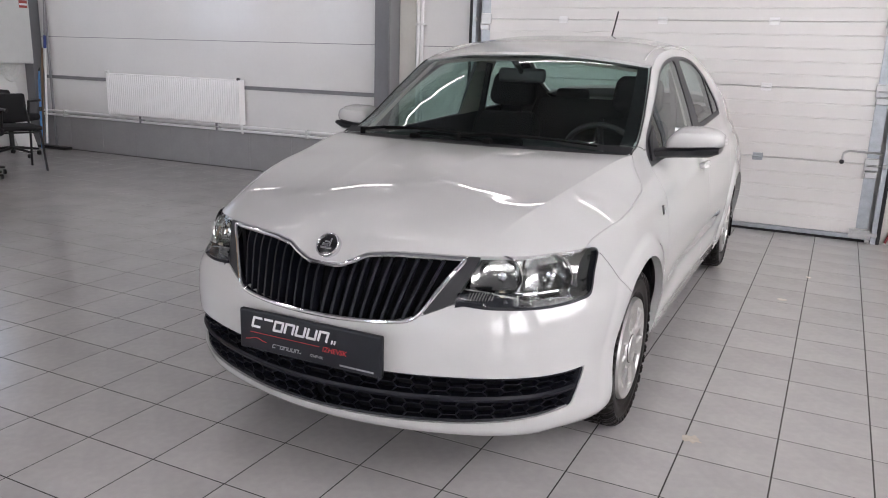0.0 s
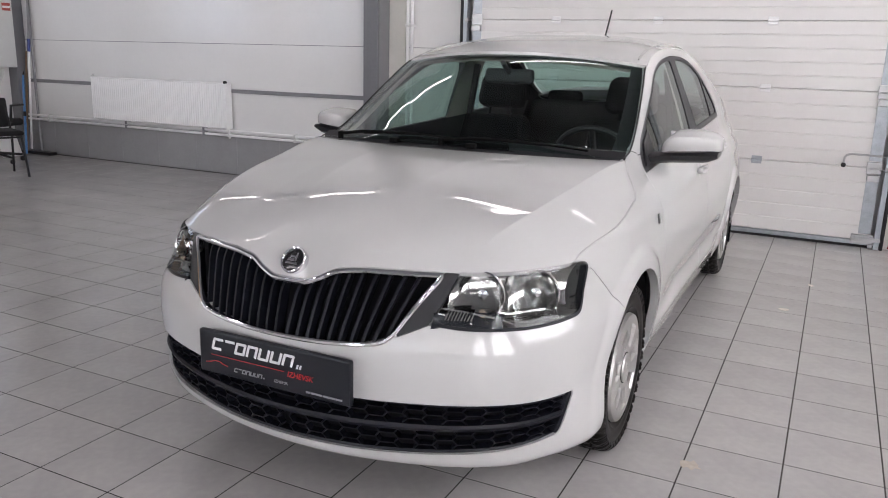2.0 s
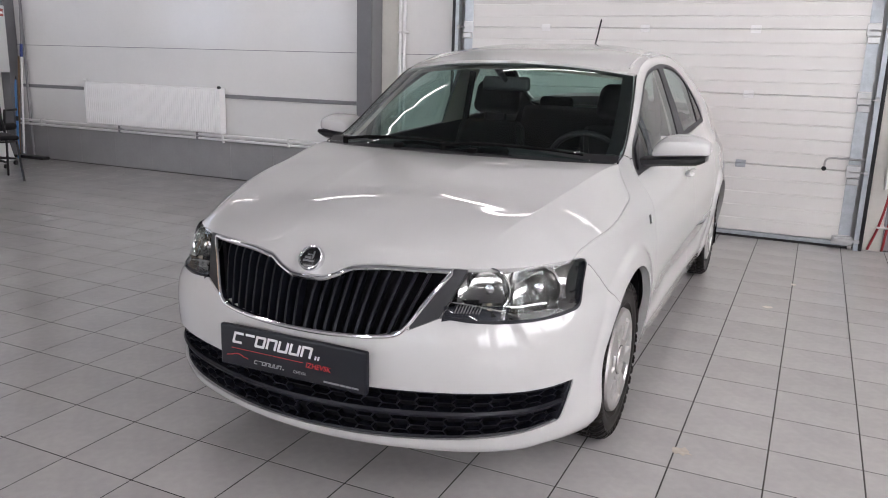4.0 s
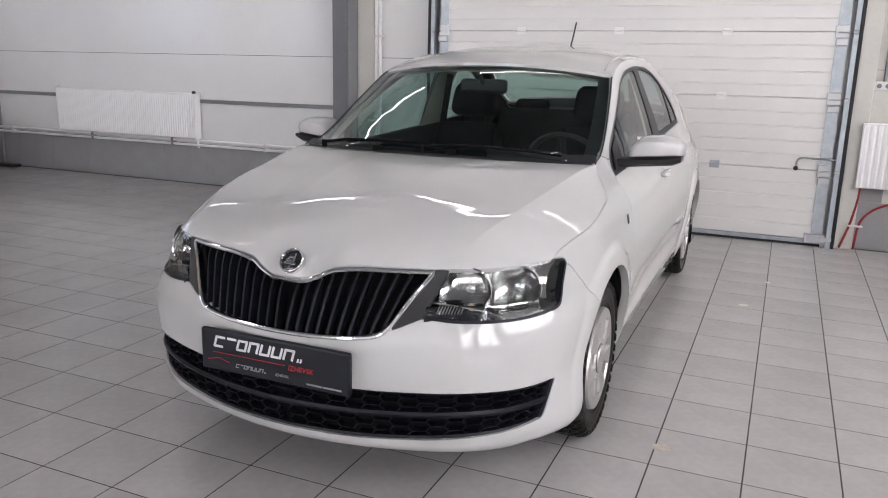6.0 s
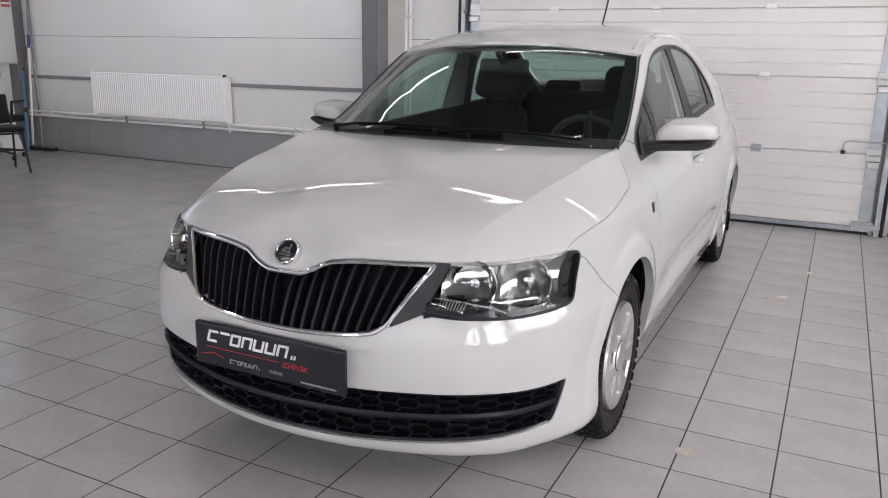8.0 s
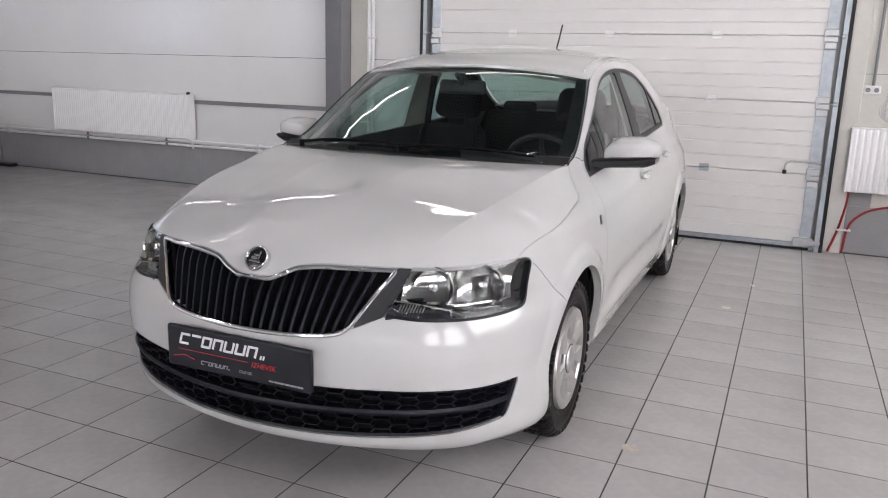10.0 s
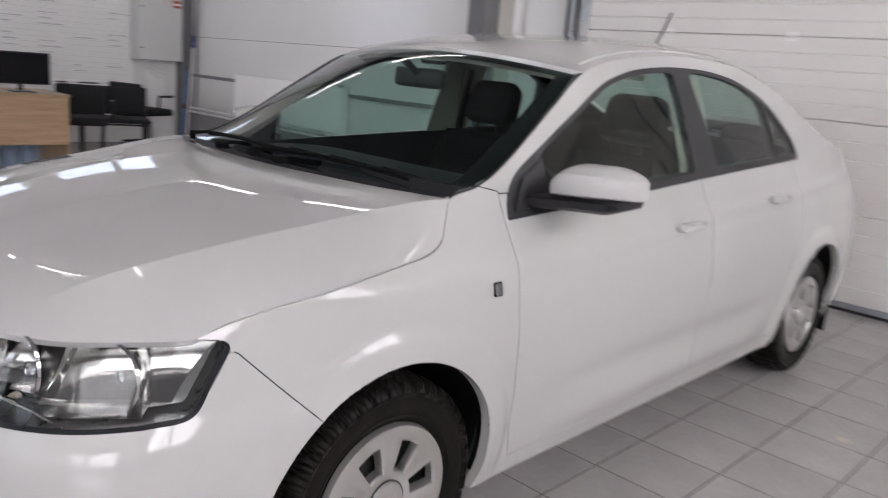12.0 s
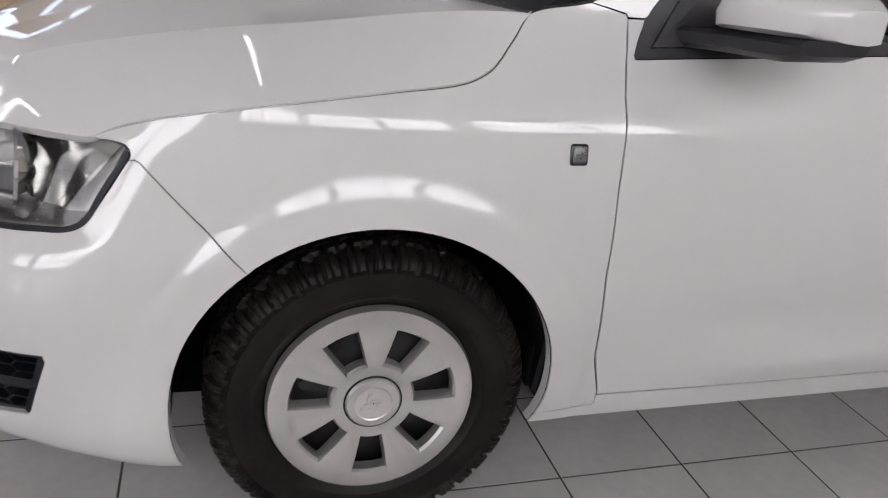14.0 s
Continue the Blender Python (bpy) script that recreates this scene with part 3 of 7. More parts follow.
tagged(part("wall_north_right", cube(0.592, YN - 0.010, 0.372, XE, YN + 0.001, ZC), CREAM_WALL), "cream painted wall beside the door", "wall", kind="structure")
tagged(part("panel_joint", cube(0.592, YN - 0.013, 1.378, XE, YN - 0.009, 1.382), RAIL), "thin joint in the wall", "trim", kind="structure")


# radiators
def radiator(x0, x1, z0, z1, y0, y1, flutes, label):
    r = thing("radiator", label, "radiator", ((x0 + x1) / 2, y1, z0), group="wall radiators")
    w, h, d = (x1 - x0) / 2, z1 - z0, y1 - y0
    bm = bmesh.new()
    prof, pitch = [], 2 * w * 0.985 / flutes
    for i in range(flutes):
        a = -w * 0.985 + i * pitch
        prof += [(a, 0.007), (a + pitch * 0.2, 0.0), (a + pitch * 0.6, 0.0), (a + pitch * 0.8, 0.007)]
    rows = []
    for z, off in ((0.012, 0.003), (0.03, 0.0), (h - 0.03, 0.0), (h - 0.012, 0.003)):
        rows.append([bm.verts.new((x, -d + max(o, off), z)) for x, o in prof])
    for p, q in zip(rows, rows[1:]):
        for i in range(len(prof) - 1):
            bm.faces.new((p[i], p[i + 1], q[i + 1], q[i]))
    part("front_panel", bm, WHITE_METAL, r, smooth=30)
    part("body", cube(-w + 0.006, -d + 0.014, 0.004, w - 0.006, -0.03, h - 0.004, 0.005), WHITE_METAL, r)
    part("top_grille", cube(-w + 0.015, -d + 0.001, h - 0.012, w - 0.015, -0.026, h - 0.001, 0.003), WHITE_METAL, r)
    for sx in (-1, 1):
        a, b = sorted((sx * w, sx * (w - 0.014)))
        part("side_cover", cube(a, -d - 0.001, 0, b, -0.028, h - 0.001, 0.004), WHITE_METAL, r)
    for x in (-w * 0.6, w * 0.6):
        part("wall_bracket", cube(x - 0.02, -0.04, h * 0.1, x + 0.02, 0.0, h * 0.9), STEEL, r)
    return r


rad = radiator(-7.92, -5.855, 0.497, 0.99, 6.725, YN, 62, "long white panel radiator on the wall")
part("valve_cap", rod(bmesh.new(), (1.02, -0.128, 0.50), (1.02, -0.10, 0.50), 0.016, 12), SEAL, rad)
part("bleed_valve", rod(bmesh.new(), (-1.075, -0.08, 0.51), (-1.03, -0.08, 0.51), 0.014, 10), WHITE_PLASTIC, rad)
part("pipe_valve", hose(bmesh.new(), [(1.0, -0.06, 0.03), (1.0, -0.06, -0.05), (1.0, -0.045, -0.10)], 0.013, 8), WHITE_METAL, rad)
radiator(0.553, 1.75, 0.487, 0.985, 6.715, YN - 0.01, 26, "white panel radiator beside the overhead door")
for z, y in ((0.476, 6.80), (0.428, 6.80)):
    p = thing("heating_pipe", "white horizontal heating pipe along the wall", "pipe", (-6.6, y, z), group="heating pipes")
    part("pipe", rod(bmesh.new(), (-2.6, 0, 0), (2.54, 0, 0), 0.014, 10), WHITE_METAL, p, smooth=40)
    for x in (-2.2, -0.85, 0.35, 1.6, 2.3):
        part("clip", cube(x - 0.014, -0.02, -0.02, x + 0.014, 0.05, 0.02, 0.003), RAIL if abs(x) < 1 else WHITE_PLASTIC, p)
for x in (-3.675, -3.63):
    p = thing("riser_pipe", "white upright heating pipe", "pipe", (x, 6.80, 0), group="riser pipes")
    part("pipe", rod(bmesh.new(), (0, 0, 0), (0, 0, ZC), 0.016, 10), WHITE_METAL, p, smooth=40)
    for z in (0.6, 1.6, 3.0):
        part("clip", cube(-0.02, -0.022, z - 0.01, 0.02, 0.05, z + 0.01, 0.003), WHITE_PLASTIC, p)
tagged(part("riser_branch", hose(bmesh.new(), [(-3.65, 6.79, 0.80), (-3.76, 6.79, 0.80)], 0.012, 8), WHITE_METAL), "white branch pipe at the riser", "pipe")
tagged(part("grey_backing_panel", cube(0.60, YN - 0.016, 0.372, 0.76, YN - 0.009, 0.93, 0.002), DADO), "grey painted patch behind the radiator", "panel", kind="structure")

# hoses, sockets, chain on the wall beside the door
for pts, name in (([(0.592, 6.76, 0.50), (0.585, 6.76, 0.38), (0.555, 6.75, 0.20), (0.50, 6.73, 0.012)], "a"), ([(1.75, 6.74, 0.40), (1.2, 6.74, 0.405), (0.90, 6.74, 0.40), (0.72, 6.74, 0.34), (0.63, 6.745, 0.24), (0.60, 6.74, 0.012)], "b")):
    h = tagged(part("red_hose", hose(bmesh.new(), curve_pts(pts, 40), 0.0095, 10), RED_HOSE, smooth=True), "red rubber heating hose", "hose", group="red hoses")
part_v = tagged(part("radiator_valve", hose(bmesh.new(), [(0.592, 6.76, 0.50), (0.592, 6.76, 0.56)], 0.018, 10), WHITE_PLASTIC, smooth=40), "white valve below the radiator", "valve")
tagged(part("cable_tie", cube(0.54, 6.725, 0.185, 0.645, 6.765, 0.198, 0.003), WHITE_PLASTIC), "white tie round the hoses", "cable tie")


def wall_box(name, x, z, w, h, label, holes=0):
    t = thing(name, label, "socket", (x, YN - 0.010, z))
    part("plate", cube(-w / 2, -0.028, -h / 2, w / 2, 0, h / 2, 0.006, 2), WHITE_PLASTIC if holes else RAIL, t)
    for i in range(holes):
        cx = (i - (holes - 1) / 2) * w / holes
        part("socket_ring", lathe(bmesh.new(), [(0.024, -0.001), (0.024, -0.004), (0.018, -0.004), (0.017, 0.004), (0.001, 0.004)], 20, "z"), RAIL, t).matrix_local = pose(cx, -0.0285, 0, 90, 0, 0)
    return t


wall_box("wall_socket", 0.655, 1.262, 0.115, 0.066, "white double wall socket", 2)
t = thing("junction_box", "small grey steel box on the wall", "box", (0.535 + 0.075, YN - 0.01, 1.262))
part("lid", cube(-0.03, -0.018, -0.03, 0.02, 0, 0.03, 0.003), STEEL, t)
tagged(part("conduit", rod(bmesh.new(), (0.66, YN - 0.03, 1.295), (0.66, YN - 0.03, ZC), 0.012, 10), RAIL, smooth=40), "grey cable conduit on the wall", "conduit")
ch = thing("hoist_chain", "steel hand chain of the overhead door", "chain", (0.76, 6.79, 0.0))
bm = bmesh.new()
z, i = 1.06, 0
while z < 3.4:
    ringp = [Vector((0.006 * math.cos(a) if i % 2 else 0, 0 if i % 2 else 0.006 * math.cos(a), z + 0.013 * math.sin(a))) for a in np.linspace(0, 2 * math.pi, 9)]
    hose(bm, ringp, 0.0022, 4)
    z += 0.019
    i += 1
part("links", bm, STEEL, ch)["kind"] = "stuff"
fan = thing("wall_reel", "round white reel on the wall above the radiator", "reel", (0.815, YN - 0.01, 1.115))
bm = lathe(bmesh.new(), [(0.001, -0.05), (0.04, -0.052), (0.055, -0.045), (0.06, -0.02), (0.085, -0.012), (0.088, 0.0)], 36, "z")
bmesh.ops.rotate(bm, matrix=Matrix.Rotation(radians(-90), 3, "X"), verts=bm.verts)
for v in bm.verts:
    v.co.y = -abs(v.co.y)
part("disc", bm, WHITE_PLASTIC, fan, smooth=40)

# ---- panels ----
def arch_loop(hub, r, z0):
    return np.array([sy(hub + r * math.cos(a), max(0.05, z0 + r * math.sin(a))) for a in np.linspace(-0.5, math.pi + 0.5, 44)])


def line_y(pts):
    return [sy(*p) for p in pts]


def line_v(pts):
    return [sv(*p) for p in pts]


ARCH_F, ARCH_R = arch_loop(HUB_F - 0.007, 0.338, 0.304), arch_loop(HUB_R, 0.336, 0.305)
GRILLE = loop([(-0.2, 0.85), (-0.2, 0.543)] + line_v([(0.12, 0.545), (0.25, 0.553), (0.325, 0.573), (0.432, 0.752)]) + [sv(0.44, 0.85)], [0, 0, 0.03, 0.03, 0.04, 0, 0])
WEDGE = np.array(line_v([(0.325, 0.573), (0.345, 0.583), (0.418, 0.617), (0.470, 0.752)]) + [sv(0.475, 0.85), sv(0.43, 0.85)] + line_v([(0.432, 0.752)]))
LAMP = loop(line_v([(0.418, 0.617), (0.50, 0.608), (0.60, 0.605)]) + line_y([(2.236, 0.620), (2.312, 0.735), (2.30, 0.748), (2.242, 0.753)]) + [sy(2.2, 0.85), sv(0.475, 0.85)] + line_v([(0.470, 0.752)]),
            [0, 0.03, 0.05, 0.012, 0.008, 0.008, 0, 0, 0, 0])
LOWER = loop([(-0.2, 0.402), (-0.2, 0.238)] + line_v([(0.25, 0.241), (0.45, 0.250), (0.60, 0.263)]) + line_y([(2.128, 0.287), (2.168, 0.408)]) + line_v([(0.55, 0.404), (0.3, 0.401)]), [0, 0, 0.05, 0.05, 0.04, 0.012, 0.006, 0, 0])
BUMPER = np.array([(-0.5, -0.5), (-0.5, 1.5)] + [sv(0.3, 1.5), sv(0.55, 1.5)] + line_y([(2.19, 0.90), (2.19, 0.70), (2.318, 0.727), (2.40, 0.642), (2.482, 0.560), (2.70, 0.40)]) + [sy(2.70, -0.5)])
FENDER = np.array([(-0.5, -0.5), (-0.5, 2.0)] + line_y([(3.015, 2.0), (3.015, 1.00), (3.125, 0.975), (3.118, 0.92), (3.10, 0.85), (3.092, 0.70), (3.095, 0.54), (3.115, 0.36), (3.145, 0.268), (3.145, 0.235)]) + line_y([(2.9, 0.232)]) + [sy(2.85, -0.5)])
DLO = loop(line_y([(3.126, 0.906), (3.6, 0.934), (4.2, 0.966), (5.155, 1.016), (5.12, 1.09), (5.0, 1.185), (4.85, 1.265), (4.65, 1.322), (4.4, 1.346), (4.1, 1.343), (3.85, 1.318), (3.66, 1.268), (3.40, 1.135), (3.18, 1.01)]),
           [0.01, 0, 0, 0.02, 0.06, 0.1, 0.1, 0.12, 0.15, 0.15, 0.12, 0.12, 0.1, 0.06])
SILL = np.array(line_y([(2.9, -0.5), (2.9, 0.262), (4.0, 0.262), (5.2, 0.266), (5.2, -0.5)]))
DOOR_F = np.array(line_y([(3.0, 0.262), (3.0, 0.8), (3.0, 0.97), (3.126, 0.97), (4.215, 0.97), (4.19, 0.80), (4.165, 0.5), (4.15, 0.262)]))
DOOR_R = loop(line_y([(4.0, 0.262), (4.0, 1.0), (4.9, 1.02), (5.07, 1.03), (5.08, 0.85), (5.0, 0.70), (4.93, 0.60), (4.93, 0.262)]), [0, 0, 0, 0, 0.05, 0.08, 0.05, 0])
TAIL = loop(line_y([(5.98, 0.72), (5.93, 0.99)]) + [(LENGTH - 0.42, 1.0), (LENGTH - 0.40, 0.74)], 0.03)
BUMPER_R = np.array(line_y([(5.2, 0.3), (5.72, 0.56), (5.80, 0.70), (5.98, 0.715)]) + [(LENGTH + 1, 0.715), (LENGTH + 1, -0.5)] + line_y([(5.3, -0.5)]))

# panes and their black surrounds within the window band
PANE_F = loop(line_y([(3.31, 0.941), (4.185, 0.988), (4.142, 1.328), (3.88, 1.305), (3.69, 1.264), (3.43, 1.131), (3.30, 1.062)]), [0.02, 0.02, 0.04, 0.1, 0.12, 0.1, 0.04])
PANE_R = loop(line_y([(4.37, 1.000), (4.908, 1.026), (4.857, 1.243), (4.665, 1.305), (4.44, 1.328), (4.25, 1.332)]), [0.02, 0.02, 0.04, 0.1, 0.12, 0.04])
PANE_Q = loop(line_y([(4.935, 1.030), (5.125, 1.038), (5.095, 1.087), (4.995, 1.172), (4.884, 1.236)]), [0.01, 0.02, 0.04, 0.03, 0.01])
PILLAR_B = np.array(line_y([(4.135, 0.9), (4.235, 0.9), (4.19, 1.4), (4.095, 1.4)]))

REGIONS = [("arch", ARCH_F), ("arch", ARCH_R), ("grille", GRILLE), ("wedge", WEDGE), ("lamp", LAMP), ("lower", LOWER), ("pane_f", PANE_F), ("pane_r", PANE_R), ("pane_q", PANE_Q), ("window_band", DLO),
           ("bumper", BUMPER), ("fender", FENDER), ("sill", SILL), ("door_f", DOOR_F), ("door_r", DOOR_R), ("tail", TAIL), ("bumper_r", BUMPER_R)]

NS, NT = 560, 96
_s = np.concatenate([np.linspace(0, 1.6, 170)[:-1], np.linspace(1.6, LENGTH - 0.9, 290)[:-1], np.linspace(LENGTH - 0.9, LENGTH, 60)])
NS = len(_s)
_t = np.linspace(0, 1, NT)
GRID = np.empty((NS, NT, 2))
GRID[..., 0] = _s[:, None]
GRID[..., 1] = foot(_s)[:, None] * (1 - _t) + rim(_s)[:, None] * _t
_mid = (GRID[:-1, :-1] + GRID[1:, :-1] + GRID[:-1, 1:] + GRID[1:, 1:]) / 4
OWNER = np.full(_mid.shape[:2], "quarter", dtype=object)
_free = np.ones(_mid.shape[:2], bool)
for _name, _poly in REGIONS:
    _in = inside(_poly, _mid)
    _hit = _in & _free
    OWNER[_hit] = _name
    # corners of faces on both sides of the line move onto it
    _touch_in, _touch_out = np.zeros((NS, NT), bool), np.zeros((NS, NT), bool)
    for _a in (0, 1):
        for _b in (0, 1):
            _touch_in[_a:NS - 1 + _a, _b:NT - 1 + _b] |= _hit
            _touch_out[_a:NS - 1 + _a, _b:NT - 1 + _b] |= ~_in & _free
    _both = _touch_in & _touch_out
    if _both.any():
        _ring = np.vstack([_poly, _poly[:1]])
        _new = nearest(_ring, GRID[_both])
        _edge_t = np.where(_both)[1]
        _edge_s = np.where(_both)[0]
        _keep = (_edge_s == 0) | (_edge_s == NS - 1)
        _new[_keep, 0] = GRID[_both][_keep, 0]
        _moved = np.linalg.norm(_new - GRID[_both], axis=1) < 0.03
        _old = GRID[_both]
        _old[_moved] = _new[_moved]
        GRID[_both] = _old
    _free &= ~_hit


def panel_mesh(owner, inset=0.0, gap=0.0019, flange=0.03, mirror=False, both=False, bm=None):
    """The faces of one panel, with a shut gap round it and its rim turned inwards."""
    bm = bm or bmesh.new()
    own = owner if isinstance(owner, tuple) else (owner,)
    sel = np.isin(OWNER, own)
    cells = np.argwhere(sel)
    if not len(cells):
        return bm
    cover = np.zeros((NS, NT), int)
    centre = np.zeros((NS, NT, 2))
    for a in (0, 1):
        for b in (0, 1):
            cover[a:NS - 1 + a, b:NT - 1 + b] += sel
            centre[a:NS - 1 + a, b:NT - 1 + b] += np.where(sel[..., None], _mid, 0)
    border = (cover > 0) & (cover < 4)
    border[0] &= cover[0] < 2
    border[-1] &= cover[-1] < 2
    g = GRID.copy()
    dr = centre / np.maximum(cover, 1)[..., None] - GRID
    ln = np.linalg.norm(dr, axis=-1)[..., None]
    move = dr / np.maximum(ln, 1e-6) * np.minimum(gap, ln * 0.4)
    move[~border] = 0
    for _ in range(8):
        near, many = np.zeros_like(move), np.zeros(border.shape)
        for di in (-1, 0, 1):
            for dj in (-1, 0, 1):
                near += np.roll(move, (di, dj), (0, 1))
                many += np.roll(border, (di, dj), (0, 1))
        move = np.where(border[..., None], near / np.maximum(many, 1)[..., None], 0)
    size = np.linalg.norm(move, axis=-1)[..., None]
    move = move / np.maximum(size, 1e-6) * gap
    move[0, :, 0] = 0
    g[border] += move[border]
    pos = flank(g[..., 0], g[..., 1], inset)
    pos[0, :, 0] = 0
    pos[..., 1] -= CY
    low = flank(g[..., 0], g[..., 1], inset + flange)
    low[..., 1] -= CY
    for sign in ((1, -1) if both else ((-1,) if mirror else (1,))):
        verts, rimv = {}, {}

        def vert(i, j):
            if (i, j) not in verts:
                x, y, z = pos[i, j]
                verts[i, j] = bm.verts.new((sign * x, y, z))
            return verts[i, j]

        def deep(i, j):
            if (i, j) not in rimv:
                x, y, z = low[i, j]
                rimv[i, j] = bm.verts.new((sign * x, y, z))
            return rimv[i, j]

        for i, j in cells:
            q = [(i, j), (i + 1, j), (i + 1, j + 1), (i, j + 1)]
            vs = [vert(*k) for k in q]
            bm.faces.new(vs if sign > 0 else vs[::-1])
            if flange:
                for (k0, k1), (di, dj) in zip(((q[0], q[1]), (q[1], q[2]), (q[2], q[3]), (q[3], q[0])), ((0, -1), (1, 0), (0, 1), (-1, 0))):
                    a, b = i + di, j + dj
                    out = a < 0 or b < 0 or a >= NS - 1 or b >= NT - 1 or not sel[a, b]
                    if out and not (a < 0):
                        f = (vert(*k1), vert(*k0), deep(*k0), deep(*k1))
                        try:
                            bm.faces.new(f if sign > 0 else f[::-1])
                        except ValueError:
                            pass
    if both:
        bmesh.ops.remove_doubles(bm, verts=[v for v in bm.verts if abs(v.co.x) < 0.0006], dist=0.0008)
    return bm


def skin_part(name, bm, material, parent, label=""):
    me = bpy.data.meshes.new(name)
    bm.to_mesh(me)
    bm.free()
    me.materials.append(material)
    for p in me.polygons:
        p.use_smooth = True
    me.set_sharp_from_angle(angle=radians(42))
    ob = new(name, me)
    ob.parent = parent
    if label:
        ob["label"] = label
    return ob


# ---- upper surfaces ----
BON_REAR_V, BON_REAR_Y = [0, 0.25, 0.45, 0.6, 0.657], [2.815, 2.832, 2.868, 2.92, 2.945]


def bonnet(bm):
    """Bonnet skin: a plateau between two ridges that spread from the badge, a sharp crease from each lamp to the screen's corner, rolled flanks outside it."""
    s_end, s_cor = RIM_S[len(RIM_V)], RIM_S[len(RIM_V) + 8]
    sf = np.linspace(0, s_end, 400)
    front = flank(sf, rim(sf))
    ss = np.linspace(s_end, s_cor, 300)
    side = flank(ss, rim(ss))
    corner = side[-1]
    v0 = 0.462
    y0 = float(np.interp(v0, front[:, 0], front[:, 1]))
    out = front[:, 0] > v0
    edge = np.vstack([[v0, y0, float(np.interp(v0, front[:, 0], front[:, 2]))], front[out], side[1:]])

    def crease(y):
        return pchip([y0, 2.1, 2.34, 2.65, corner[1]], [v0, 0.502, 0.565, 0.608, corner[0]], y)

    def ridge(y):
        return pchip([1.7, 1.9, 2.0, 2.3, 2.95], [0.05, 0.088, 0.122, 0.168, 0.222], y)

    def inner_z(v, y):
        y_rim = np.interp(v, front[:, 0], front[:, 1]) + 0.6 * np.maximum(0, v - front[-1, 0])
        v_flat = np.where(v < 0.28, v, 0.28 + 0.25 * (v - 0.28))
        yf = np.interp(v_flat, front[:, 0], front[:, 1])
        yr = pchip(BON_REAR_V, BON_REAR_Y, v) + 0.6 * np.maximum(0, v - 0.657)
        t = np.clip((y - yf) / (yr - yf), 0, 1)
        h = 1 - (0.76 * (1 - t) ** 1.72 + 0.24 * (1 - t) ** 9)
        z = 0.751 + (0.972 - 0.004 * (v / 0.65) ** 2 - 0.751) * h
        t1 = np.clip((y_rim - yf) / (yr - yf), 0, 1)
        over = (0.972 - 0.751) * (1 - (0.76 * (1 - t1) ** 1.72 + 0.24 * (1 - t1) ** 9)) + 0.014 * np.sin(np.pi * t1 ** 0.8)
        z = z - over * (1 - np.clip((y - y_rim) / 0.26, 0, 1)) ** 2.6
        z = z + (np.interp(v, front[:, 0], front[:, 2]) - 0.751) * (1 - smooth(t, 0, 0.17))
        z = z + 0.014 * np.sin(np.pi * t ** 0.8)
        d = v - ridge(y)
        fold = 0.5 * (d + np.sqrt(d * d + 0.009 ** 2))
        return z - 0.075 * fold * smooth(t, 0.0, 0.35) * (1 - 0.95 * smooth(t, 0.6, 1))

    def height(v, y):
        vc, vs = crease(y), np.interp(y, edge[:, 1], edge[:, 0])
        u = np.clip((v - vc) / np.maximum(vs - vc, 0.004), 0, 1)
        ridge_z = inner_z(np.minimum(v, vc), y)
        return ridge_z + (np.interp(y, edge[:, 1], edge[:, 2]) - ridge_z) * np.where(y > y0, 0.72 * u + 0.28 * u ** 2.2, 0)

    # inner part: lines from the front rim to the screen's foot, one of them on the ridge, the last on the crease
    ar = 0.3
    near = np.array([0.004, 0.01, 0.02, 0.035])
    a = np.unique(np.round(np.r_[np.linspace(0, ar, 14), ar - near, ar + near, np.linspace(ar, 1, 34), 1 - near], 4))
    b = np.linspace(0, 1, 76) ** 1.2
    vf = np.interp(a, [0, ar, 1], [0, 0.075, v0])
    vr = np.interp(a, [0, ar, 1], [0, 0.222, corner[0]])
    yf, yr = np.interp(vf, front[:, 0], front[:, 1]), pchip(BON_REAR_V, BON_REAR_Y, vr)
    yr[-1] = corner[1]
    V = vf[:, None] * (1 - b) + vr[:, None] * b
    Y = yf[:, None] * (1 - b) + yr[:, None] * b
    k_r = int(np.argmin(abs(a - ar)))
    bend_r = ridge(Y[k_r]) - V[k_r]
    bend_r *= smooth(b, 0, 0.08)
    bend_c = crease(Y[-1]) - V[-1]
    V = V + np.minimum(a / ar, (1 - a) / (1 - ar))[:, None] * bend_r + np.clip((a - ar) / (1 - ar), 0, 1)[:, None] * bend_c
    inner = np.stack([V, Y, height(V, Y)], -1)
    # outer part: from the crease to the shut line
    u = np.r_[0, 0.012, 0.03, 0.06, np.linspace(0.1, 1, 15)]
    yo = Y[-1]
    vs = np.interp(yo, edge[:, 1], edge[:, 0]) - 0.0022 * smooth(yo, 2.24, 2.3)
    VO = crease(yo) * (1 - u[1:, None]) + vs * u[1:, None]
    YO = np.repeat(yo[None], len(u) - 1, 0)
    P = np.concatenate([inner, np.stack([VO, YO, height(VO, YO)], -1)], 0)
    na, nb = P.shape[:2]
    for sign in (1, -1):
        vs_ = [[bm.verts.new((sign * P[i, j, 0], P[i, j, 1] - CY, P[i, j, 2])) for j in range(nb)] for i in range(na)]
        for i in range(na - 1):
            for j in range(nb - 1):
                f = (vs_[i][j], vs_[i + 1][j], vs_[i + 1][j + 1], vs_[i][j + 1])
                bm.faces.new(f if sign > 0 else f[::-1])
        for i in range(len(a) - 1):
            for j, dy in ((0, 0.008), (nb - 1, -0.012)):
                p0, p1 = vs_[i][j], vs_[i + 1][j]
                q0, q1 = (bm.verts.new(v.co + Vector((0, dy, -0.016))) for v in (p0, p1))
                f = (p0, q0, q1, p1)
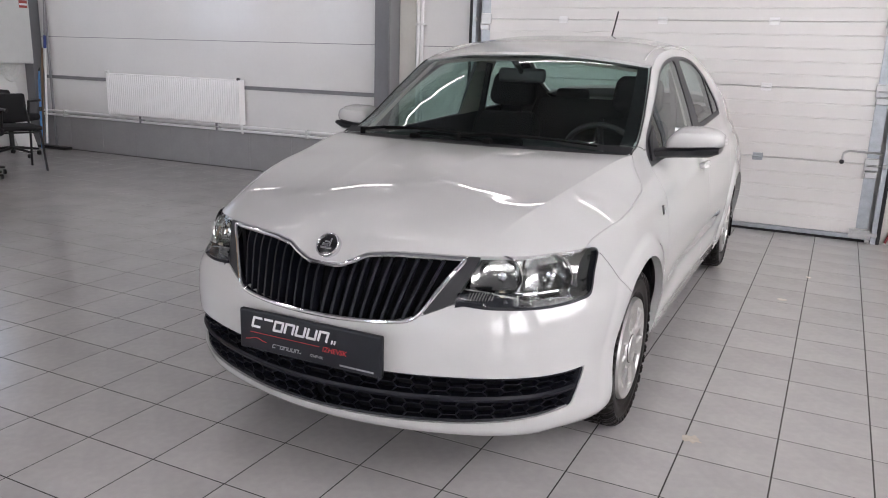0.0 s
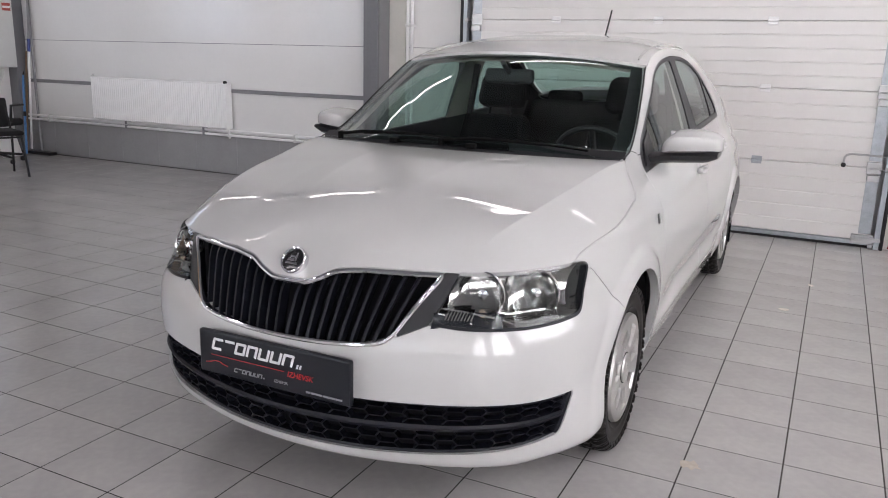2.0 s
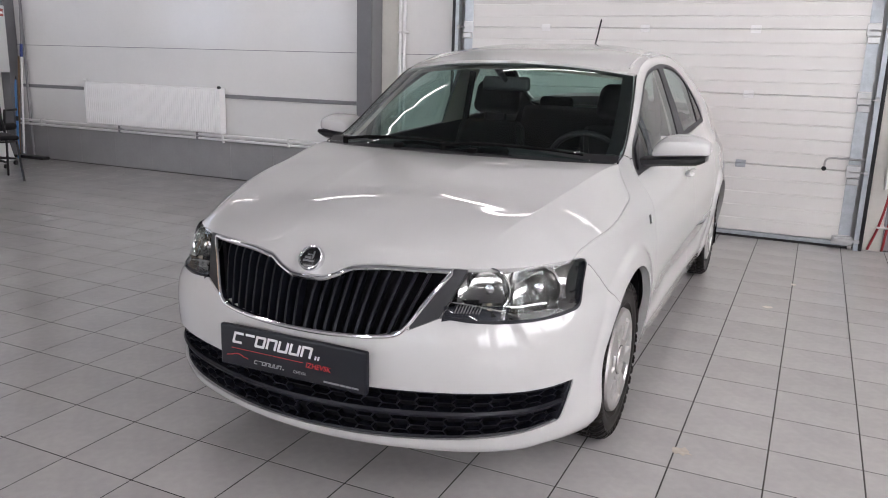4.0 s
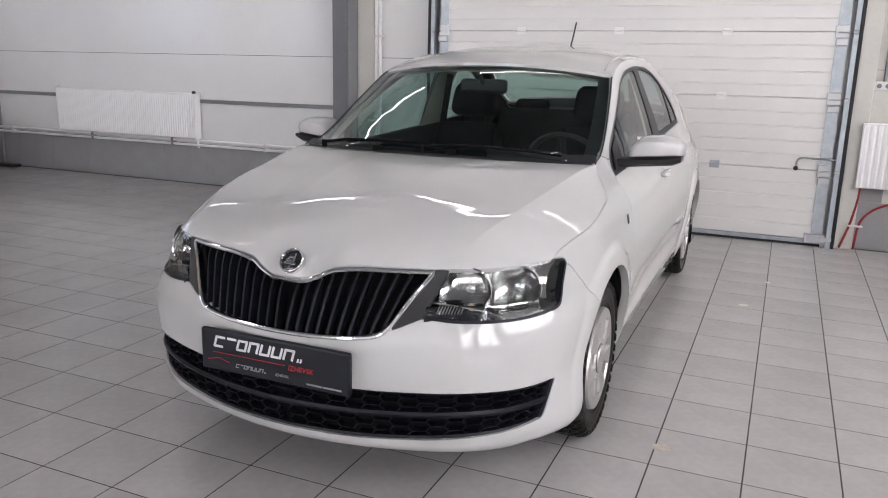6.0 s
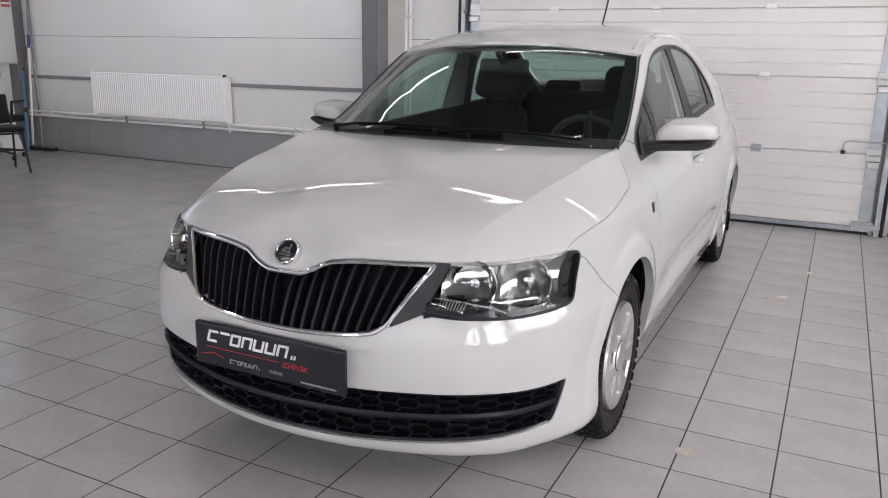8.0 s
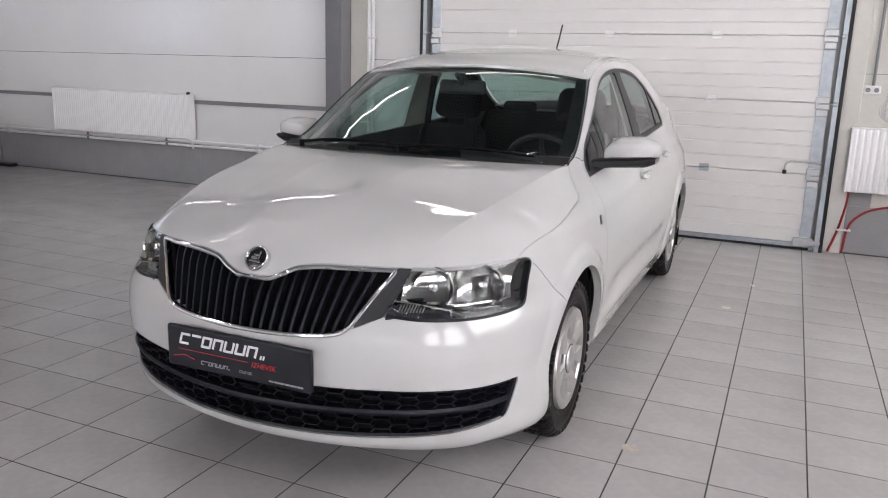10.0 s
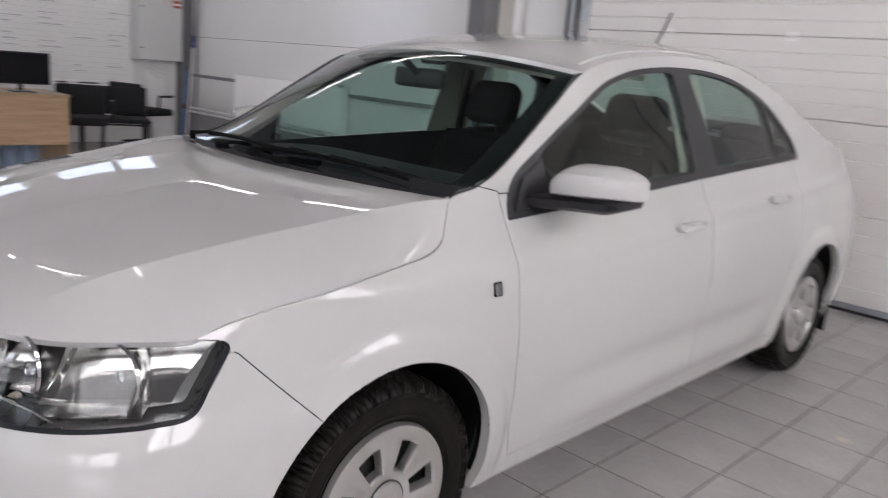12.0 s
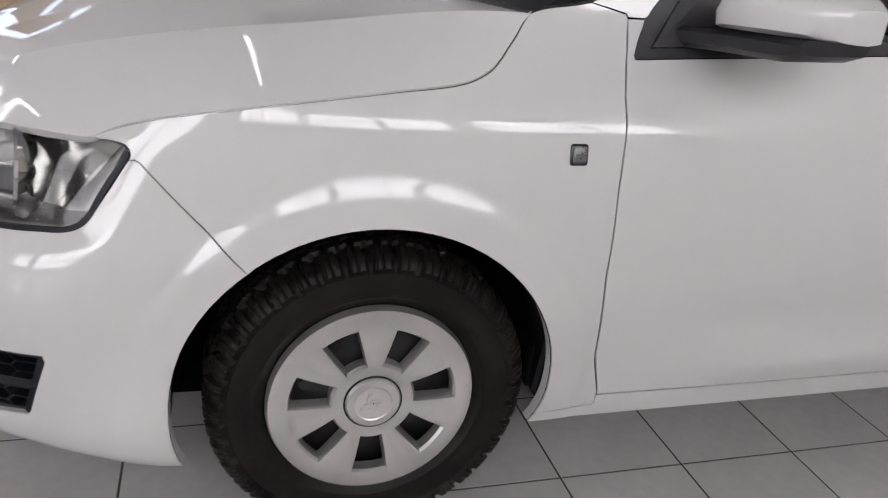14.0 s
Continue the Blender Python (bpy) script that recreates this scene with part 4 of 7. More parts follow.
                bm.faces.new(f if (sign > 0) == (j == 0) else f[::-1])
        for j in range(nb - 1):
            p0, p1 = vs_[-1][j], vs_[-1][j + 1]
            q0, q1 = (bm.verts.new(v.co + Vector((-sign * 0.006, 0, -0.012))) for v in (p0, p1))
            f = (p0, q0, q1, p1)
            bm.faces.new(f if sign > 0 else f[::-1])
    bmesh.ops.remove_doubles(bm, verts=bm.verts[:], dist=1e-5)
    return bm


TOP_Y = [2.945, 3.2, 3.4, 3.56, 3.75, 4.0, 4.3, 4.6, 4.9, 5.15, 5.4, 5.6, 5.75, 6.0, 6.15]
TOP_Z = [0.985, 1.142, 1.256, 1.336, 1.386, 1.424, 1.445, 1.447, 1.428, 1.352, 1.235, 1.145, 1.085, 1.04, 1.02]
TOP_BOW = [0.125, 0.13, 0.125, 0.11, 0.05, 0, 0, 0, -0.05, -0.08, -0.10, -0.11, -0.11, -0.1, -0.08]


def top_point(q, a, lift=0.0):
    """Windscreen, roof, rear window: q the place along the rail, a from the middle (0) to the rail (1)."""
    s = np.interp(q, _rail_y, _rail_s)
    e = flank(s, rim(s))
    zc, bow = pchip(TOP_Y, TOP_Z, q, True), np.interp(q, TOP_Y, TOP_BOW)
    p = 2.0 + 1.6 * smooth(q, 3.5, 3.9)
    aa = np.abs(a)
    return np.stack([a * e[..., 0], e[..., 1] - bow * (1 - aa ** 2), zc + lift - (zc - e[..., 2]) * aa ** p], -1)


_rail_s = np.linspace(RIM_S[len(RIM_V) + 8], RIM_S[len(RIM_V) + 25], 300)
_rail_y = flank(_rail_s, rim(_rail_s))[:, 1]


def top_patch(bm, q0, q1, a0=-1.0, a1=1.0, nq=40, na=48, lift=0.0, thick=0.0, cut=None):
    q, a = np.linspace(q0, q1, nq), np.linspace(a0, a1, na)
    P = top_point(q[:, None] + 0 * a, a[None] + 0 * q[:, None], lift)
    vs = [[bm.verts.new((x, y - CY, z)) for x, y, z in row] for row in P]
    for i in range(nq - 1):
        for j in range(na - 1):
            if cut is None or not cut((q[i] + q[i + 1]) / 2, (a[j] + a[j + 1]) / 2):
                bm.faces.new((vs[i][j], vs[i][j + 1], vs[i + 1][j + 1], vs[i + 1][j]))
    if thick:
        border = [vs[0], vs[-1], [r[0] for r in vs], [r[-1] for r in vs]]
        for row in border:
            low = [bm.verts.new(v.co + Vector((0, 0, -thick))) for v in row]
            for k in range(len(row) - 1):
                bm.faces.new((row[k], row[k + 1], low[k + 1], low[k]))
    return bm


CAR = thing("car", "white five-door liftback car with black grille parked on grey tiles", "car", (CX, CY, 0))
# Added dark sheet under the skin, stands for shade and seals in the gaps.
skin_part("body_shell", panel_mesh(("bumper", "fender", "sill", "door_f", "door_r", "quarter", "bumper_r", "tail"), inset=0.0045, gap=0.0, flange=0, both=True), LINER, CAR, "dark sheet added behind the panels to darken their gaps")
skin_part("bonnet", bonnet(bmesh.new()), PAINT, CAR)
front_bumper = skin_part("front_bumper", panel_mesh("bumper", gap=0.001, both=True), PAINT, CAR)
for side in (False, True):
    skin_part("front_wing", panel_mesh("fender", gap=0.0015, mirror=side), PAINT, CAR)
    skin_part("front_door", panel_mesh("door_f", gap=0.0020, mirror=side), PAINT, CAR)
    skin_part("rear_door", panel_mesh("door_r", mirror=side), PAINT, CAR)
    skin_part("sill", panel_mesh("sill", mirror=side), PAINT, CAR)
    skin_part("rear_quarter_panel", panel_mesh("quarter", mirror=side), PAINT, CAR)
    skin_part("window_surround", panel_mesh("window_band", inset=0.002, gap=0.0, mirror=side), GREY_PLASTIC, CAR, "dark grey plastic window surround")
    for pane in ("pane_f", "pane_r", "pane_q"):
        ob = skin_part("side_window", panel_mesh(pane, inset=0.006, gap=-0.002, flange=0, mirror=side), SIDE_GLASS, CAR)
        ob.visible_shadow = False
    skin_part("tail_lamp", panel_mesh("tail", mirror=side), TAIL_RED, CAR)
    skin_part("grille_wedge_trim", panel_mesh("wedge", inset=0.004, gap=0.001, mirror=side), BLACK_PLASTIC, CAR, "black plastic trim beside the grille")
skin_part("rear_bumper", panel_mesh("bumper_r", both=True), PAINT, CAR)
windscreen = skin_part("windscreen", top_patch(bmesh.new(), 2.955, 3.555, -0.985, 0.985, 40, 56, lift=-0.004), WINDSCREEN, CAR, "green-tinted windscreen")
windscreen.visible_shadow = False
skin_part("roof", top_patch(bmesh.new(), 3.575, 4.96, nq=60, na=60, thick=0.02), PAINT, CAR)
ob = skin_part("rear_window", top_patch(bmesh.new(), 4.975, 5.60, -0.95, 0.95, 24, 30, lift=-0.004), SIDE_GLASS, CAR)
ob.visible_shadow = False
skin_part("tailgate", top_patch(bmesh.new(), 5.61, 6.14, nq=24, na=40, thick=0.02), PAINT, CAR)
bm = bmesh.new()
for z0, z1 in ((0.75, 1.0),):
    box(bm, -0.42, 6.14 - CY, 0.72, 0.42, 6.2 - CY, 1.02, 0.02, 2)
skin_part("tailgate_panel", bm, PAINT, CAR)

# ---- the car's fittings ----
def at(v, y, z):
    return Vector((v, y - CY, z))


def ribbon(bm, path, profile):
    """Sweeps a small flat profile of (out, up) along points with normals."""
    rows = []
    for p, n, u in path:
        rows.append([bm.verts.new(p + n * a + u * b) for a, b in profile])
    m = len(profile)
    for r0, r1 in zip(rows, rows[1:]):
        for k in range(m):
            bm.faces.new((r0[k], r0[(k + 1) % m], r1[(k + 1) % m], r1[k]))
    bm.faces.new(rows[0][::-1]), bm.faces.new(rows[-1])
    return bm


def skin_at(s, z, inset=0.0, sign=1):
    v, y, h = flank(s, z, inset)
    return Vector((sign * v, y - CY, h))


def skin_normal(s, z, sign=1):
    e = 0.004
    a, b = skin_at(s + e, z) - skin_at(s - e, z), skin_at(s, z + e) - skin_at(s, z - e)
    n = a.cross(b).normalized()
    if n.dot(Vector((plan(s)[2], plan(s)[3], 0))) < 0:
        n = -n
    return Vector((sign * n.x, n.y, n.z))


# upper grille: backing, slats, chrome surround
def grille_top(s):
    return float(rim(abs(s))) - 0.012


def grille_bottom(s):
    return float(np.interp(abs(s), [0, 0.12, 0.25, 0.34, 0.37], [0.547, 0.548, 0.556, 0.58, 0.61]))


G_END = sv(0.428, 0.74)[0]
bm = bmesh.new()
cols = np.linspace(-G_END - 0.02, G_END + 0.02, 61)
rows_ = [[bm.verts.new(skin_at(abs(s), z, 0.045, 1 if s >= 0 else -1)) for z in np.linspace(0.53, float(rim(abs(s))) + 0.0, 8)] for s in cols]
for a, b in zip(rows_, rows_[1:]):
    for k in range(7):
        bm.faces.new((a[k], b[k], b[k + 1], a[k + 1]))
grille = part("radiator_grille", bm, LINER, CAR, "black radiator grille with upright slats")


def slat(s_low, s_top, sign):
    bm = bmesh.new()
    n = 9
    left, right, lb, rb = [], [], [], []
    for k in range(n):
        t = k / (n - 1)
        s = s_low + (s_top - s_low) * (t ** 1.1)
        z0, z1 = grille_bottom(s_low) - 0.004, grille_top(s_top) - 0.004
        z = z0 + (z1 - z0) * t
        w = 0.0045
        dep = 0.012 + 0.012 * smooth(t, 0.8, 1.0)
        left.append(bm.verts.new(skin_at(max(s - w, 0), z, dep, sign)))
        right.append(bm.verts.new(skin_at(s + w, z, dep + 0.001, sign)))
        lb.append(bm.verts.new(skin_at(max(s - w * 1.4, 0), z, 0.044, sign)))
        rb.append(bm.verts.new(skin_at(s + w * 1.4, z, 0.044, sign)))
    for k in range(n - 1):
        bm.faces.new((left[k], right[k], right[k + 1], left[k + 1]))
        bm.faces.new((right[k], rb[k], rb[k + 1], right[k + 1]))
        bm.faces.new((lb[k], left[k], left[k + 1], lb[k + 1]))
    return bm


for sign in (1, -1):
    for k in range(10):
        lo = 0.02 + 0.0335 * k
        part("slat", slat(lo, lo * 1.0 + 0.010 + 0.072 * (k / 9) ** 1.3, sign), SLAT, grille, "satin black slat", smooth=40)


def outline_sweep(bm, pts, profile, sign=1):
    """A moulding that lies on the skin along (s, z) points: profile of (out, across)."""
    path = []
    n = len(pts)
    for i, (s, z) in enumerate(pts):
        sg = sign if s >= 0 else -sign
        p = skin_at(abs(s), z, 0, sg)
        nn = skin_normal(abs(s), z, sg)
        a, b = pts[max(i - 1, 0)], pts[min(i + 1, n - 1)]
        d = skin_at(abs(b[0]), b[1], 0, sign if b[0] >= 0 else -sign) - skin_at(abs(a[0]), a[1], 0, sign if a[0] >= 0 else -sign)
        path.append((p, nn, nn.cross(d).normalized()))
    return ribbon(bm, path, profile)


top_line = [(s, float(rim(abs(s))) - 0.010) for s in np.linspace(-G_END, G_END, 61)]
side_r = [sv(v, z) for v, z in ((0.425, 0.735), (0.395, 0.69), (0.36, 0.632), (0.335, 0.59), (0.318, 0.572), (0.30, 0.563))]
low_half = [sv(v, z) for v, z in ((0.27, 0.557), (0.22, 0.552), (0.15, 0.548), (0.08, 0.546))]
down = side_r + low_half
ring = top_line + down + [(0.0, 0.5455)] + [(-s, z) for s, z in reversed(down)] + [top_line[0]]
ring = curve_pts(ring, 260)
chrome_profile = [(-0.016, -0.007), (0.002, -0.007), (0.006, -0.003), (0.006, 0.002), (0.002, 0.006), (-0.016, 0.006)]
part("chrome_surround", outline_sweep(bmesh.new(), [tuple(p) for p in ring], chrome_profile), CHROME, grille, "chrome grille surround", smooth=40)

# badge: a plain domed disc with a chrome rim
badge_at, badge_n = at(0, 1.884, 0.742), Vector((0, -0.80, 0.60)).normalized()
m_b = Matrix.Translation(badge_at) @ badge_n.to_track_quat("Z", "Y").to_matrix().to_4x4()
bm = lathe(bmesh.new(), [(0.0402, -0.012), (0.0402, 0.004), (0.038, 0.0075), (0.0345, 0.0065), (0.033, 0.002)], 40, "z")
bmesh.ops.transform(bm, matrix=m_b, verts=bm.verts)
badge = part("bonnet_badge", bm, CHROME, CAR, "round chrome-rimmed badge", smooth=40)
bm = lathe(bmesh.new(), [(0.034, 0.002), (0.02, 0.0035), (0.001, 0.004)], 40, "z")
bmesh.ops.transform(bm, matrix=m_b, verts=bm.verts)
part("badge_face", bm, GLOSS_BLACK, badge, "gloss black badge face", smooth=True)
bm = bmesh.new()
for sx, sy0, sx1, sy1 in ((-0.022, -0.014, 0.018, -0.007), (-0.018, -0.005, 0.004, 0.004), (-0.012, 0.006, 0.010, 0.012), (0.006, -0.005, 0.012, 0.022)):
    box(bm, sx, sy0, 0.003, sx1, sy1, 0.0065, 0.001)
bmesh.ops.transform(bm, matrix=m_b, verts=bm.verts)
part("badge_relief", bm, CHROME, badge)

# lower intake: backing, middle bar, honeycomb
L_END = sy(2.15, 0.34)[0]


def lower_edges(s):
    s = abs(s)
    top = 0.402
    bot = float(np.interp(s, [0, 0.25, 0.47, 0.66, L_END], [0.236, 0.240, 0.249, 0.262, 0.281]))
    return bot, top


bm = bmesh.new()
cols = np.linspace(-L_END - 0.03, L_END + 0.03, 81)
rows_ = [[bm.verts.new(skin_at(abs(s), z, 0.04, 1 if s >= 0 else -1)) for z in np.linspace(0.225, 0.415, 6)] for s in cols]
for a, b in zip(rows_, rows_[1:]):
    for k in range(5):
        bm.faces.new((a[k], b[k], b[k + 1], a[k + 1]))
intake = part("lower_intake", bm, LINER, CAR, "black honeycomb lower air intake")


def strip(z_of, w, d0, d1, s_end, nn=90):
    """A bar that follows the skin from side to side."""
    bm = bmesh.new()
    rws = []
    for s in np.linspace(-s_end, s_end, nn):
        sg, q = (1 if s >= 0 else -1), abs(s)
        z = z_of(q)
        rws.append([bm.verts.new(skin_at(q, z + dz, dd, sg)) for dz, dd in ((-w, d1), (-w * 0.8, d0 + 0.003), (0, d0), (w * 0.8, d0 + 0.004), (w, d1))])
    for a, b in zip(rws, rws[1:]):
        for k in range(4):
            bm.faces.new((a[k], b[k], b[k + 1], a[k + 1]))
    return bm


part("middle_bar", strip(lambda q: sum(lower_edges(q)) / 2 + 0.004, 0.012, 0.004, 0.04, L_END + 0.02), SLAT, intake, smooth=40)
for sign in (1, -1):
    part("end_panel", outline_sweep(bmesh.new(), [sy(2.128 + 0.040 * q, 0.283 + 0.125 * q) for q in np.linspace(0, 1, 12)], [(-0.036, -0.012), (-0.005, -0.010), (-0.005, 0.014), (-0.036, 0.020)], sign), SLAT, intake, smooth=40)
part("top_bar", strip(lambda q: 0.398, 0.007, 0.012, 0.04, L_END + 0.03), SLAT, intake, smooth=40)
part("bottom_bar", strip(lambda q: lower_edges(q)[0] + 0.004, 0.008, 0.010, 0.04, L_END + 0.01), SLAT, intake, smooth=40)


def comb(bm, sign, lo, hi, s0, s1):
    """Two staggered rows of long hexagons between two heights, as thin ribs."""
    def rib(p, q):
        a, b = Vector((*p,)), Vector((*q,))
        d = (b - a).normalized()
        nrm = Vector((-d.y, d.x))
        cs = []
        for base in (a, b):
            for off, dep in ((-1, 0.036), (-0.6, 0.013), (0.6, 0.012), (1, 0.036)):
                x = base + nrm * off * 0.0036
                t = x.y
                s = max(0.0, x.x)
                z0, z1 = lo(s), hi(s)
                cs.append(bm.verts.new(skin_at(s, z0 + (z1 - z0) * t / 0.065, dep, sign)))
        for k in range(3):
            bm.faces.new((cs[k], cs[k + 1], cs[k + 5], cs[k + 4]))

    H, c, flat = 0.065, 0.013, 0.042
    step, hh, k = flat + c, H / 4, 0
    x = s0 - step
    while x < s1:
        for zc in ((H / 4, 3 * H / 4) if k % 2 else (0.0, H / 2, H)):
            pts = [(x - c, zc), (x, zc + hh), (x + flat, zc + hh), (x + flat + c, zc), (x + flat, zc - hh), (x, zc - hh)]
            for q in range(3):
                a, b = pts[q], pts[q + 1]
                if min(a[0], b[0]) >= -0.01 and max(a[0], b[0]) <= s1 + 0.012 and -0.002 <= min(a[1], b[1]) and max(a[1], b[1]) <= H + 0.002:
                    rib(a, b)
        x += step
        k += 1
    return bm


mid_z = lambda q: sum(lower_edges(q)) / 2 + 0.004
for sign in (1, -1):
    part("honeycomb_mesh", comb(bmesh.new(), sign, lambda q: mid_z(q) + 0.010, lambda q: 0.393, 0, L_END), SLAT, intake, smooth=40)
    part("honeycomb_mesh", comb(bmesh.new(), sign, lambda q: lower_edges(q)[0] + 0.010, lambda q: mid_z(q) - 0.010, 0.03, L_END - 0.02), SLAT, intake, smooth=40)

# plate holder with print
ph = part("plate_holder", cube(-0.26, 1.772 - CY, 0.398, 0.26, 1.792 - CY, 0.528, 0.006, 2), PLATE_DARK, CAR, "black dealer plate holder with white and red print")
PY = 1.772 - CY - 0.0008


def stroke(bm, pts, w, y=PY, th=0.0012):
    """A flat bent bar in the plate's plane, through (x, z) points."""
    for (x0, z0), (x1, z1) in zip(pts, pts[1:]):
        d = Vector((x1 - x0, z1 - z0)).normalized()
        n = Vector((-d.y, d.x)) * w / 2
        e = d * w * 0.3
        plate(bm, [(x0 - e.x + n.x, z0 - e.y + n.y), (x1 + e.x + n.x, z1 + e.y + n.y), (x1 + e.x - n.x, z1 + e.y - n.y), (x0 - e.x - n.x, z0 - e.y - n.y)], y - th, y)
    return bm


def wordmark(x0, z0, h, material, label):
    """A row of plain slanted open blocks and two ticks, in place of the dealer's mark."""
    k = h / 0.036
    left, right, low, high = (0, 0), (1, 0), (0, 1), (1, 1)
    blocks = [[high, low, left, right], [low, high], [left, low, high, right, left], [left, low, high, right], [low, left, right, high], [low, left, right, high], [left, low, high, right]]
    for i, pts in enumerate(blocks):
        bm = stroke(bmesh.new(), [(x0 + (0.0415 * i + 0.004 + 0.029 * u + 0.009 * v) * k, z0 + (0.0035 + 0.029 * v) * k) for u, v in pts], 0.0074 * k)
        part("printed_block", bm, material, ph, label)
    for i in range(2):
        u, v1 = 0.298 + 0.010 * i, 0.012
        bm = plate(bmesh.new(), [(x0 + (u_ + 0.3 * v_) * k, z0 + v_ * k) for u_, v_ in ((u, 0), (u + 0.006, 0), (u + 0.006, v1), (u, v1))], PY - 0.0012, PY)
        part("printed_tick", bm, material, ph)


wordmark(-0.212, 0.474, 0.036, PRINT_WHITE, "white slanted print block")
wordmark(-0.132, 0.4195, 0.0125, PRINT_GREY, "grey slanted print block")
bm = bmesh.new()
stroke(bm, [(-0.215, 0.4575), (0.045, 0.4575)], 0.0016)
stroke(bm, [(-0.235, 0.431), (-0.215, 0.435), (-0.20, 0.440), (-0.185, 0.440), (-0.17, 0.434), (-0.155, 0.431)], 0.0022)
part("red_lines", bm, PRINT_RED, ph)
for x0, x1 in ((0.120, 0.131), (0.136, 0.170), (0.176, 0.191), (0.196, 0.211), (0.216, 0.234)):
    part("print_bar", stroke(bmesh.new(), [(x0, 0.414), (x1, 0.414)], 0.0052), PRINT_GREY, ph)
part("rim_line", stroke(bmesh.new(), [(-0.25, 0.4035), (0.25, 0.4035)], 0.002), PLATE_DARK, ph)


def lettering(text, size, x, z, material, parent, shear=0.25, y=PY):
    cu = bpy.data.curves.new("word", "FONT")
    cu.body, cu.size, cu.extrude, cu.shear = text, size, 0.0006, shear
    tmp = bpy.data.objects.new("word", cu)
    scene.collection.objects.link(tmp)
    me = bpy.data.meshes.new_from_object(tmp.evaluated_get(bpy.context.evaluated_depsgraph_get()))
    bpy.data.objects.remove(tmp)
    me.materials.append(material)
    ob = new("lettering", me)
    ob.parent = parent
    ob.matrix_local = pose(x, y - 0.0006, z, 90, 0, 0)
    return ob


bpy.context.view_layer.update()
lettering("IZHEVSK", 0.0225, 0.055, 0.4455, PRINT_RED, ph)
lettering("IZHEVSK", 0.0125, 0.01, 0.4195, PRINT_GREY, ph)

# head lamps
def lamp_unit(sign):
    lens = skin_part("headlamp", panel_mesh("lamp", inset=0.001, gap=0.002, flange=0.03, mirror=sign < 0), CLEAR, CAR, "clear headlamp with chrome reflectors")
    lens.visible_shadow = False
    skin_part("lamp_bezel", lamp_back(sign), LAMP_GREY, lens, "grey lamp housing")
    # dark rim strip round the lens
    rim_pts = [sv(0.425, 0.621), sv(0.50, 0.612), sv(0.60, 0.609)] + line_y([(2.16, 0.612), (2.232, 0.624), (2.27, 0.68), (2.302, 0.730), (2.304, 0.738)])
    part("lamp_edge", outline_sweep(bmesh.new(), [tuple(p) for p in curve_pts(rim_pts, 60)], [(-0.02, -0.005), (0.0012, -0.004), (0.0012, 0.005), (-0.02, 0.006)], sign), SLAT, lens, "black lens edge", smooth=40)
    for v, z, r, squash in ((0.535, 0.690, 0.060, 0.92), (0.655, 0.682, 0.062, 0.95)):
        s = sv(v, z)[0]
        n = (skin_normal(s, z, sign) * 0.35 + Vector((0, -1, 0.02))).normalized()
        m = Matrix.Translation(skin_at(s, z, 0.028, sign)) @ n.to_track_quat("Z", "Y").to_matrix().to_4x4()
        bm = lathe(bmesh.new(), [(r, 0.004), (r * 0.97, 0.0), (r * 0.86, -0.02), (r * 0.6, -0.04), (r * 0.3, -0.05), (0.012, -0.052)], 36, "z")
        # facets in the bowl
        for vv in bm.verts:
            ang = math.atan2(vv.co.y, vv.co.x)
            vv.co *= 1 + 0.008 * math.sin(9 * ang)
        bmesh.ops.transform(bm, matrix=m, verts=bm.verts)
        bowl = part("reflector_bowl", bm, REFLECTOR, lens, smooth=25)
        bm = rod(bmesh.new(), (0, 0, -0.05), (0, 0, -0.012), 0.010, 14)
        lathe(bm, [(0.013, -0.014), (0.013, -0.008), (0.004, -0.006)], 16, "z")
        bmesh.ops.transform(bm, matrix=m, verts=bm.verts)
        part("bulb_shield", bm, CHROME, bowl, smooth=40)
        bm = lathe(bmesh.new(), [(r * 1.01, 0.003), (r * 1.05, 0.006), (r * 1.08, 0.001)], 40, "z")
        bmesh.ops.transform(bm, matrix=m, verts=bm.verts)
        part("bowl_ring", bm, CHROME, bowl, smooth=40)
    # curved reflector sheets between the bowls, ribbed indicator
    for (va, vb), (za, zb), dep in (((0.455, 0.60), (0.745, 0.652), 0.052), ((0.585, 0.715), (0.742, 0.640), 0.056), ((0.55, 0.70), (0.652, 0.622), 0.040), ((0.425, 0.59), (0.652, 0.612), 0.026)):
        bm = bmesh.new()
        rr = []
        for v in np.linspace(va, vb, 16):
            u = (v - va) / (vb - va)
            rr.append([bm.verts.new(skin_at(*sv(v, z), dep - 0.020 * (2 * u - 1) ** 2 - 0.016 * (2 * (z - zb) / (za - zb) - 1) ** 2 + 0.002 * math.sin(9 * u), sign)) for z in np.linspace(zb, za, 8)])
        for p, q in zip(rr, rr[1:]):
            for k in range(7):
                bm.faces.new((p[k], q[k], q[k + 1], p[k + 1]))
        part("reflector_sheet" if va > 0.43 else "dark_trim_sheet", bm, REFLECTOR if va > 0.43 else LAMP_DARK, lens, smooth=20)
    for k in range(9):
        v = 0.455 + 0.008 * k
        part("lens_rib", rod(bmesh.new(), skin_at(*sv(v, 0.628), 0.014, sign), skin_at(*sv(v + 0.006, 0.652), 0.012, sign), 0.0018, 6), LAMP_GREY, lens)
    part("indicator_bulb", rod(bmesh.new(), skin_at(*sv(0.545, 0.645), 0.03, sign), skin_at(*sv(0.545, 0.645), 0.016, sign), 0.010, 12), AMBER, lens)
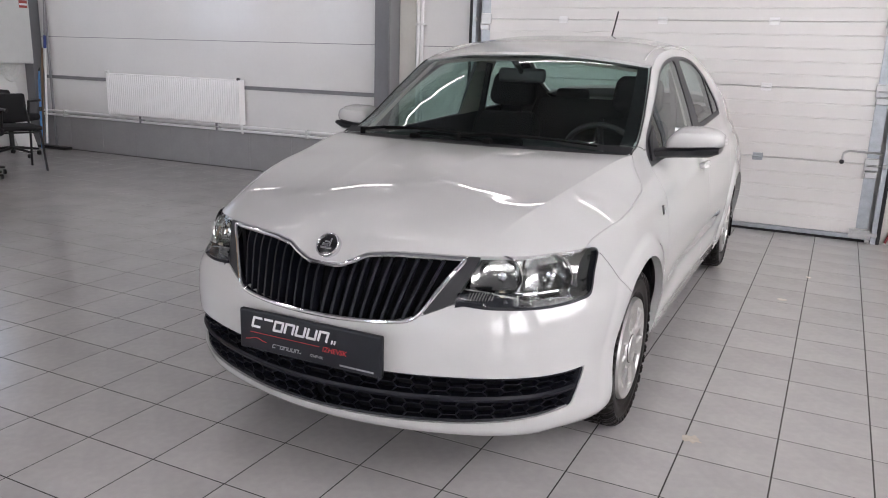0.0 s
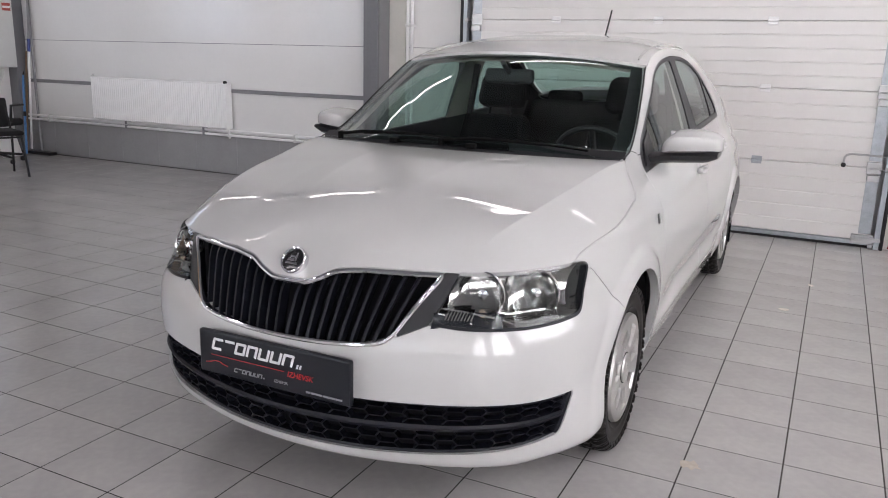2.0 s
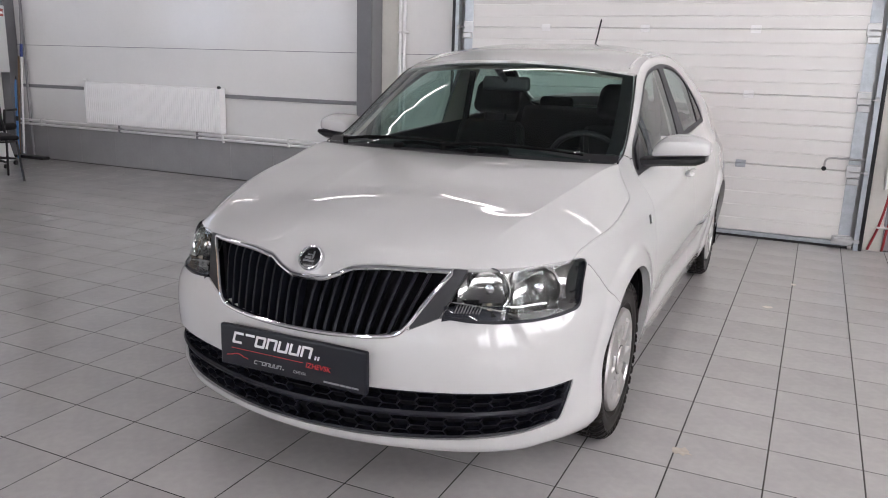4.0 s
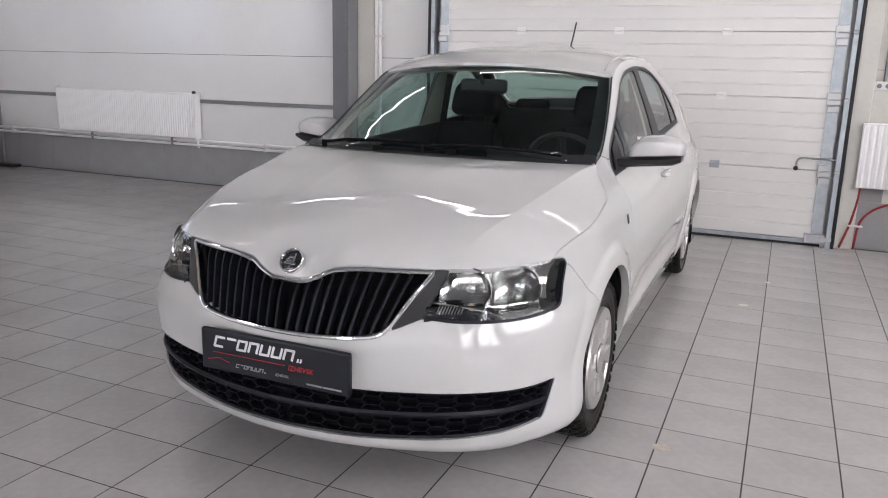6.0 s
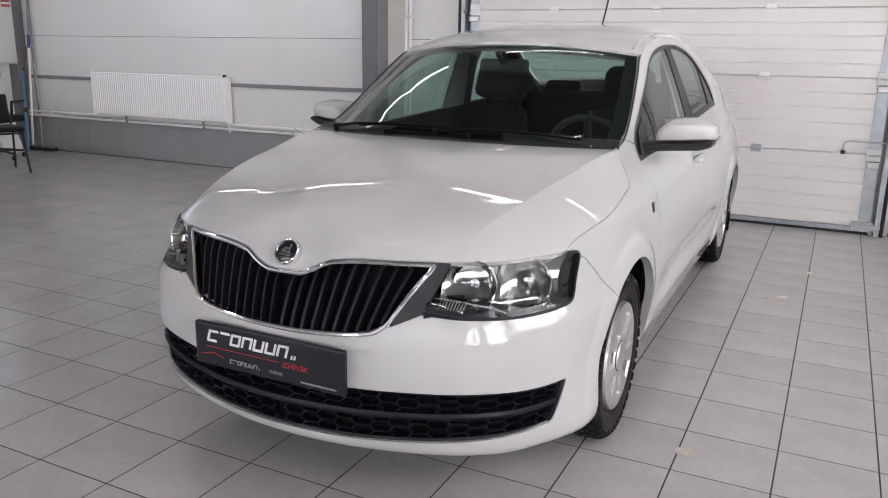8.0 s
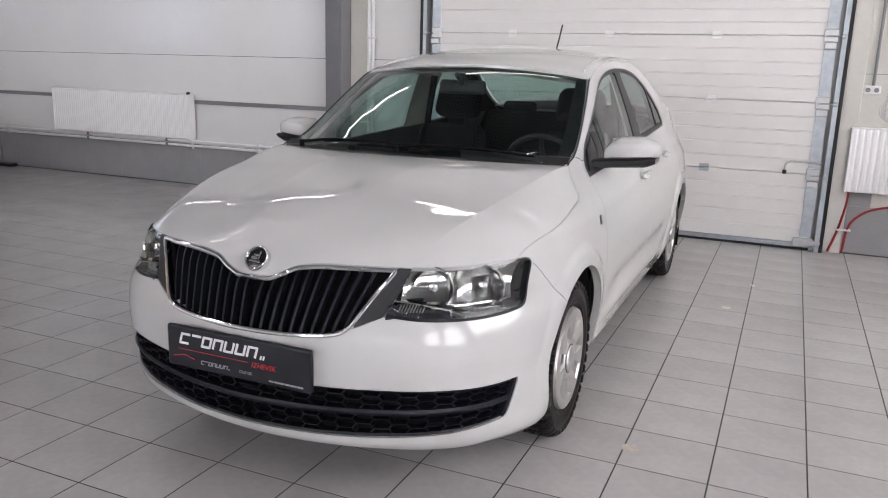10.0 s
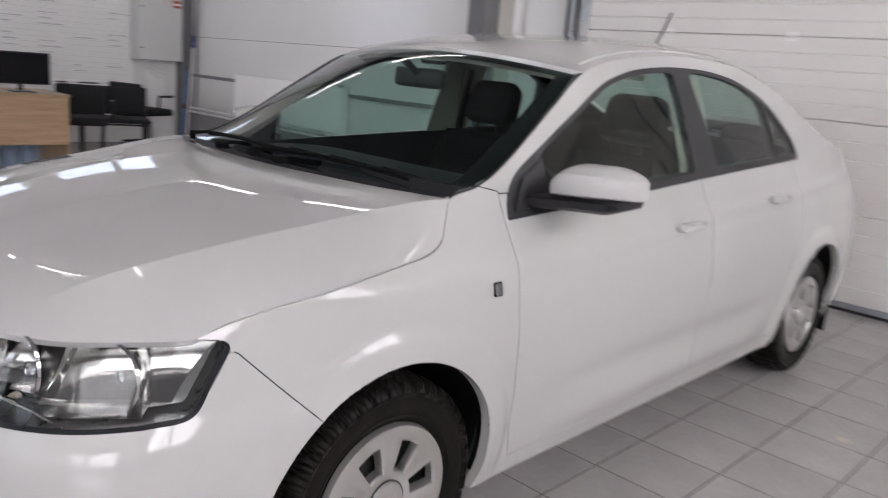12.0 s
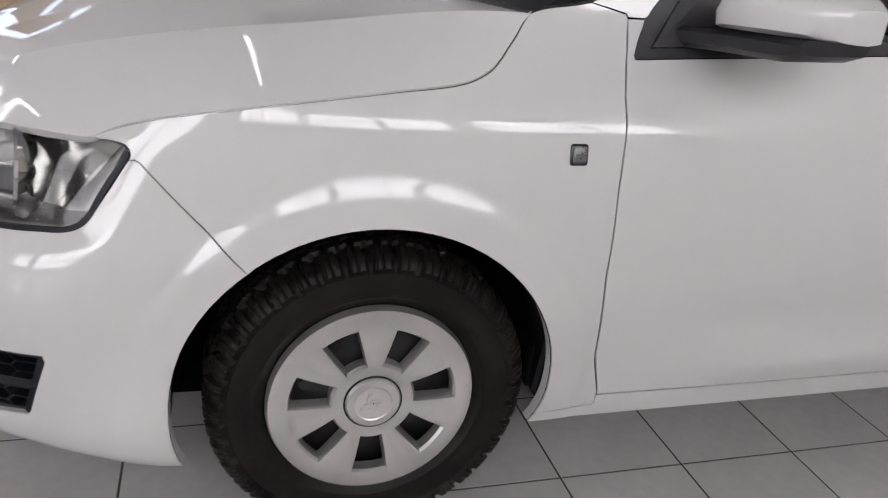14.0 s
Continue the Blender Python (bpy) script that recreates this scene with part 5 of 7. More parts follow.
    bm = outline_sweep(bmesh.new(), [tuple(p) for p in curve_pts([sv(0.43, 0.663), sv(0.50, 0.655), sv(0.58, 0.638), sv(0.62, 0.622)], 24)], [(-0.012, -0.002), (-0.008, -0.0015), (-0.008, 0.0015), (-0.012, 0.002)], sign)
    part("lamp_brow", bm, LAMP_GREY, lens, smooth=40)
    return lens


def lamp_back(sign):
    """The housing behind the lens: a deep tray."""
    return panel_mesh("lamp", inset=0.062, gap=-0.004, flange=-0.057, mirror=sign < 0)


for sign in (1, -1):
    lamp_unit(sign)

# side repeater on the wing
for sign in (1, -1):
    s, z = sy(3.012, 0.759)
    c, n = skin_at(s, z, 0, sign), skin_normal(s, z, sign)
    m = Matrix.Translation(c) @ n.to_track_quat("Z", "Y").to_matrix().to_4x4()
    bm = cube(-0.017, -0.019, -0.01, 0.017, 0.019, 0.004, 0.006, 3)
    bmesh.ops.transform(bm, matrix=m, verts=bm.verts)
    rep = part("side_repeater", bm, GLOSS_BLACK, CAR, "small dark-framed side indicator", smooth=40)
    bm = cube(-0.0125, -0.0145, 0.0, 0.0125, 0.0145, 0.0065, 0.004, 3)
    box(bm, -0.011, -0.002, 0.004, 0.011, 0.002, 0.0075, 0.0006)
    bmesh.ops.transform(bm, matrix=m, verts=bm.verts)
    part("repeater_lens", bm, LAMP_GREY, rep, smooth=40)

# door handles: a recess disc and a bar
for sign in (1, -1):
    for y0, z0 in ((4.01, 0.822), (4.80, 0.862)):
        s, z = sy(y0, z0)
        c, n = skin_at(s, z, 0, sign), skin_normal(s, z, sign)
        x_ax = (skin_at(s + 0.02, z, 0, sign) - skin_at(s - 0.02, z, 0, sign)).normalized()
        y_ax = n.cross(x_ax)
        m = Matrix.Translation(c) @ Matrix((x_ax, y_ax, n)).transposed().to_4x4()
        flip = 1 if y_ax.z > 0 else -1
        prof = [(math.copysign(abs(math.cos(a)) ** 0.45, math.cos(a)) * 0.088, math.copysign(abs(math.sin(a)) ** 0.6, math.sin(a)) * 0.0155) for a in np.linspace(0, 2 * math.pi, 28, endpoint=False)]
        bm = bmesh.new()
        rings = []
        for sc, hgt in ((1.0, 0.012), (1.02, 0.026), (0.96, 0.034), (0.75, 0.037), (0.3, 0.038)):
            rings.append([bm.verts.new((x * sc, yy * (sc if sc < 0.9 else 1) + 0.004 * flip, hgt - 10 * x * x * 0.16)) for x, yy in prof])
        for a, b in zip(rings, rings[1:]):
            for k in range(28):
                bm.faces.new((a[k], a[(k + 1) % 28], b[(k + 1) % 28], b[k]))
        bm.faces.new(rings[-1])
        bm.faces.new(rings[0][::-1])
        bmesh.ops.transform(bm, matrix=m, verts=bm.verts)
        h = part("door_handle", bm, PAINT, CAR, smooth=50)
        bm = lathe(bmesh.new(), [(0.052, 0.0006), (0.047, 0.0012), (0.001, 0.0012)], 32, "z")
        for vv in bm.verts:
            vv.co.y *= 0.75
        bmesh.ops.transform(bm, matrix=m @ Matrix.Translation((-0.005, 0, 0)), verts=bm.verts)
        part("handle_recess", bm, PAINT, h, smooth=True)

# door mirrors
def mirror(sign):
    ctr_y, nst = 3.275, 22
    bm = bmesh.new()
    rings = []
    for k in range(nst):
        t = k / (nst - 1)
        v = 0.716 + 0.214 * t
        end = math.sqrt(max(0.0, 1 - max(0.0, (abs(2 * t - 1) - 0.86) / 0.14) ** 2)) * 0.35 + 0.65
        bot = 0.966 + 0.014 * t
        top = bot + float(pchip([0, 0.08, 0.3, 0.6, 0.9, 1], [0.040, 0.066, 0.091, 0.089, 0.070, 0.052], t))
        front = ctr_y + 0.055 * t * t + 0.03 - 0.085 * end * math.sin(math.pi * (0.12 + 0.70 * t)) ** 0.5
        back = ctr_y + 0.105 + 0.03 * t
        prof = []
        for a in np.linspace(-0.5 * math.pi, 0.5 * math.pi, 11):
            prof.append((front + (back - front) * (1 - math.cos(a)) * 0.75, (top + bot) / 2 + (top - bot) / 2 * math.copysign(abs(math.sin(a)) ** (0.6 if a > 0 else 0.3), math.sin(a))))
        prof += [(back, top - 0.004), (back, bot + 0.004)]
        rings.append([bm.verts.new((sign * v, y - CY, z)) for y, z in prof])
    m = len(rings[0])
    for a, b in zip(rings, rings[1:]):
        for k in range(m):
            bm.faces.new((a[k], a[(k + 1) % m], b[(k + 1) % m], b[k]))
    bm.faces.new(rings[0][::-1]), bm.faces.new(rings[-1])
    cap = part("door_mirror", bm, PAINT, CAR, "white-capped door mirror on a black foot", smooth=40)
    bm = bmesh.new()
    rings = []
    for k in range(16):
        t = k / 15
        v = 0.680 + 0.246 * t
        top = 0.966 + 0.016 * t
        bot = 0.930 + 0.016 * t + 0.014 * max(0, t - 0.85) / 0.15
        front = 3.208 + 0.030 * min(1, 3 * t) + 0.030 * t
        back = 3.36 + 0.04 * t
        rings.append([bm.verts.new((sign * v, y - CY, z)) for y, z in ((front + 0.012, top), (front, top - 0.008), (front + 0.004, bot + 0.010), (front + 0.02, bot), (back - 0.01, bot + 0.003), (back, bot + 0.02), (back, top))])
    for a, b in zip(rings, rings[1:]):
        for k in range(7):
            bm.faces.new((a[k], a[(k + 1) % 7], b[(k + 1) % 7], b[k]))
    bm.faces.new(rings[0][::-1]), bm.faces.new(rings[-1])
    part("mirror_foot", bm, BLACK_PLASTIC, cap, "black plastic mirror foot", smooth=40)
    tri = [skin_at(*sy(y, z), 0.0, sign) for y, z in ((3.165, 0.925), (3.315, 0.935), (3.31, 1.055), (3.22, 1.005))]
    n = skin_normal(*sy(3.22, 0.96), sign)
    bm = bmesh.new()
    a = [bm.verts.new(p - n * 0.004) for p in tri]
    b = [bm.verts.new(p + n * 0.005) for p in tri]
    bm.faces.new(b)
    for k in range(4):
        bm.faces.new((a[k], a[(k + 1) % 4], b[(k + 1) % 4], b[k]))
    part("mirror_triangle", bm, BLACK_PLASTIC, cap)
    part("mirror_glass", cube(*sorted((sign * 0.725, sign * 0.905))[:1], 3.383 - CY, 1.005, sorted((sign * 0.725, sign * 0.895))[1], 3.386 - CY, 1.05, 0.001), CHROME, cap)
    return cap


for sign in (1, -1):
    mirror(sign)

# windscreen surround, scuttle, wipers, aerial
FRIT = mat("black_ceramic_band", (0.006, 0.006, 0.007), 0.25, 0, 0.1, 20)


def frit_cut(q, a):
    e = abs(a)
    lo = 3.005 + 0.03 * e
    return lo < q < 3.527 and e < 0.912


part("windscreen_band", top_patch(bmesh.new(), 2.950, 3.560, -0.99, 0.99, 80, 90, lift=-0.007, cut=frit_cut), FRIT, CAR, "black band round the windscreen", smooth=True)
for sign in (1, -1):
    pts = [top_point(np.float64(q), np.float64(0.993)) for q in np.linspace(2.95, 3.56, 40)]
    part("screen_seal", hose(bmesh.new(), [at(sign * p[0], p[1], p[2] - 0.002) for p in pts], 0.0035, 6), RUBBER_SEAL, CAR, smooth=True)
bm = bmesh.new()
rws = []
for a in np.linspace(-0.985, 0.985, 50):
    p = top_point(np.float64(2.947), np.float64(a))
    rws.append([bm.verts.new(at(p[0], p[1] + dy, p[2] + dz)) for dy, dz in ((-0.030, -0.030), (-0.012, -0.014), (0.012, 0.0), (0.05, 0.022))])
for a, b in zip(rws, rws[1:]):
    for k in range(3):
        bm.faces.new((a[k], b[k], b[k + 1], a[k + 1]))
part("scuttle_panel", bm, BLACK_PLASTIC, CAR, "black plastic scuttle panel", smooth=True)


def wiper(pivot, tip, bend):
    bm = bmesh.new()
    a = top_point(np.float64(2.955), np.float64(pivot))
    b = top_point(np.float64(2.985), np.float64(tip))
    c = top_point(np.float64(2.975), np.float64(bend))
    p0, p1, p2 = at(a[0], a[1] - 0.01, a[2] + 0.012), at(c[0], c[1], c[2] + 0.014), at(b[0], b[1], b[2] + 0.009)
    hose(bm, [p0, p0.lerp(p1, 0.5) + Vector((0, 0, 0.006)), p1, p1.lerp(p2, 0.5)], 0.006, 8)
    w = part("wiper", bm, WIPER, CAR, "black windscreen wiper lying at the screen's foot", smooth=40)
    rod(bm := bmesh.new(), p0 - Vector((0, 0, 0.02)), p0 + Vector((0, 0, 0.008)), 0.011, 14)
    part("wiper_pivot", bm, WIPER, w, smooth=40)
    bm = bmesh.new()
    q = [top_point(np.float64(2.972 + 0.012 * math.sin(k / 9 * math.pi)), np.float64(pivot + (tip - pivot) * (0.22 + 0.78 * k / 9))) for k in range(10)]
    hose(bm, [at(p[0], p[1], p[2] + 0.008) for p in q], 0.0045, 6)
    part("wiper_blade", bm, WIPER, w, smooth=40)


wiper(-0.80, 0.02, -0.45)
wiper(-0.03, 0.80, 0.30)
for a in (-0.35, 0.16):
    p = top_point(np.float64(2.952), np.float64(a))
    part("washer_jet", cube(p[0] - 0.018, p[1] - 0.02 - CY, p[2] - 0.01, p[0] + 0.018, p[1] + 0.012 - CY, p[2] + 0.010, 0.005, 2), WIPER, CAR, smooth=40)
bm = bmesh.new()
base = top_point(np.float64(4.90), np.float64(0.0))
box(bm, -0.02, base[1] - 0.035 - CY, base[2] - 0.004, 0.02, base[1] + 0.03 - CY, base[2] + 0.014, 0.008, 2)
hose(bm, [at(0, base[1] - 0.01, base[2] + 0.01), at(0, base[1] + 0.06, base[2] + 0.10), at(0, base[1] + 0.12, base[2] + 0.19)], 0.005, 8)
part("roof_aerial", bm, BLACK_PLASTIC, CAR, "short black rod aerial", smooth=40)
for sign in (1, -1):
    pts = [at(sign * p[0], p[1], p[2] + 0.001) for p in (top_point(np.float64(q), np.float64(0.93)) for q in np.linspace(3.62, 4.93, 40))]
    part("roof_strip", hose(bmesh.new(), pts, 0.005, 6), PAINT, CAR, smooth=True)

# wheels
def wheel(y0, sign, spin):
    hub = new("wheel")
    hub.parent = CAR
    x_out = 0.774
    # one moulded skin: the profile from the inner bead over the tread to the outer bead, the tread cut by grooves
    prof = [(0.197, -0.165), (0.225, -0.186), (0.262, -0.191), (0.278, -0.186)]
    prof += [(0.292 - 0.010 * ((x + 0.089) / 0.089) ** 6, x) for x in np.linspace(-0.180, 0.000, 37)]
    prof += [(0.277, 0.0035), (0.271, 0.0058), (0.265, 0.0072), (0.262, 0.0050), (0.255, 0.0068), (0.244, 0.0074), (0.232, 0.0056), (0.221, 0.0020), (0.216, 0.0028), (0.212, -0.0010), (0.205, -0.0070), (0.197, -0.0125)]
    prof = np.array(prof)
    n_a = 40 * 14
    ang = np.arange(n_a) / n_a
    rr, xx = prof[:, 0][:, None], prof[:, 1][:, None]
    tread = smooth(rr, 0.264, 0.2705) * (xx < 0.0062)

    def groove(phase, width):
        """One inside a groove, none on the blocks, soft between."""
        q = np.abs((phase + 0.5) % 1.0 - 0.5)
        return 1 - smooth(q, width * 0.55, width)

    ph_ = ang[None] * 40
    out_row, in_row = xx > -0.040, xx < -0.140
    cut = np.where(out_row, groove(ph_ + 3.0 * (xx + 0.04), 0.17), np.where(in_row, groove(ph_ + 0.4 - 3.0 * xx, 0.17), groove(ph_ * 1.0 + 14 * np.abs(xx + 0.088), 0.12)))
    for x_g, w_g in ((-0.040, 0.005), (-0.074, 0.004), (-0.104, 0.004), (-0.140, 0.005)):
        cut = np.maximum(cut, 1 - smooth(np.abs(xx - x_g - 0.003 * np.sin(2 * np.pi * ph_)), w_g * 0.5, w_g))
    sipe = 0.35 * np.maximum(groove(ph_ + 0.36 + 3.0 * xx, 0.05), groove(ph_ + 0.64 + 3.0 * xx, 0.05)) * np.where(out_row, 1, 0.7)
    hgt_t = tread * (0.0118 * (1 - np.maximum(cut, sipe)))
    steep = smooth(-xx, -0.004, 0.006)
    R, X = rr + hgt_t * (0.35 + 0.65 * steep), xx + hgt_t * (1 - steep) * 0.6 + 0 * ang[None]
    bm = bmesh.new()
    ca, sa = np.cos(2 * np.pi * ang), np.sin(2 * np.pi * ang)
    rows_t = [[bm.verts.new((X[i, k], R[i, k] * ca[k], R[i, k] * sa[k])) for k in range(n_a)] for i in range(len(prof))]
    for p_, q_ in zip(rows_t, rows_t[1:]):
        for k in range(n_a):
            bm.faces.new((p_[k], p_[(k + 1) % n_a], q_[(k + 1) % n_a], q_[k]))
    tyre = part("tyre", bm, RUBBER, hub, "black winter tyre with blocky tread", smooth=40)
    bm = lathe(bmesh.new(), [(0.198, -0.17), (0.190, -0.165), (0.180, -0.12), (0.178, -0.05), (0.150, -0.045), (0.10, -0.03), (0.06, -0.032), (0.001, -0.032)], 48, "x")
    for k in range(8):
        a = 2 * math.pi * k / 8
        rod(bm, (-0.034, 0.125 * math.cos(a), 0.125 * math.sin(a)), (-0.026, 0.125 * math.cos(a), 0.125 * math.sin(a)), 0.012, 10)
    part("rim", bm, STEEL_BLACK, hub, "black steel rim", smooth=35)
    # hub cap: seven straight-sided windows, each with a bevelled lip
    bm = bmesh.new()
    rad = [0.045, 0.060, 0.070, 0.0765, 0.085, 0.105, 0.128, 0.146, 0.1575, 0.163, 0.174, 0.184, 0.191, 0.196]
    hgt = [0.003, 0.003, 0.0045, 0.006, 0.0074, 0.0092, 0.0102, 0.0104, 0.0102, 0.0099, 0.0092, 0.0083, 0.0068, -0.008]
    cols_w = [-1, -0.88, -0.76, -0.64, -0.5, -0.3, -0.1, 0.1, 0.3, 0.5, 0.64, 0.76, 0.88]
    half_s = math.pi / 7
    grid, n_c = {}, len(cols_w)
    for i, (r, h) in enumerate(zip(rad, hgt)):
        edge_a = math.asin((0.0215 + 0.17 * (min(max(r, 0.0765), 0.1575) - 0.0765)) / max(r, 0.07))
        for k in range(7):
            for j, p_ in enumerate(cols_w):
                a = edge_a * p_ / 0.5 if abs(p_) <= 0.5 else math.copysign(edge_a + (half_s - edge_a) * (abs(p_) - 0.5) / 0.5, p_)
                a += (2 * k + 1) * half_s
                grid[i, k * n_c + j] = bm.verts.new((h + 0.0012 * (1 - (2 * abs(abs(p_) - 0.75) / 0.5)) * (abs(p_) > 0.5) * (0.08 < r < 0.17), r * math.cos(a), r * math.sin(a)))
    for i in range(len(rad) - 1):
        for k in range(7 * n_c):
            k2 = (k + 1) % (7 * n_c)
            if 4 <= k % n_c <= 8 and 3 <= i <= 7:
                continue
            bm.faces.new((grid[i, k], grid[i, k2], grid[i + 1, k2], grid[i + 1, k]))
    edges = [e for e in bm.edges if len(e.link_faces) == 1 and 0.07 < min(math.hypot(v.co.y, v.co.z) for v in e.verts) and max(math.hypot(v.co.y, v.co.z) for v in e.verts) < 0.165]
    for shrink, drop in ((0.10, 0.006), (0.03, 0.022)):
        ext = bmesh.ops.extrude_edge_only(bm, edges=edges)["geom"]
        edges = [g for g in ext if isinstance(g, bmesh.types.BMEdge)]
        for g in ext:
            if isinstance(g, bmesh.types.BMVert):
                mid_a = (math.floor(math.atan2(g.co.z, g.co.y) / (2 * half_s)) + 0.5) * 2 * half_s
                g.co.x -= drop
                g.co.y += (0.118 * math.cos(mid_a) - g.co.y) * shrink
                g.co.z += (0.118 * math.sin(mid_a) - g.co.z) * shrink
    bmesh.ops.delete(bm, geom=[v for v in bm.verts if not v.link_faces], context="VERTS")
    cap = part("hub_cap", bm, SILVER, hub, "silver plastic hub cap with seven windows", smooth=30)
    bm = lathe(bmesh.new(), [(0.052, -0.002), (0.052, 0.006), (0.049, 0.0105), (0.036, 0.012), (0.034, 0.0108), (0.001, 0.0112)], 40, "x")
    mid = part("cap_centre", bm, SILVER, cap, "raised round cap centre", smooth=30)
    bm = bmesh.new()
    for y_, z_, dy, dz in ((-0.006, -0.014, 0.032, 0.006), (-0.004, -0.004, 0.026, 0.006), (0.002, 0.006, 0.022, 0.006), (-0.012, 0.010, 0.007, 0.022)):
        box(bm, 0.011, y_ - dy / 2, z_ - dz / 2, 0.0135, y_ + dy / 2, z_ + dz / 2, 0.0012)
    part("cap_relief", bm, SILVER, cap)
    # Black ring laid on the cap, stands in for shade in the centre's gap.
    part("groove_shade_ring", lathe(bmesh.new(), [(0.0525, 0.0035), (0.0525, 0.0052), (0.0555, 0.0052), (0.0555, 0.0035)], 40, "x"), STEEL_BLACK, cap)
    part("brake_drum", lathe(bmesh.new(), [(0.14, -0.12), (0.14, -0.06), (0.03, -0.055), (0.001, -0.055)], 32, "x"), STEEL_BLACK, hub, smooth=35)
    hub.matrix_local = Matrix.Translation(at(sign * (x_out - 0.006), y0, HUB_Z)) @ (Matrix.Identity(4) if sign > 0 else Matrix.Rotation(math.pi, 4, "Z")) @ Matrix.Rotation(radians(spin), 4, "X") @ Matrix.Scale(0.968, 4)
    return hub


w0 = wheel(HUB_F, 1, -12.7)
for y0, sign, spin in ((HUB_R, 1, 40), (HUB_F, -1, 5), (HUB_R, -1, 22)):
    m = Matrix.Translation(at(sign * (0.768 if y0 < 4 else 0.760), y0, HUB_Z)) @ Matrix.Rotation(0 if sign > 0 else math.pi, 4, "Z") @ Matrix.Rotation(radians(spin), 4, "X") @ Matrix.Scale(0.968, 4)
    c = copy_thing(w0, m)
    c.parent = CAR

# wheel housings, floor pan
for sign in (1, -1):
    for hub, r in ((HUB_F - 0.005, 0.348), (HUB_R, 0.346)):
        bm = bmesh.new()
        rows_ = []
        for x in (0.765, 0.70, 0.52):
            rows_.append([bm.verts.new((sign * x, hub + (r - 0.002) * (math.cos(a) if 0 < a < math.pi else math.copysign(1, math.cos(a))) - CY, max(0.2 if math.cos(a) < 0 else 0.24, 0.305 + r * math.sin(a)))) for a in np.linspace(-0.40, math.pi + 0.40, 30)])
        for a, b in zip(rows_, rows_[1:]):
            for k in range(29):
                bm.faces.new((a[k], a[k + 1], b[k + 1], b[k]))
        bm.faces.new(rows_[-1])
        part("wheel_housing", bm, LINER, CAR, "black wheel housing liner", smooth=True)
part("floor_pan", cube(-0.58, 2.25 - CY, 0.205, 0.58, 6.0 - CY, 0.24, 0.02, 2), LINER, CAR, "dark underbody")
bm = cube(-0.50, 1.97 - CY, 0.22, 0.50, 2.30 - CY, 0.66)
box(bm, -0.50, 2.30 - CY, 0.22, 0.50, 2.9 - CY, 0.70)
part("engine_bay", bm, LINER, CAR)
for sign in (1, -1):
    for y0 in (3.01, 5.64):
        x0, x1 = sorted((sign * 0.60, sign * (0.72 if y0 < 4 else 0.772)))
        part("mud_flap", cube(x0, y0 - CY, 0.262 if y0 < 4 else 0.15, x1, y0 + 0.008 - CY, 0.36, 0.003), LINER, CAR)

# cabin
def inner_skin(z0, z1, y0, y1, inset, sign, nu=40, nv=8):
    bm = bmesh.new()
    rws = [[bm.verts.new(skin_at(sy(y, z)[0], z, inset, sign)) for z in np.linspace(z0(y), z1(y), nv)] for y in np.linspace(y0, y1, nu)]
    for a, b in zip(rws, rws[1:]):
        for k in range(nv - 1):
            bm.faces.new((a[k], b[k], b[k + 1], a[k + 1]))
    return bm


for sign in (1, -1):
    part("door_card", inner_skin(lambda y: 0.25, lambda y: 0.945 + 0.05 * (y - 3.2) / 1.0 * 0.9, 3.02, 5.35, 0.05, sign), CABIN, CAR, "dark inner door panel", smooth=True)
    part("centre_pillar_trim", inner_skin(lambda y: 0.9, lambda y: 1.34, 4.13, 4.39, 0.035, sign, 6, 10), CREAM, CAR, "cream inner pillar trim", smooth=True)
    bm = bmesh.new()
    lo, hi = [], []
    for q in np.linspace(2.99, 3.60, 24):
        lo.append(bm.verts.new(at(*(lambda p: (sign * p[0], p[1], p[2]))(top_point(np.float64(q), np.float64(0.90), -0.02)))))
        hi.append(bm.verts.new(at(*(lambda p: (sign * (p[0] - 0.01), p[1] + 0.06, p[2]))(top_point(np.float64(q), np.float64(0.985), -0.035)))))
    for k in range(23):
        bm.faces.new((lo[k], lo[k + 1], hi[k + 1], hi[k]))
    part("screen_pillar_trim", bm, CREAM, CAR, "cream inner screen pillar", smooth=True)
    bm = hose(bmesh.new(), [at(sign * 0.52, 4.26, 1.28), at(sign * 0.555, 4.26, 1.05), at(sign * 0.575, 4.24, 0.7)], 0.02, 4)
    part("seat_belt", bm, FABRIC, CAR)
    part("grab_handle", hose(bmesh.new(), [at(sign * 0.485, y, z) for y, z in ((3.9, 1.33), (3.92, 1.295), (4.05, 1.295), (4.07, 1.335))], 0.008, 6), CREAM, CAR)
part("headlining", top_patch(bmesh.new(), 3.56, 4.96, -0.97, 0.97, 24, 24, lift=-0.035), CREAM, CAR, "cream roof lining", smooth=True)
bm = bmesh.new()
rws = []
for v in np.linspace(-0.66, 0.66, 30):
    q = abs(v) / 0.66
    rws.append([bm.verts.new(at(v, y + 0.06 * q * q, z - 0.03 * q ** 4)) for y, z in ((2.90, 0.935), (3.05, 0.955), (3.25, 0.965), (3.38, 0.955), (3.47, 0.91), (3.50, 0.80), (3.46, 0.60))])
for a, b in zip(rws, rws[1:]):
    for k in range(6):
        bm.faces.new((a[k], b[k], b[k + 1], a[k + 1]))
dash = part("dashboard", bm, CABIN, CAR, "dark grey dashboard", smooth=True)
part("instrument_hood", lathe(bmesh.new(), [(0.11, -0.20), (0.14, -0.06), (0.135, 0.0), (0.12, -0.01)], 24, "z", at(0.36, 3.40, 0.93)), CABIN, dash, smooth=True)
bm = bmesh.new()
ringp = [Vector((0.185 * math.cos(a), 0.185 * math.sin(a), 0)) for a in np.linspace(0, 2 * math.pi, 41)]
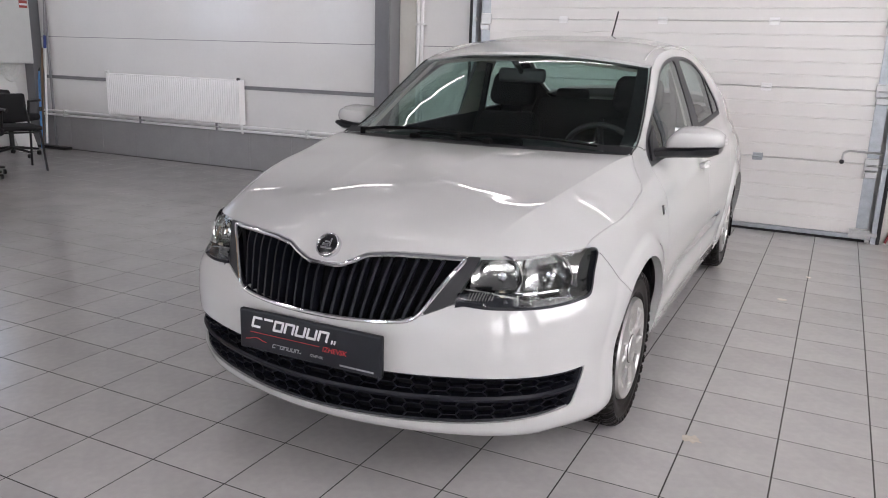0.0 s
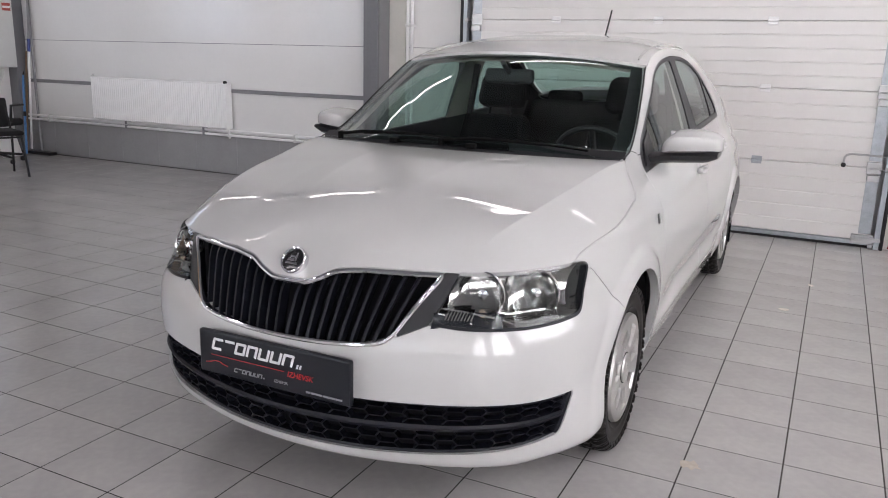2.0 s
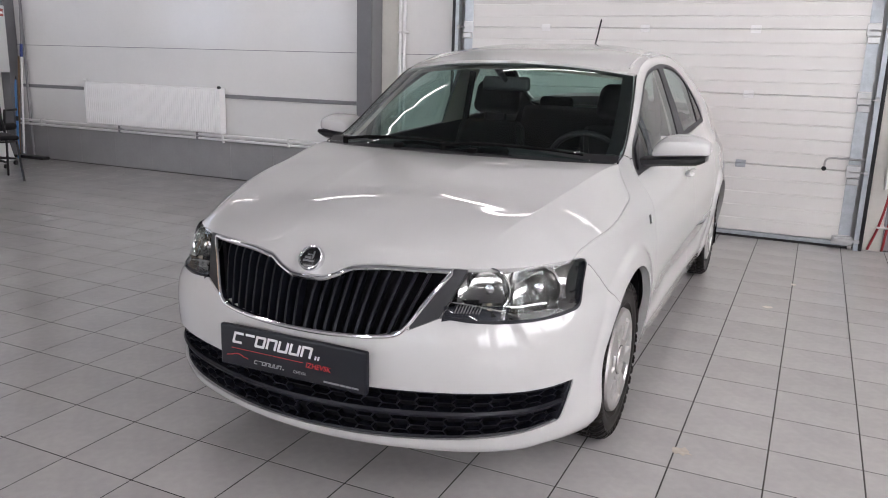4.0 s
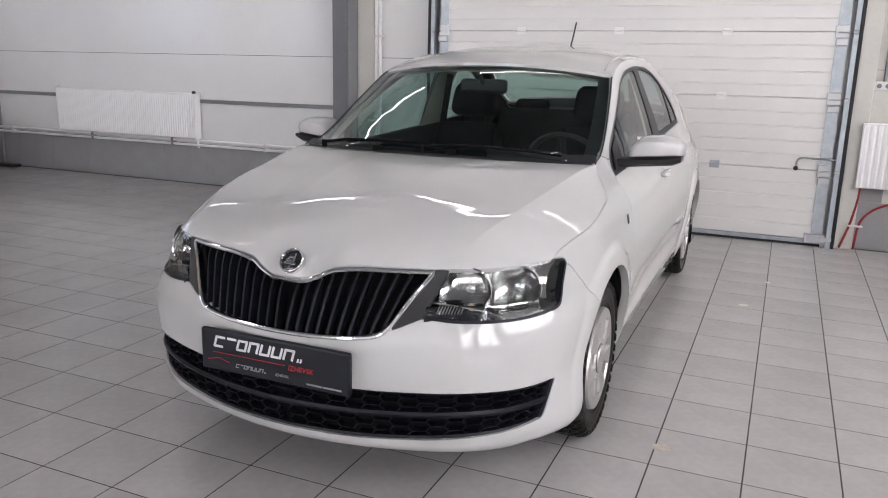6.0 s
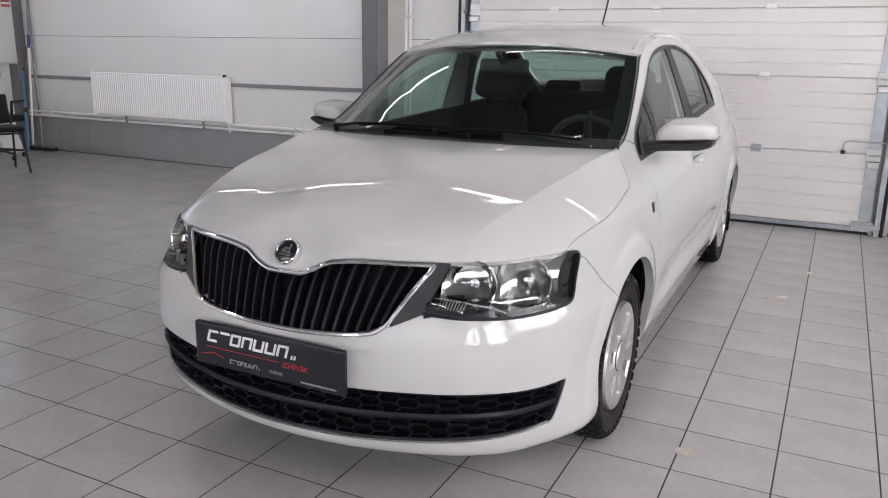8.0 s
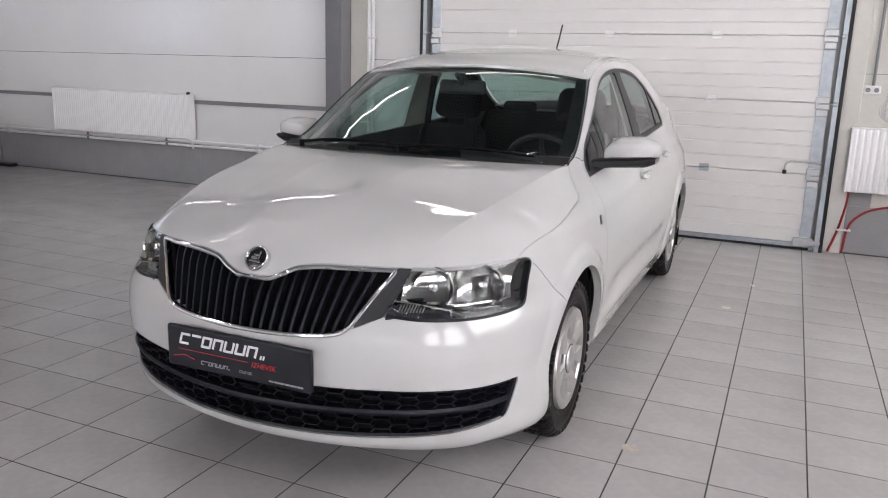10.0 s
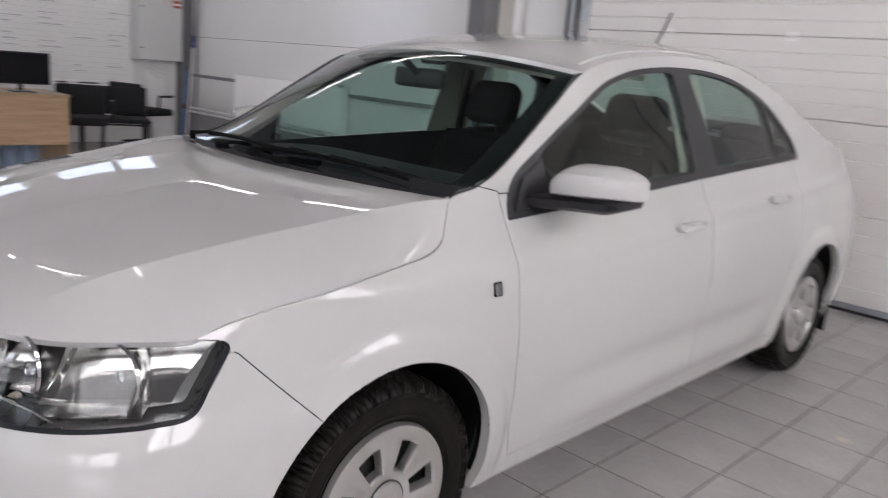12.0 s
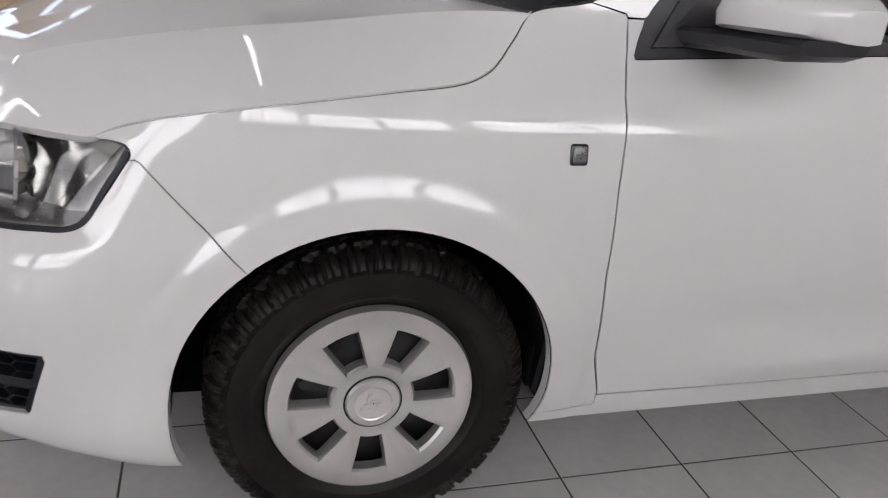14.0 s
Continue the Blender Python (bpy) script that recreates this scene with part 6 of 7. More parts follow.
hose(bm, ringp, 0.014, 8)
box(bm, -0.06, -0.05, -0.03, 0.06, 0.05, 0.015, 0.02, 3)
for a in (0.1, math.pi - 0.1, -math.pi / 2):
    rod(bm, (0.04 * math.cos(a), 0.04 * math.sin(a), -0.005), (0.18 * math.cos(a), 0.18 * math.sin(a), 0), 0.014, 8)
bmesh.ops.transform(bm, matrix=Matrix.Translation(at(0.36, 3.62, 0.86)) @ Matrix.Rotation(radians(-64), 4, "X"), verts=bm.verts)
part("steering_wheel", bm, CABIN, CAR, "dark steering wheel", smooth=40)


def seat(x, y, sign):
    bm = cube(x - 0.25, y - 0.48 - CY, 0.36, x + 0.25, y + 0.06 - CY, 0.54, 0.06, 3)
    s_ = part("front_seat", bm, FABRIC, CAR, "black fabric front seat", smooth=50)
    bm = bmesh.new()
    box(bm, -0.24, -0.07, 0.0, 0.24, 0.07, 0.62, 0.06, 4)
    for v in bm.verts:
        v.co.x *= 1 - 0.25 * smooth(v.co.z, 0.3, 0.62)
        v.co.y -= 0.035 * (1 if v.co.y < 0 else 0) * (abs(v.co.x) > 0.16)
    m = Matrix.Translation(at(x, y + 0.02, 0.42)) @ Matrix.Rotation(radians(-17), 4, "X")
    bmesh.ops.transform(bm, matrix=m, verts=bm.verts)
    part("seat_back", bm, FABRIC, s_, smooth=50)
    bm = bmesh.new()
    box(bm, -0.135, -0.055, 0.66, 0.135, 0.055, 0.85, 0.045, 4)
    for v in bm.verts:
        v.co.x *= 1 - 0.15 * smooth(v.co.z, 0.76, 0.86)
    for sx in (-0.06, 0.06):
        rod(bm, (sx, 0, 0.58), (sx, 0, 0.70), 0.007, 8)
    bmesh.ops.transform(bm, matrix=m, verts=bm.verts)
    part("head_rest", bm, FABRIC, s_, smooth=50)


seat(0.36, 4.02, 1), seat(-0.36, 4.02, -1)
bm = cube(-0.58, 4.55 - CY, 0.40, 0.58, 5.05 - CY, 0.56, 0.06, 3)
bench = part("rear_bench", bm, FABRIC, CAR, "black fabric rear bench", smooth=50)
bm = cube(-0.56, -0.07, 0, 0.56, 0.07, 0.60, 0.05, 3)
bmesh.ops.transform(bm, matrix=Matrix.Translation(at(0, 5.06, 0.50)) @ Matrix.Rotation(radians(-24), 4, "X"), verts=bm.verts)
part("bench_back", bm, FABRIC, bench, smooth=50)
for x in (-0.34, 0.34):
    part("head_rest", cube(x - 0.12, 5.28 - CY, 1.03, x + 0.12, 5.36 - CY, 1.12, 0.035, 3), FABRIC, bench, smooth=50)
part("parcel_shelf", cube(-0.58, 5.30 - CY, 0.99, 0.58, 5.85 - CY, 1.02, 0.01), CABIN, CAR)
p = top_point(np.float64(3.50), np.float64(0.0), -0.02)
bm = cube(-0.115, p[1] + 0.04 - CY, p[2] - 0.085, 0.115, p[1] + 0.075 - CY, p[2] - 0.02, 0.018, 3)
rod(bm, at(0, p[1] + 0.05, p[2] - 0.04), at(0, p[1] - 0.02, p[2] + 0.004), 0.012, 10)
part("rear_view_mirror", bm, CABIN, CAR, "dark interior mirror", smooth=40)

# ---- the office corner ----
OAK = mat("light_oak_board", (0.34, 0.225, 0.128), 0.45, 0, 0.12, 5, stretch=(1, 0.35, 6.0), bump=0.05, tint=(0.41, 0.28, 0.165), island=0.04)
OAK_UP = mat("light_oak_upright", (0.34, 0.225, 0.128), 0.45, 0, 0.12, 5, stretch=(6, 6, 0.35), bump=0.05, tint=(0.41, 0.28, 0.165), island=0.04)
CARD = mat("brown_cardboard", (0.22, 0.15, 0.075), 0.8, 0, 0.15, 9, bump=0.1)
BLACK_FAB = mat("black_upholstery", (0.008, 0.008, 0.009), 0.9, 0, 0.2, 60, bump=0.4)
BLACK_MET = mat("black_metal", (0.01, 0.01, 0.01), 0.4, 0.2, 0.2, 20)
SCREEN = mat("dark_screen", (0.004, 0.004, 0.006), 0.2, 0, 0.1, 10, spec=0.25)
BOARD = mat("white_board", (0.76, 0.76, 0.75), 0.18, 0, 0.02, 6)
INK = mat("marker_ink", (0.42, 0.41, 0.43), 0.6, 0, 0.2, 40)
INK_RED = mat("red_marker_ink", (0.52, 0.36, 0.34), 0.6, 0, 0.2, 40)
GREEN = mat("green_plastic", (0.015, 0.17, 0.03), 0.4, 0, 0.1, 20)
BLUE = mat("blue_plastic", (0.012, 0.03, 0.19), 0.35, 0, 0.1, 20)
LIGHT_BLUE = mat("light_blue_pole", (0.07, 0.22, 0.5), 0.35, 0, 0.1, 20)
YELLOW = mat("yellow_plastic", (0.5, 0.36, 0.01), 0.4, 0, 0.1, 20)
RED = mat("red_plastic", (0.38, 0.015, 0.02), 0.4, 0, 0.1, 20)
GREY_PL = mat("grey_plastic", (0.22, 0.22, 0.23), 0.5, 0, 0.1, 20)
CLEAR_PET = glass("clear_bottle", (0.85, 0.9, 0.93), 1.3)
GREEN_NET = mat("green_net", (0.05, 0.32, 0.04), 0.5, 0, 0.15, 30)


def desk(name, x_f, y0, y1, split, leg_first, label):
    """A desk seen from its front board: full side panel, top, hanging modesty board."""
    d = thing(name, label, "desk", (x_f, (y0 + y1) / 2, 0), group="oak desks")
    c = (y0 + y1) / 2
    a, b, s = y0 - c, y1 - c, split - c
    part("desk_top", cube(-0.72, a - 0.005, 0.712, 0.012, b + 0.005, 0.738, 0.003), OAK, d)
    lo, hi = (a, s) if leg_first else (s, b)
    part("front_panel", cube(-0.018, a, 0.0, 0.0, s, 0.71, 0.002), OAK_UP, d)
    part("modesty_board", cube(-0.030, s + 0.002, 0.27, -0.012, b - 0.002, 0.71, 0.002), OAK, d)
    part("side_panel", cube(-0.70, b - 0.02, 0.0, -0.03, b, 0.71, 0.002), OAK_UP, d)
    part("side_panel", cube(-0.70, a, 0.0, -0.02, a + 0.018, 0.71, 0.002), OAK_UP, d)
    return d


desk("office_desk", -7.0, 2.15, 3.305, 2.545, True, "light oak desk with a full front panel")
desk("office_desk", -7.02, 3.315, 4.45, 3.70, True, "light oak desk carrying a dark monitor")
cab = thing("counter_cabinet", "light oak counter cabinet with open back shelf", "cabinet", (-7.0, 1.29, 0))
part("side_panel", cube(-0.55, -0.19, 0, 0.0, 0.19, 0.685, 0.003), OAK_UP, cab)
part("worktop", cube(-0.62, -0.24, 0.687, 0.02, 0.34, 0.713, 0.003), OAK, cab)
part("shelf", cube(-0.55, 0.192, 0.36, -0.10, 0.32, 0.38, 0.002), OAK, cab)
part("back_panel", cube(-0.57, 0.192, 0.0, -0.552, 0.33, 0.685, 0.002), OAK_UP, cab)
ward = thing("wardrobe", "tall light oak wardrobe", "wardrobe", (-6.95, 0.55, 0))
part("front_board", cube(-0.02, -0.55, 0.0, 0.0, 0.43, 2.2, 0.003), OAK_UP, ward)
part("side_board", cube(-0.62, 0.41, 0.0, -0.021, 0.43, 2.2, 0.003), OAK_UP, ward)
part("top_board", cube(-0.62, -0.55, 2.201, 0.0, 0.43, 2.225, 0.003), OAK, ward)
part("back_board", cube(-0.62, -0.55, 0.0, -0.60, 0.408, 2.2), OAK_UP, ward)

bx = thing("open_carton", "dark open box with red and white papers", "box", (-7.2, 1.24, 0.7135))
part("tray", cube(-0.16, -0.16, 0, 0.16, 0.16, 0.07, 0.005), mat("maroon_card", (0.09, 0.04, 0.035), 0.7, 0, 0.2, 20), bx)
part("red_folder", cube(-0.12, -0.13, 0.071, 0.10, 0.06, 0.115, 0.01), RED, bx)
part("paper", cube(-0.1, -0.02, 0.116, 0.12, 0.10, 0.128, 0.004), WHITE_PLASTIC, bx)


def monitor(x, y, z, w, h, turn, back_white, label):
    m = thing("monitor", label, "monitor", (x, y, z), turn)
    skin = WHITE_PLASTIC if back_white else BLACK_MET
    part("screen_case", cube(-0.022, -w / 2, 0.07, 0.022, w / 2, 0.07 + h, 0.008, 2), skin, m)
    part("screen", cube(0.0225, -w / 2 + 0.012, 0.085, 0.025, w / 2 - 0.012, 0.058 + h), SCREEN, m)
    part("stand_neck", cube(-0.055, -0.022, 0.008, -0.022, 0.022, 0.30, 0.008, 2), skin, m)
    part("stand_foot", cube(-0.11, -0.10, 0, 0.09, 0.10, 0.010, 0.004), skin, m)
    return m


monitor(-7.22, 4.10, 0.7385, 0.50, 0.29, 4, False, "black monitor with a dark screen on the oak desk")
m2 = monitor(-7.32, 3.00, 0.7385, 0.53, 0.30, 178, True, "white monitor seen from behind on the oak desk")
for y in (-0.13, 0.13):
    part("vent_mark", cube(-0.0235, y - 0.025, 0.21, -0.0222, y + 0.025, 0.222), GREY_PL, m2)
tagged(part("brown_board", cube(-7.42, 2.21, 0.7385, -7.40, 2.71, 1.035, 0.003), CARD), "brown cardboard sheet standing on the desk", "board")
b = thing("water_bottle", "clear plastic water bottle with white label", "bottle", (-7.18, 2.38, 0.7385))
part("body", lathe(bmesh.new(), [(0.001, 0), (0.030, 0.002), (0.032, 0.02), (0.032, 0.13), (0.026, 0.16), (0.012, 0.19), (0.012, 0.205), (0.001, 0.205)], 20, "z"), CLEAR_PET, b, smooth=40)
part("bottle_label", lathe(bmesh.new(), [(0.0328, 0.07), (0.0328, 0.13)], 20, "z"), WHITE_PLASTIC, b, smooth=40)
part("bottle_cap", rod(bmesh.new(), (0, 0, 0.205), (0, 0, 0.222), 0.014, 14), RED, b, smooth=40)
b = thing("green_tray", "green box with white rags inside", "box", (-7.12, 3.53, 0.7385), 8)
part("tray", cube(-0.09, -0.14, 0, 0.09, 0.14, 0.065, 0.006), GREEN, b)
part("mark", cube(0.0905, -0.04, 0.022, 0.0915, 0.04, 0.042), WHITE_PLASTIC, b)
part("rags", cube(-0.07, -0.11, 0.05, 0.07, 0.11, 0.085, 0.02, 3), WHITE_PLASTIC, b, smooth=40)
b = thing("spray_bottle", "blue trigger spray bottle", "bottle", (-7.28, 3.62, 0.7385))
part("body", lathe(bmesh.new(), [(0.001, 0), (0.075, 0.003), (0.078, 0.03), (0.068, 0.13), (0.03, 0.19), (0.015, 0.205), (0.015, 0.23)], 20, "z"), BLUE, b, smooth=40)
part("trigger_head", cube(-0.02, -0.045, 0.225, 0.02, 0.03, 0.262, 0.01, 2), BLACK_MET, b)
part("trigger", hose(bmesh.new(), [(0, -0.03, 0.235), (0, -0.045, 0.205), (0, -0.035, 0.18)], 0.006, 6), BLACK_MET, b)
b = thing("white_cup", "white plastic tub on the desk", "tub", (-7.10, 3.80, 0.7385))
part("tub_body", lathe(bmesh.new(), [(0.001, 0), (0.055, 0), (0.062, 0.08), (0.058, 0.082), (0.052, 0.01), (0.001, 0.01)], 24, "z"), WHITE_PLASTIC, b, smooth=40)
tagged(part("paper_sheets", cube(-7.3, 2.82, 0.7385, -7.08, 3.12, 0.75, 0.003), WHITE_PLASTIC), "white paper sheets under the monitor", "paper")
tagged(part("desk_clutter", cube(-7.45, 2.80, 0.7385, -7.36, 3.22, 0.80, 0.02, 2), BLACK_MET), "dark keyboard and cables under the monitor", "keyboard")
tagged(part("small_cup", lathe(bmesh.new(), [(0.001, 0), (0.022, 0), (0.026, 0.035), (0.022, 0.036), (0.001, 0.02)], 16, "z", (-7.12, 2.66, 0.7385)), WHITE_PLASTIC), "small white cup on the desk", "cup")


# chairs
def office_chair(x, y, turn, label, back=0.58):
    c = thing("office_chair", label, "chair", (x, y, 0), turn, group="black office chairs")
    part("seat", cube(-0.24, -0.24, 0.42, 0.24, 0.24, 0.50, 0.035, 3), BLACK_FAB, c, smooth=50)
    bm = cube(-0.24, -0.035, 0, 0.24, 0.035, 0.40, 0.03, 3)
    bmesh.ops.transform(bm, matrix=Matrix.Translation((0, 0.25, back)) @ Matrix.Rotation(radians(-8), 4, "X"), verts=bm.verts)
    part("backrest", bm, BLACK_FAB, c, smooth=50)
    part("back_bar", hose(bmesh.new(), [(0, 0.12, 0.44), (0, 0.27, 0.46), (0, 0.28, 0.65)], 0.018, 8), BLACK_MET, c)
    part("gas_column", rod(bmesh.new(), (0, 0, 0.09), (0, 0, 0.43), 0.026, 14), BLACK_MET, c, smooth=40)
    for k in range(5):
        a = 2 * math.pi * k / 5 + 0.3
        e = Vector((0.29 * math.cos(a), 0.29 * math.sin(a), 0.075))
        part("base_arm", rod(bmesh.new(), (0, 0, 0.11), e, 0.020, 8, 0.013), BLACK_MET, c, smooth=40)
        part("castor", rod(bmesh.new(), e + Vector((-0.012, 0, -0.047)), e + Vector((0.012, 0, -0.047)), 0.028, 12), BLACK_MET, c, smooth=40)
    for sx in (-1, 1):
        part("armrest", hose(bmesh.new(), [(sx * 0.22, 0.08, 0.45), (sx * 0.29, 0.08, 0.48), (sx * 0.29, 0.05, 0.66), (sx * 0.29, -0.16, 0.66)], 0.016, 8), BLACK_MET, c, smooth=40)
    return c


def visitor_chair(x, y, turn):
    c = thing("visitor_chair", "black padded visitor chair with metal frame", "chair", (x, y, 0), turn, group="visitor chairs")
    part("seat", cube(-0.24, -0.22, 0.43, 0.24, 0.22, 0.48, 0.025, 3), BLACK_FAB, c, smooth=50)
    bm = cube(-0.23, -0.022, 0, 0.23, 0.022, 0.30, 0.02, 3)
    bmesh.ops.transform(bm, matrix=Matrix.Translation((0, 0.24, 0.49)) @ Matrix.Rotation(radians(-12), 4, "X"), verts=bm.verts)
    part("backrest", bm, BLACK_FAB, c, smooth=50)
    for sx in (-1, 1):
        part("frame_leg", hose(bmesh.new(), [(sx * 0.24, -0.24, 0.012), (sx * 0.22, -0.18, 0.42), (sx * 0.22, 0.18, 0.42)], 0.012, 8), BLACK_MET, c, smooth=40)
        part("frame_leg", hose(bmesh.new(), [(sx * 0.24, 0.28, 0.012), (sx * 0.22, 0.16, 0.40), (sx * 0.22, 0.22, 0.55), (sx * 0.20, 0.29, 0.74)], 0.012, 8), BLACK_MET, c, smooth=40)
    part("cross_bar", rod(bmesh.new(), (-0.22, -0.18, 0.415), (0.22, -0.18, 0.415), 0.010, 8), BLACK_MET, c)
    return c


office_chair(-7.5, 4.74, 70, "black swivel office chair behind the oak desk", 0.40)
office_chair(-8.05, 3.02, 90, "black swivel office chair behind the monitor")
office_chair(-8.62, 5.92, 200, "black swivel office chair near the wall", 0.40)
visitor_chair(-7.61, 5.24, 70)
visitor_chair(-8.05, 2.0, 205)
visitor_chair(-8.3, 1.68, 250)
bk = thing("bucket", "grey plastic bucket under the chairs", "bucket", (-8.65, 1.75, 0))
part("pail", lathe(bmesh.new(), [(0.001, 0), (0.12, 0), (0.15, 0.34), (0.155, 0.345), (0.145, 0.34), (0.115, 0.01), (0.001, 0.01)], 24, "z"), GREY_PL, bk, smooth=40)
part("bail", hose(bmesh.new(), [(0, 0.15 * math.cos(a), 0.32 - 0.10 * math.sin(a) * -0.2) for a in np.linspace(0, math.pi, 10)], 0.004, 6), BLACK_MET, bk)

# white rack under the window, with boxes and tools
rack = thing("storage_rack", "white metal storage rack with tools and boxes", "rack", (-8.95, 3.05, 0))
for y in (-1.0, -0.27, 0.43):
    for x in (0.0, -0.35):
        part("post", cube(x - 0.018, y - 0.018, 0, x + 0.018, y + 0.018, 1.345 if y > -0.9 else 1.375, 0.003), WHITE_METAL, rack)
for z, y0, y1 in ((1.345, -1.02, 0.45), (0.93, -1.0, 0.43), (0.48, -1.0, 0.43), (0.12, -1.0, 0.43)):
    part("rack_shelf", cube(-0.37, y0 + 0.02, z - 0.045, -0.02, y1 - 0.02, z, 0.003), WHITE_METAL, rack)
part("side_cabinet_top", cube(-0.37, 0.452, 1.26, 0.0, 1.05, 1.315, 0.004), WHITE_METAL, rack)
part("side_cabinet_door", cube(-0.36, 0.455, 0.02, -0.012, 1.045, 1.258, 0.004), mat("pale_grey_board", (0.42, 0.45, 0.49), 0.4, 0, 0.04, 6), rack)
random.seed(4)
y = 2.12
cols_ = [YELLOW, YELLOW, RED, GREY_PL, STEEL, GREY_PL, WHITE_PLASTIC, BLACK_MET, RED, STEEL, GREY_PL, WHITE_PLASTIC, BLACK_MET, GREY_PL, STEEL]
for i in range(15):
    r = random.uniform(0.018, 0.03)
    hgt = random.uniform(0.10, 0.20)
    y += r * 2 + 0.004
    bt = thing("can", "small bottle or spray can on the rack shelf", "can", (-8.99 + random.uniform(-0.04, 0.03), y, 0.93), group="cans on the rack")
    part("body", lathe(bmesh.new(), [(0.001, 0), (r, 0), (r, hgt * 0.8), (r * 0.5, hgt * 0.9), (r * 0.45, hgt), (0.001, hgt)], 14, "z"), cols_[i], bt, smooth=40)
    part("cap", rod(bmesh.new(), (0, 0, hgt), (0, 0, hgt + 0.02), r * 0.5, 10), cols_[(i * 7 + 3) % 15], bt)
for (y0, y1, z0, z1, mt, lb) in ((2.34, 2.90, 1.345, 1.60, CARD, "brown carton with a dark green round print"), (2.95, 3.25, 1.345, 1.53, CARD, "plain brown cardboard carton on the rack")):
    t = thing("carton", lb, "carton", (-9.12, (y0 + y1) / 2, z0), group="cartons on the rack")
    part("box_body", cube(-0.14, -(y1 - y0) / 2, 0, 0.14, (y1 - y0) / 2, z1 - z0, 0.004), mt, t)
    if y0 < 2.5:
        bm = lathe(bmesh.new(), [(0.20, 0.0), (0.001, 0.0005)], 30, "z")
        for v in bm.verts:
            v.co.y = max(-0.10, min(0.10, v.co.y * 0.6))
        part("print_patch", bm, mat("dark_green_print", (0.03, 0.045, 0.025), 0.7, 0, 0.1, 20), t).matrix_local = pose(0.1415, 0, 0.155, 90, 0, 90)
    part("tape", cube(-0.142, -0.03, 0.05, 0.1412, 0.03, z1 - z0 + 0.0012), mat("tape", (0.3, 0.22, 0.12), 0.4), t)
tagged(part("upright_block", cube(-9.12, 3.31, 1.345, -9.02, 3.38, 1.53, 0.004), CREAM_WALL), "pale wooden block standing on the rack", "block")
tagged(part("small_carton", cube(-9.12, 3.50, 1.3155, -8.98, 3.66, 1.40, 0.004), mat("pink_card", (0.35, 0.28, 0.26), 0.7)), "small pale carton on the cabinet", "carton")
gr = thing("green_dustpan", "green plastic dustpan on the cabinet", "dustpan", (-9.05, 4.0, 1.3155))
part("pan", cube(-0.10, -0.09, 0, 0.10, 0.09, 0.085, 0.02, 2), GREEN, gr, smooth=40)
part("handle", hose(bmesh.new(), [(0, -0.08, 0.07), (0, -0.2, 0.10), (0, -0.30, 0.13)], 0.009, 8), BLACK_MET, gr)
# Dark dome behind the white monitor; what it belongs to is unknown.
t = thing("felt_cap", "small dark domed thing on the rack shelf", "cap", (-8.98, 3.12, 0.93))
part("dome", lathe(bmesh.new(), [(0.09, 0), (0.088, 0.12), (0.07, 0.19), (0.035, 0.225), (0.001, 0.235)], 24, "z"), mat("dark_brown_matt", (0.03, 0.022, 0.018), 0.9), t, smooth=True)

# hoses and nets hung on the wall by the rack
hk = thing("red_cable_bundle", "red cables hung in loops on a hook", "cables", (-9.30, 1.93, 1.22))
for k in range(5):
    bm = hose(bmesh.new(), curve_pts([(0, -0.02 + 0.012 * k, 0), (0.02 + 0.01 * k, -0.07 + 0.02 * k, -0.25), (0.03, 0.0 + 0.012 * k, -0.48 - 0.02 * (k % 3)), (0.03, 0.05 + 0.01 * k, -0.3), (0, 0.02 + 0.005 * k, 0)], 24), 0.011, 6)
    part("cable_loop", bm, RED, hk, smooth=True)
part("hook", rod(bmesh.new(), (-0.05, 0, 0.0), (0.04, 0, 0.01), 0.008, 8), STEEL, hk)
nt_ = thing("green_hose_coil", "green hose coil hung on the wall", "hose", (-9.28, 1.78, 0.78))
for k in range(4):
    part("coil", hose(bmesh.new(), [(0.01 + 0.014 * k, (0.10 + 0.006 * k) * math.cos(a), (0.15 + 0.004 * k) * math.sin(a)) for a in np.linspace(0, 2 * math.pi, 28)], 0.012, 6), GREEN_NET, nt_, smooth=True)
yt = thing("yellow_cloth", "yellow cloth draped over the radiator", "cloth", (-9.20, 1.62, 0.94))
bm = bmesh.new()
rw = [[bm.verts.new((0.03 + 0.012 * math.sin(6 * u + 9 * w), -0.15 + 0.3 * u, 0.01 - 0.16 * w * (0.5 + 0.5 * math.sin(3 * u)))) for u in np.linspace(0, 1, 14)] for w in np.linspace(0, 1, 8)]
for p_, q_ in zip(rw, rw[1:]):
    for k in range(13):
        bm.faces.new((p_[k], p_[k + 1], q_[k + 1], q_[k]))
clothy = part("sheet", bm, YELLOW, yt, smooth=True)
clothy.modifiers.new("thick", "SOLIDIFY").thickness = 0.004
wr = radiator(-0.6, 0.6, 0.0, 0.62, 0, 0.11, 36, "white panel radiator on the west wall")
wr.matrix_world = pose(XW, 1.30, 0.30, 0, 0, 90)

# white board, cabinet, papers on the west wall
wb = thing("whiteboard", "large white board with ruled rows of writing", "whiteboard", (XW, 5.11, 1.42))
part("board", cube(0, -0.985, -0.655, 0.018, 0.985, 0.655, 0.002), BOARD, wb)
for a in ((-0.985, -0.675, 0.985, -0.655), (-0.985, 0.655, 0.985, 0.675)):
    part("edge_strip", cube(0, a[0], a[1], 0.024, a[2], a[3], 0.002), WHITE_METAL, wb)
for a in (-0.995, 0.985):
    part("edge_strip", cube(0, a, -0.675, 0.024, a + 0.010, 0.675, 0.002), WHITE_METAL, wb)
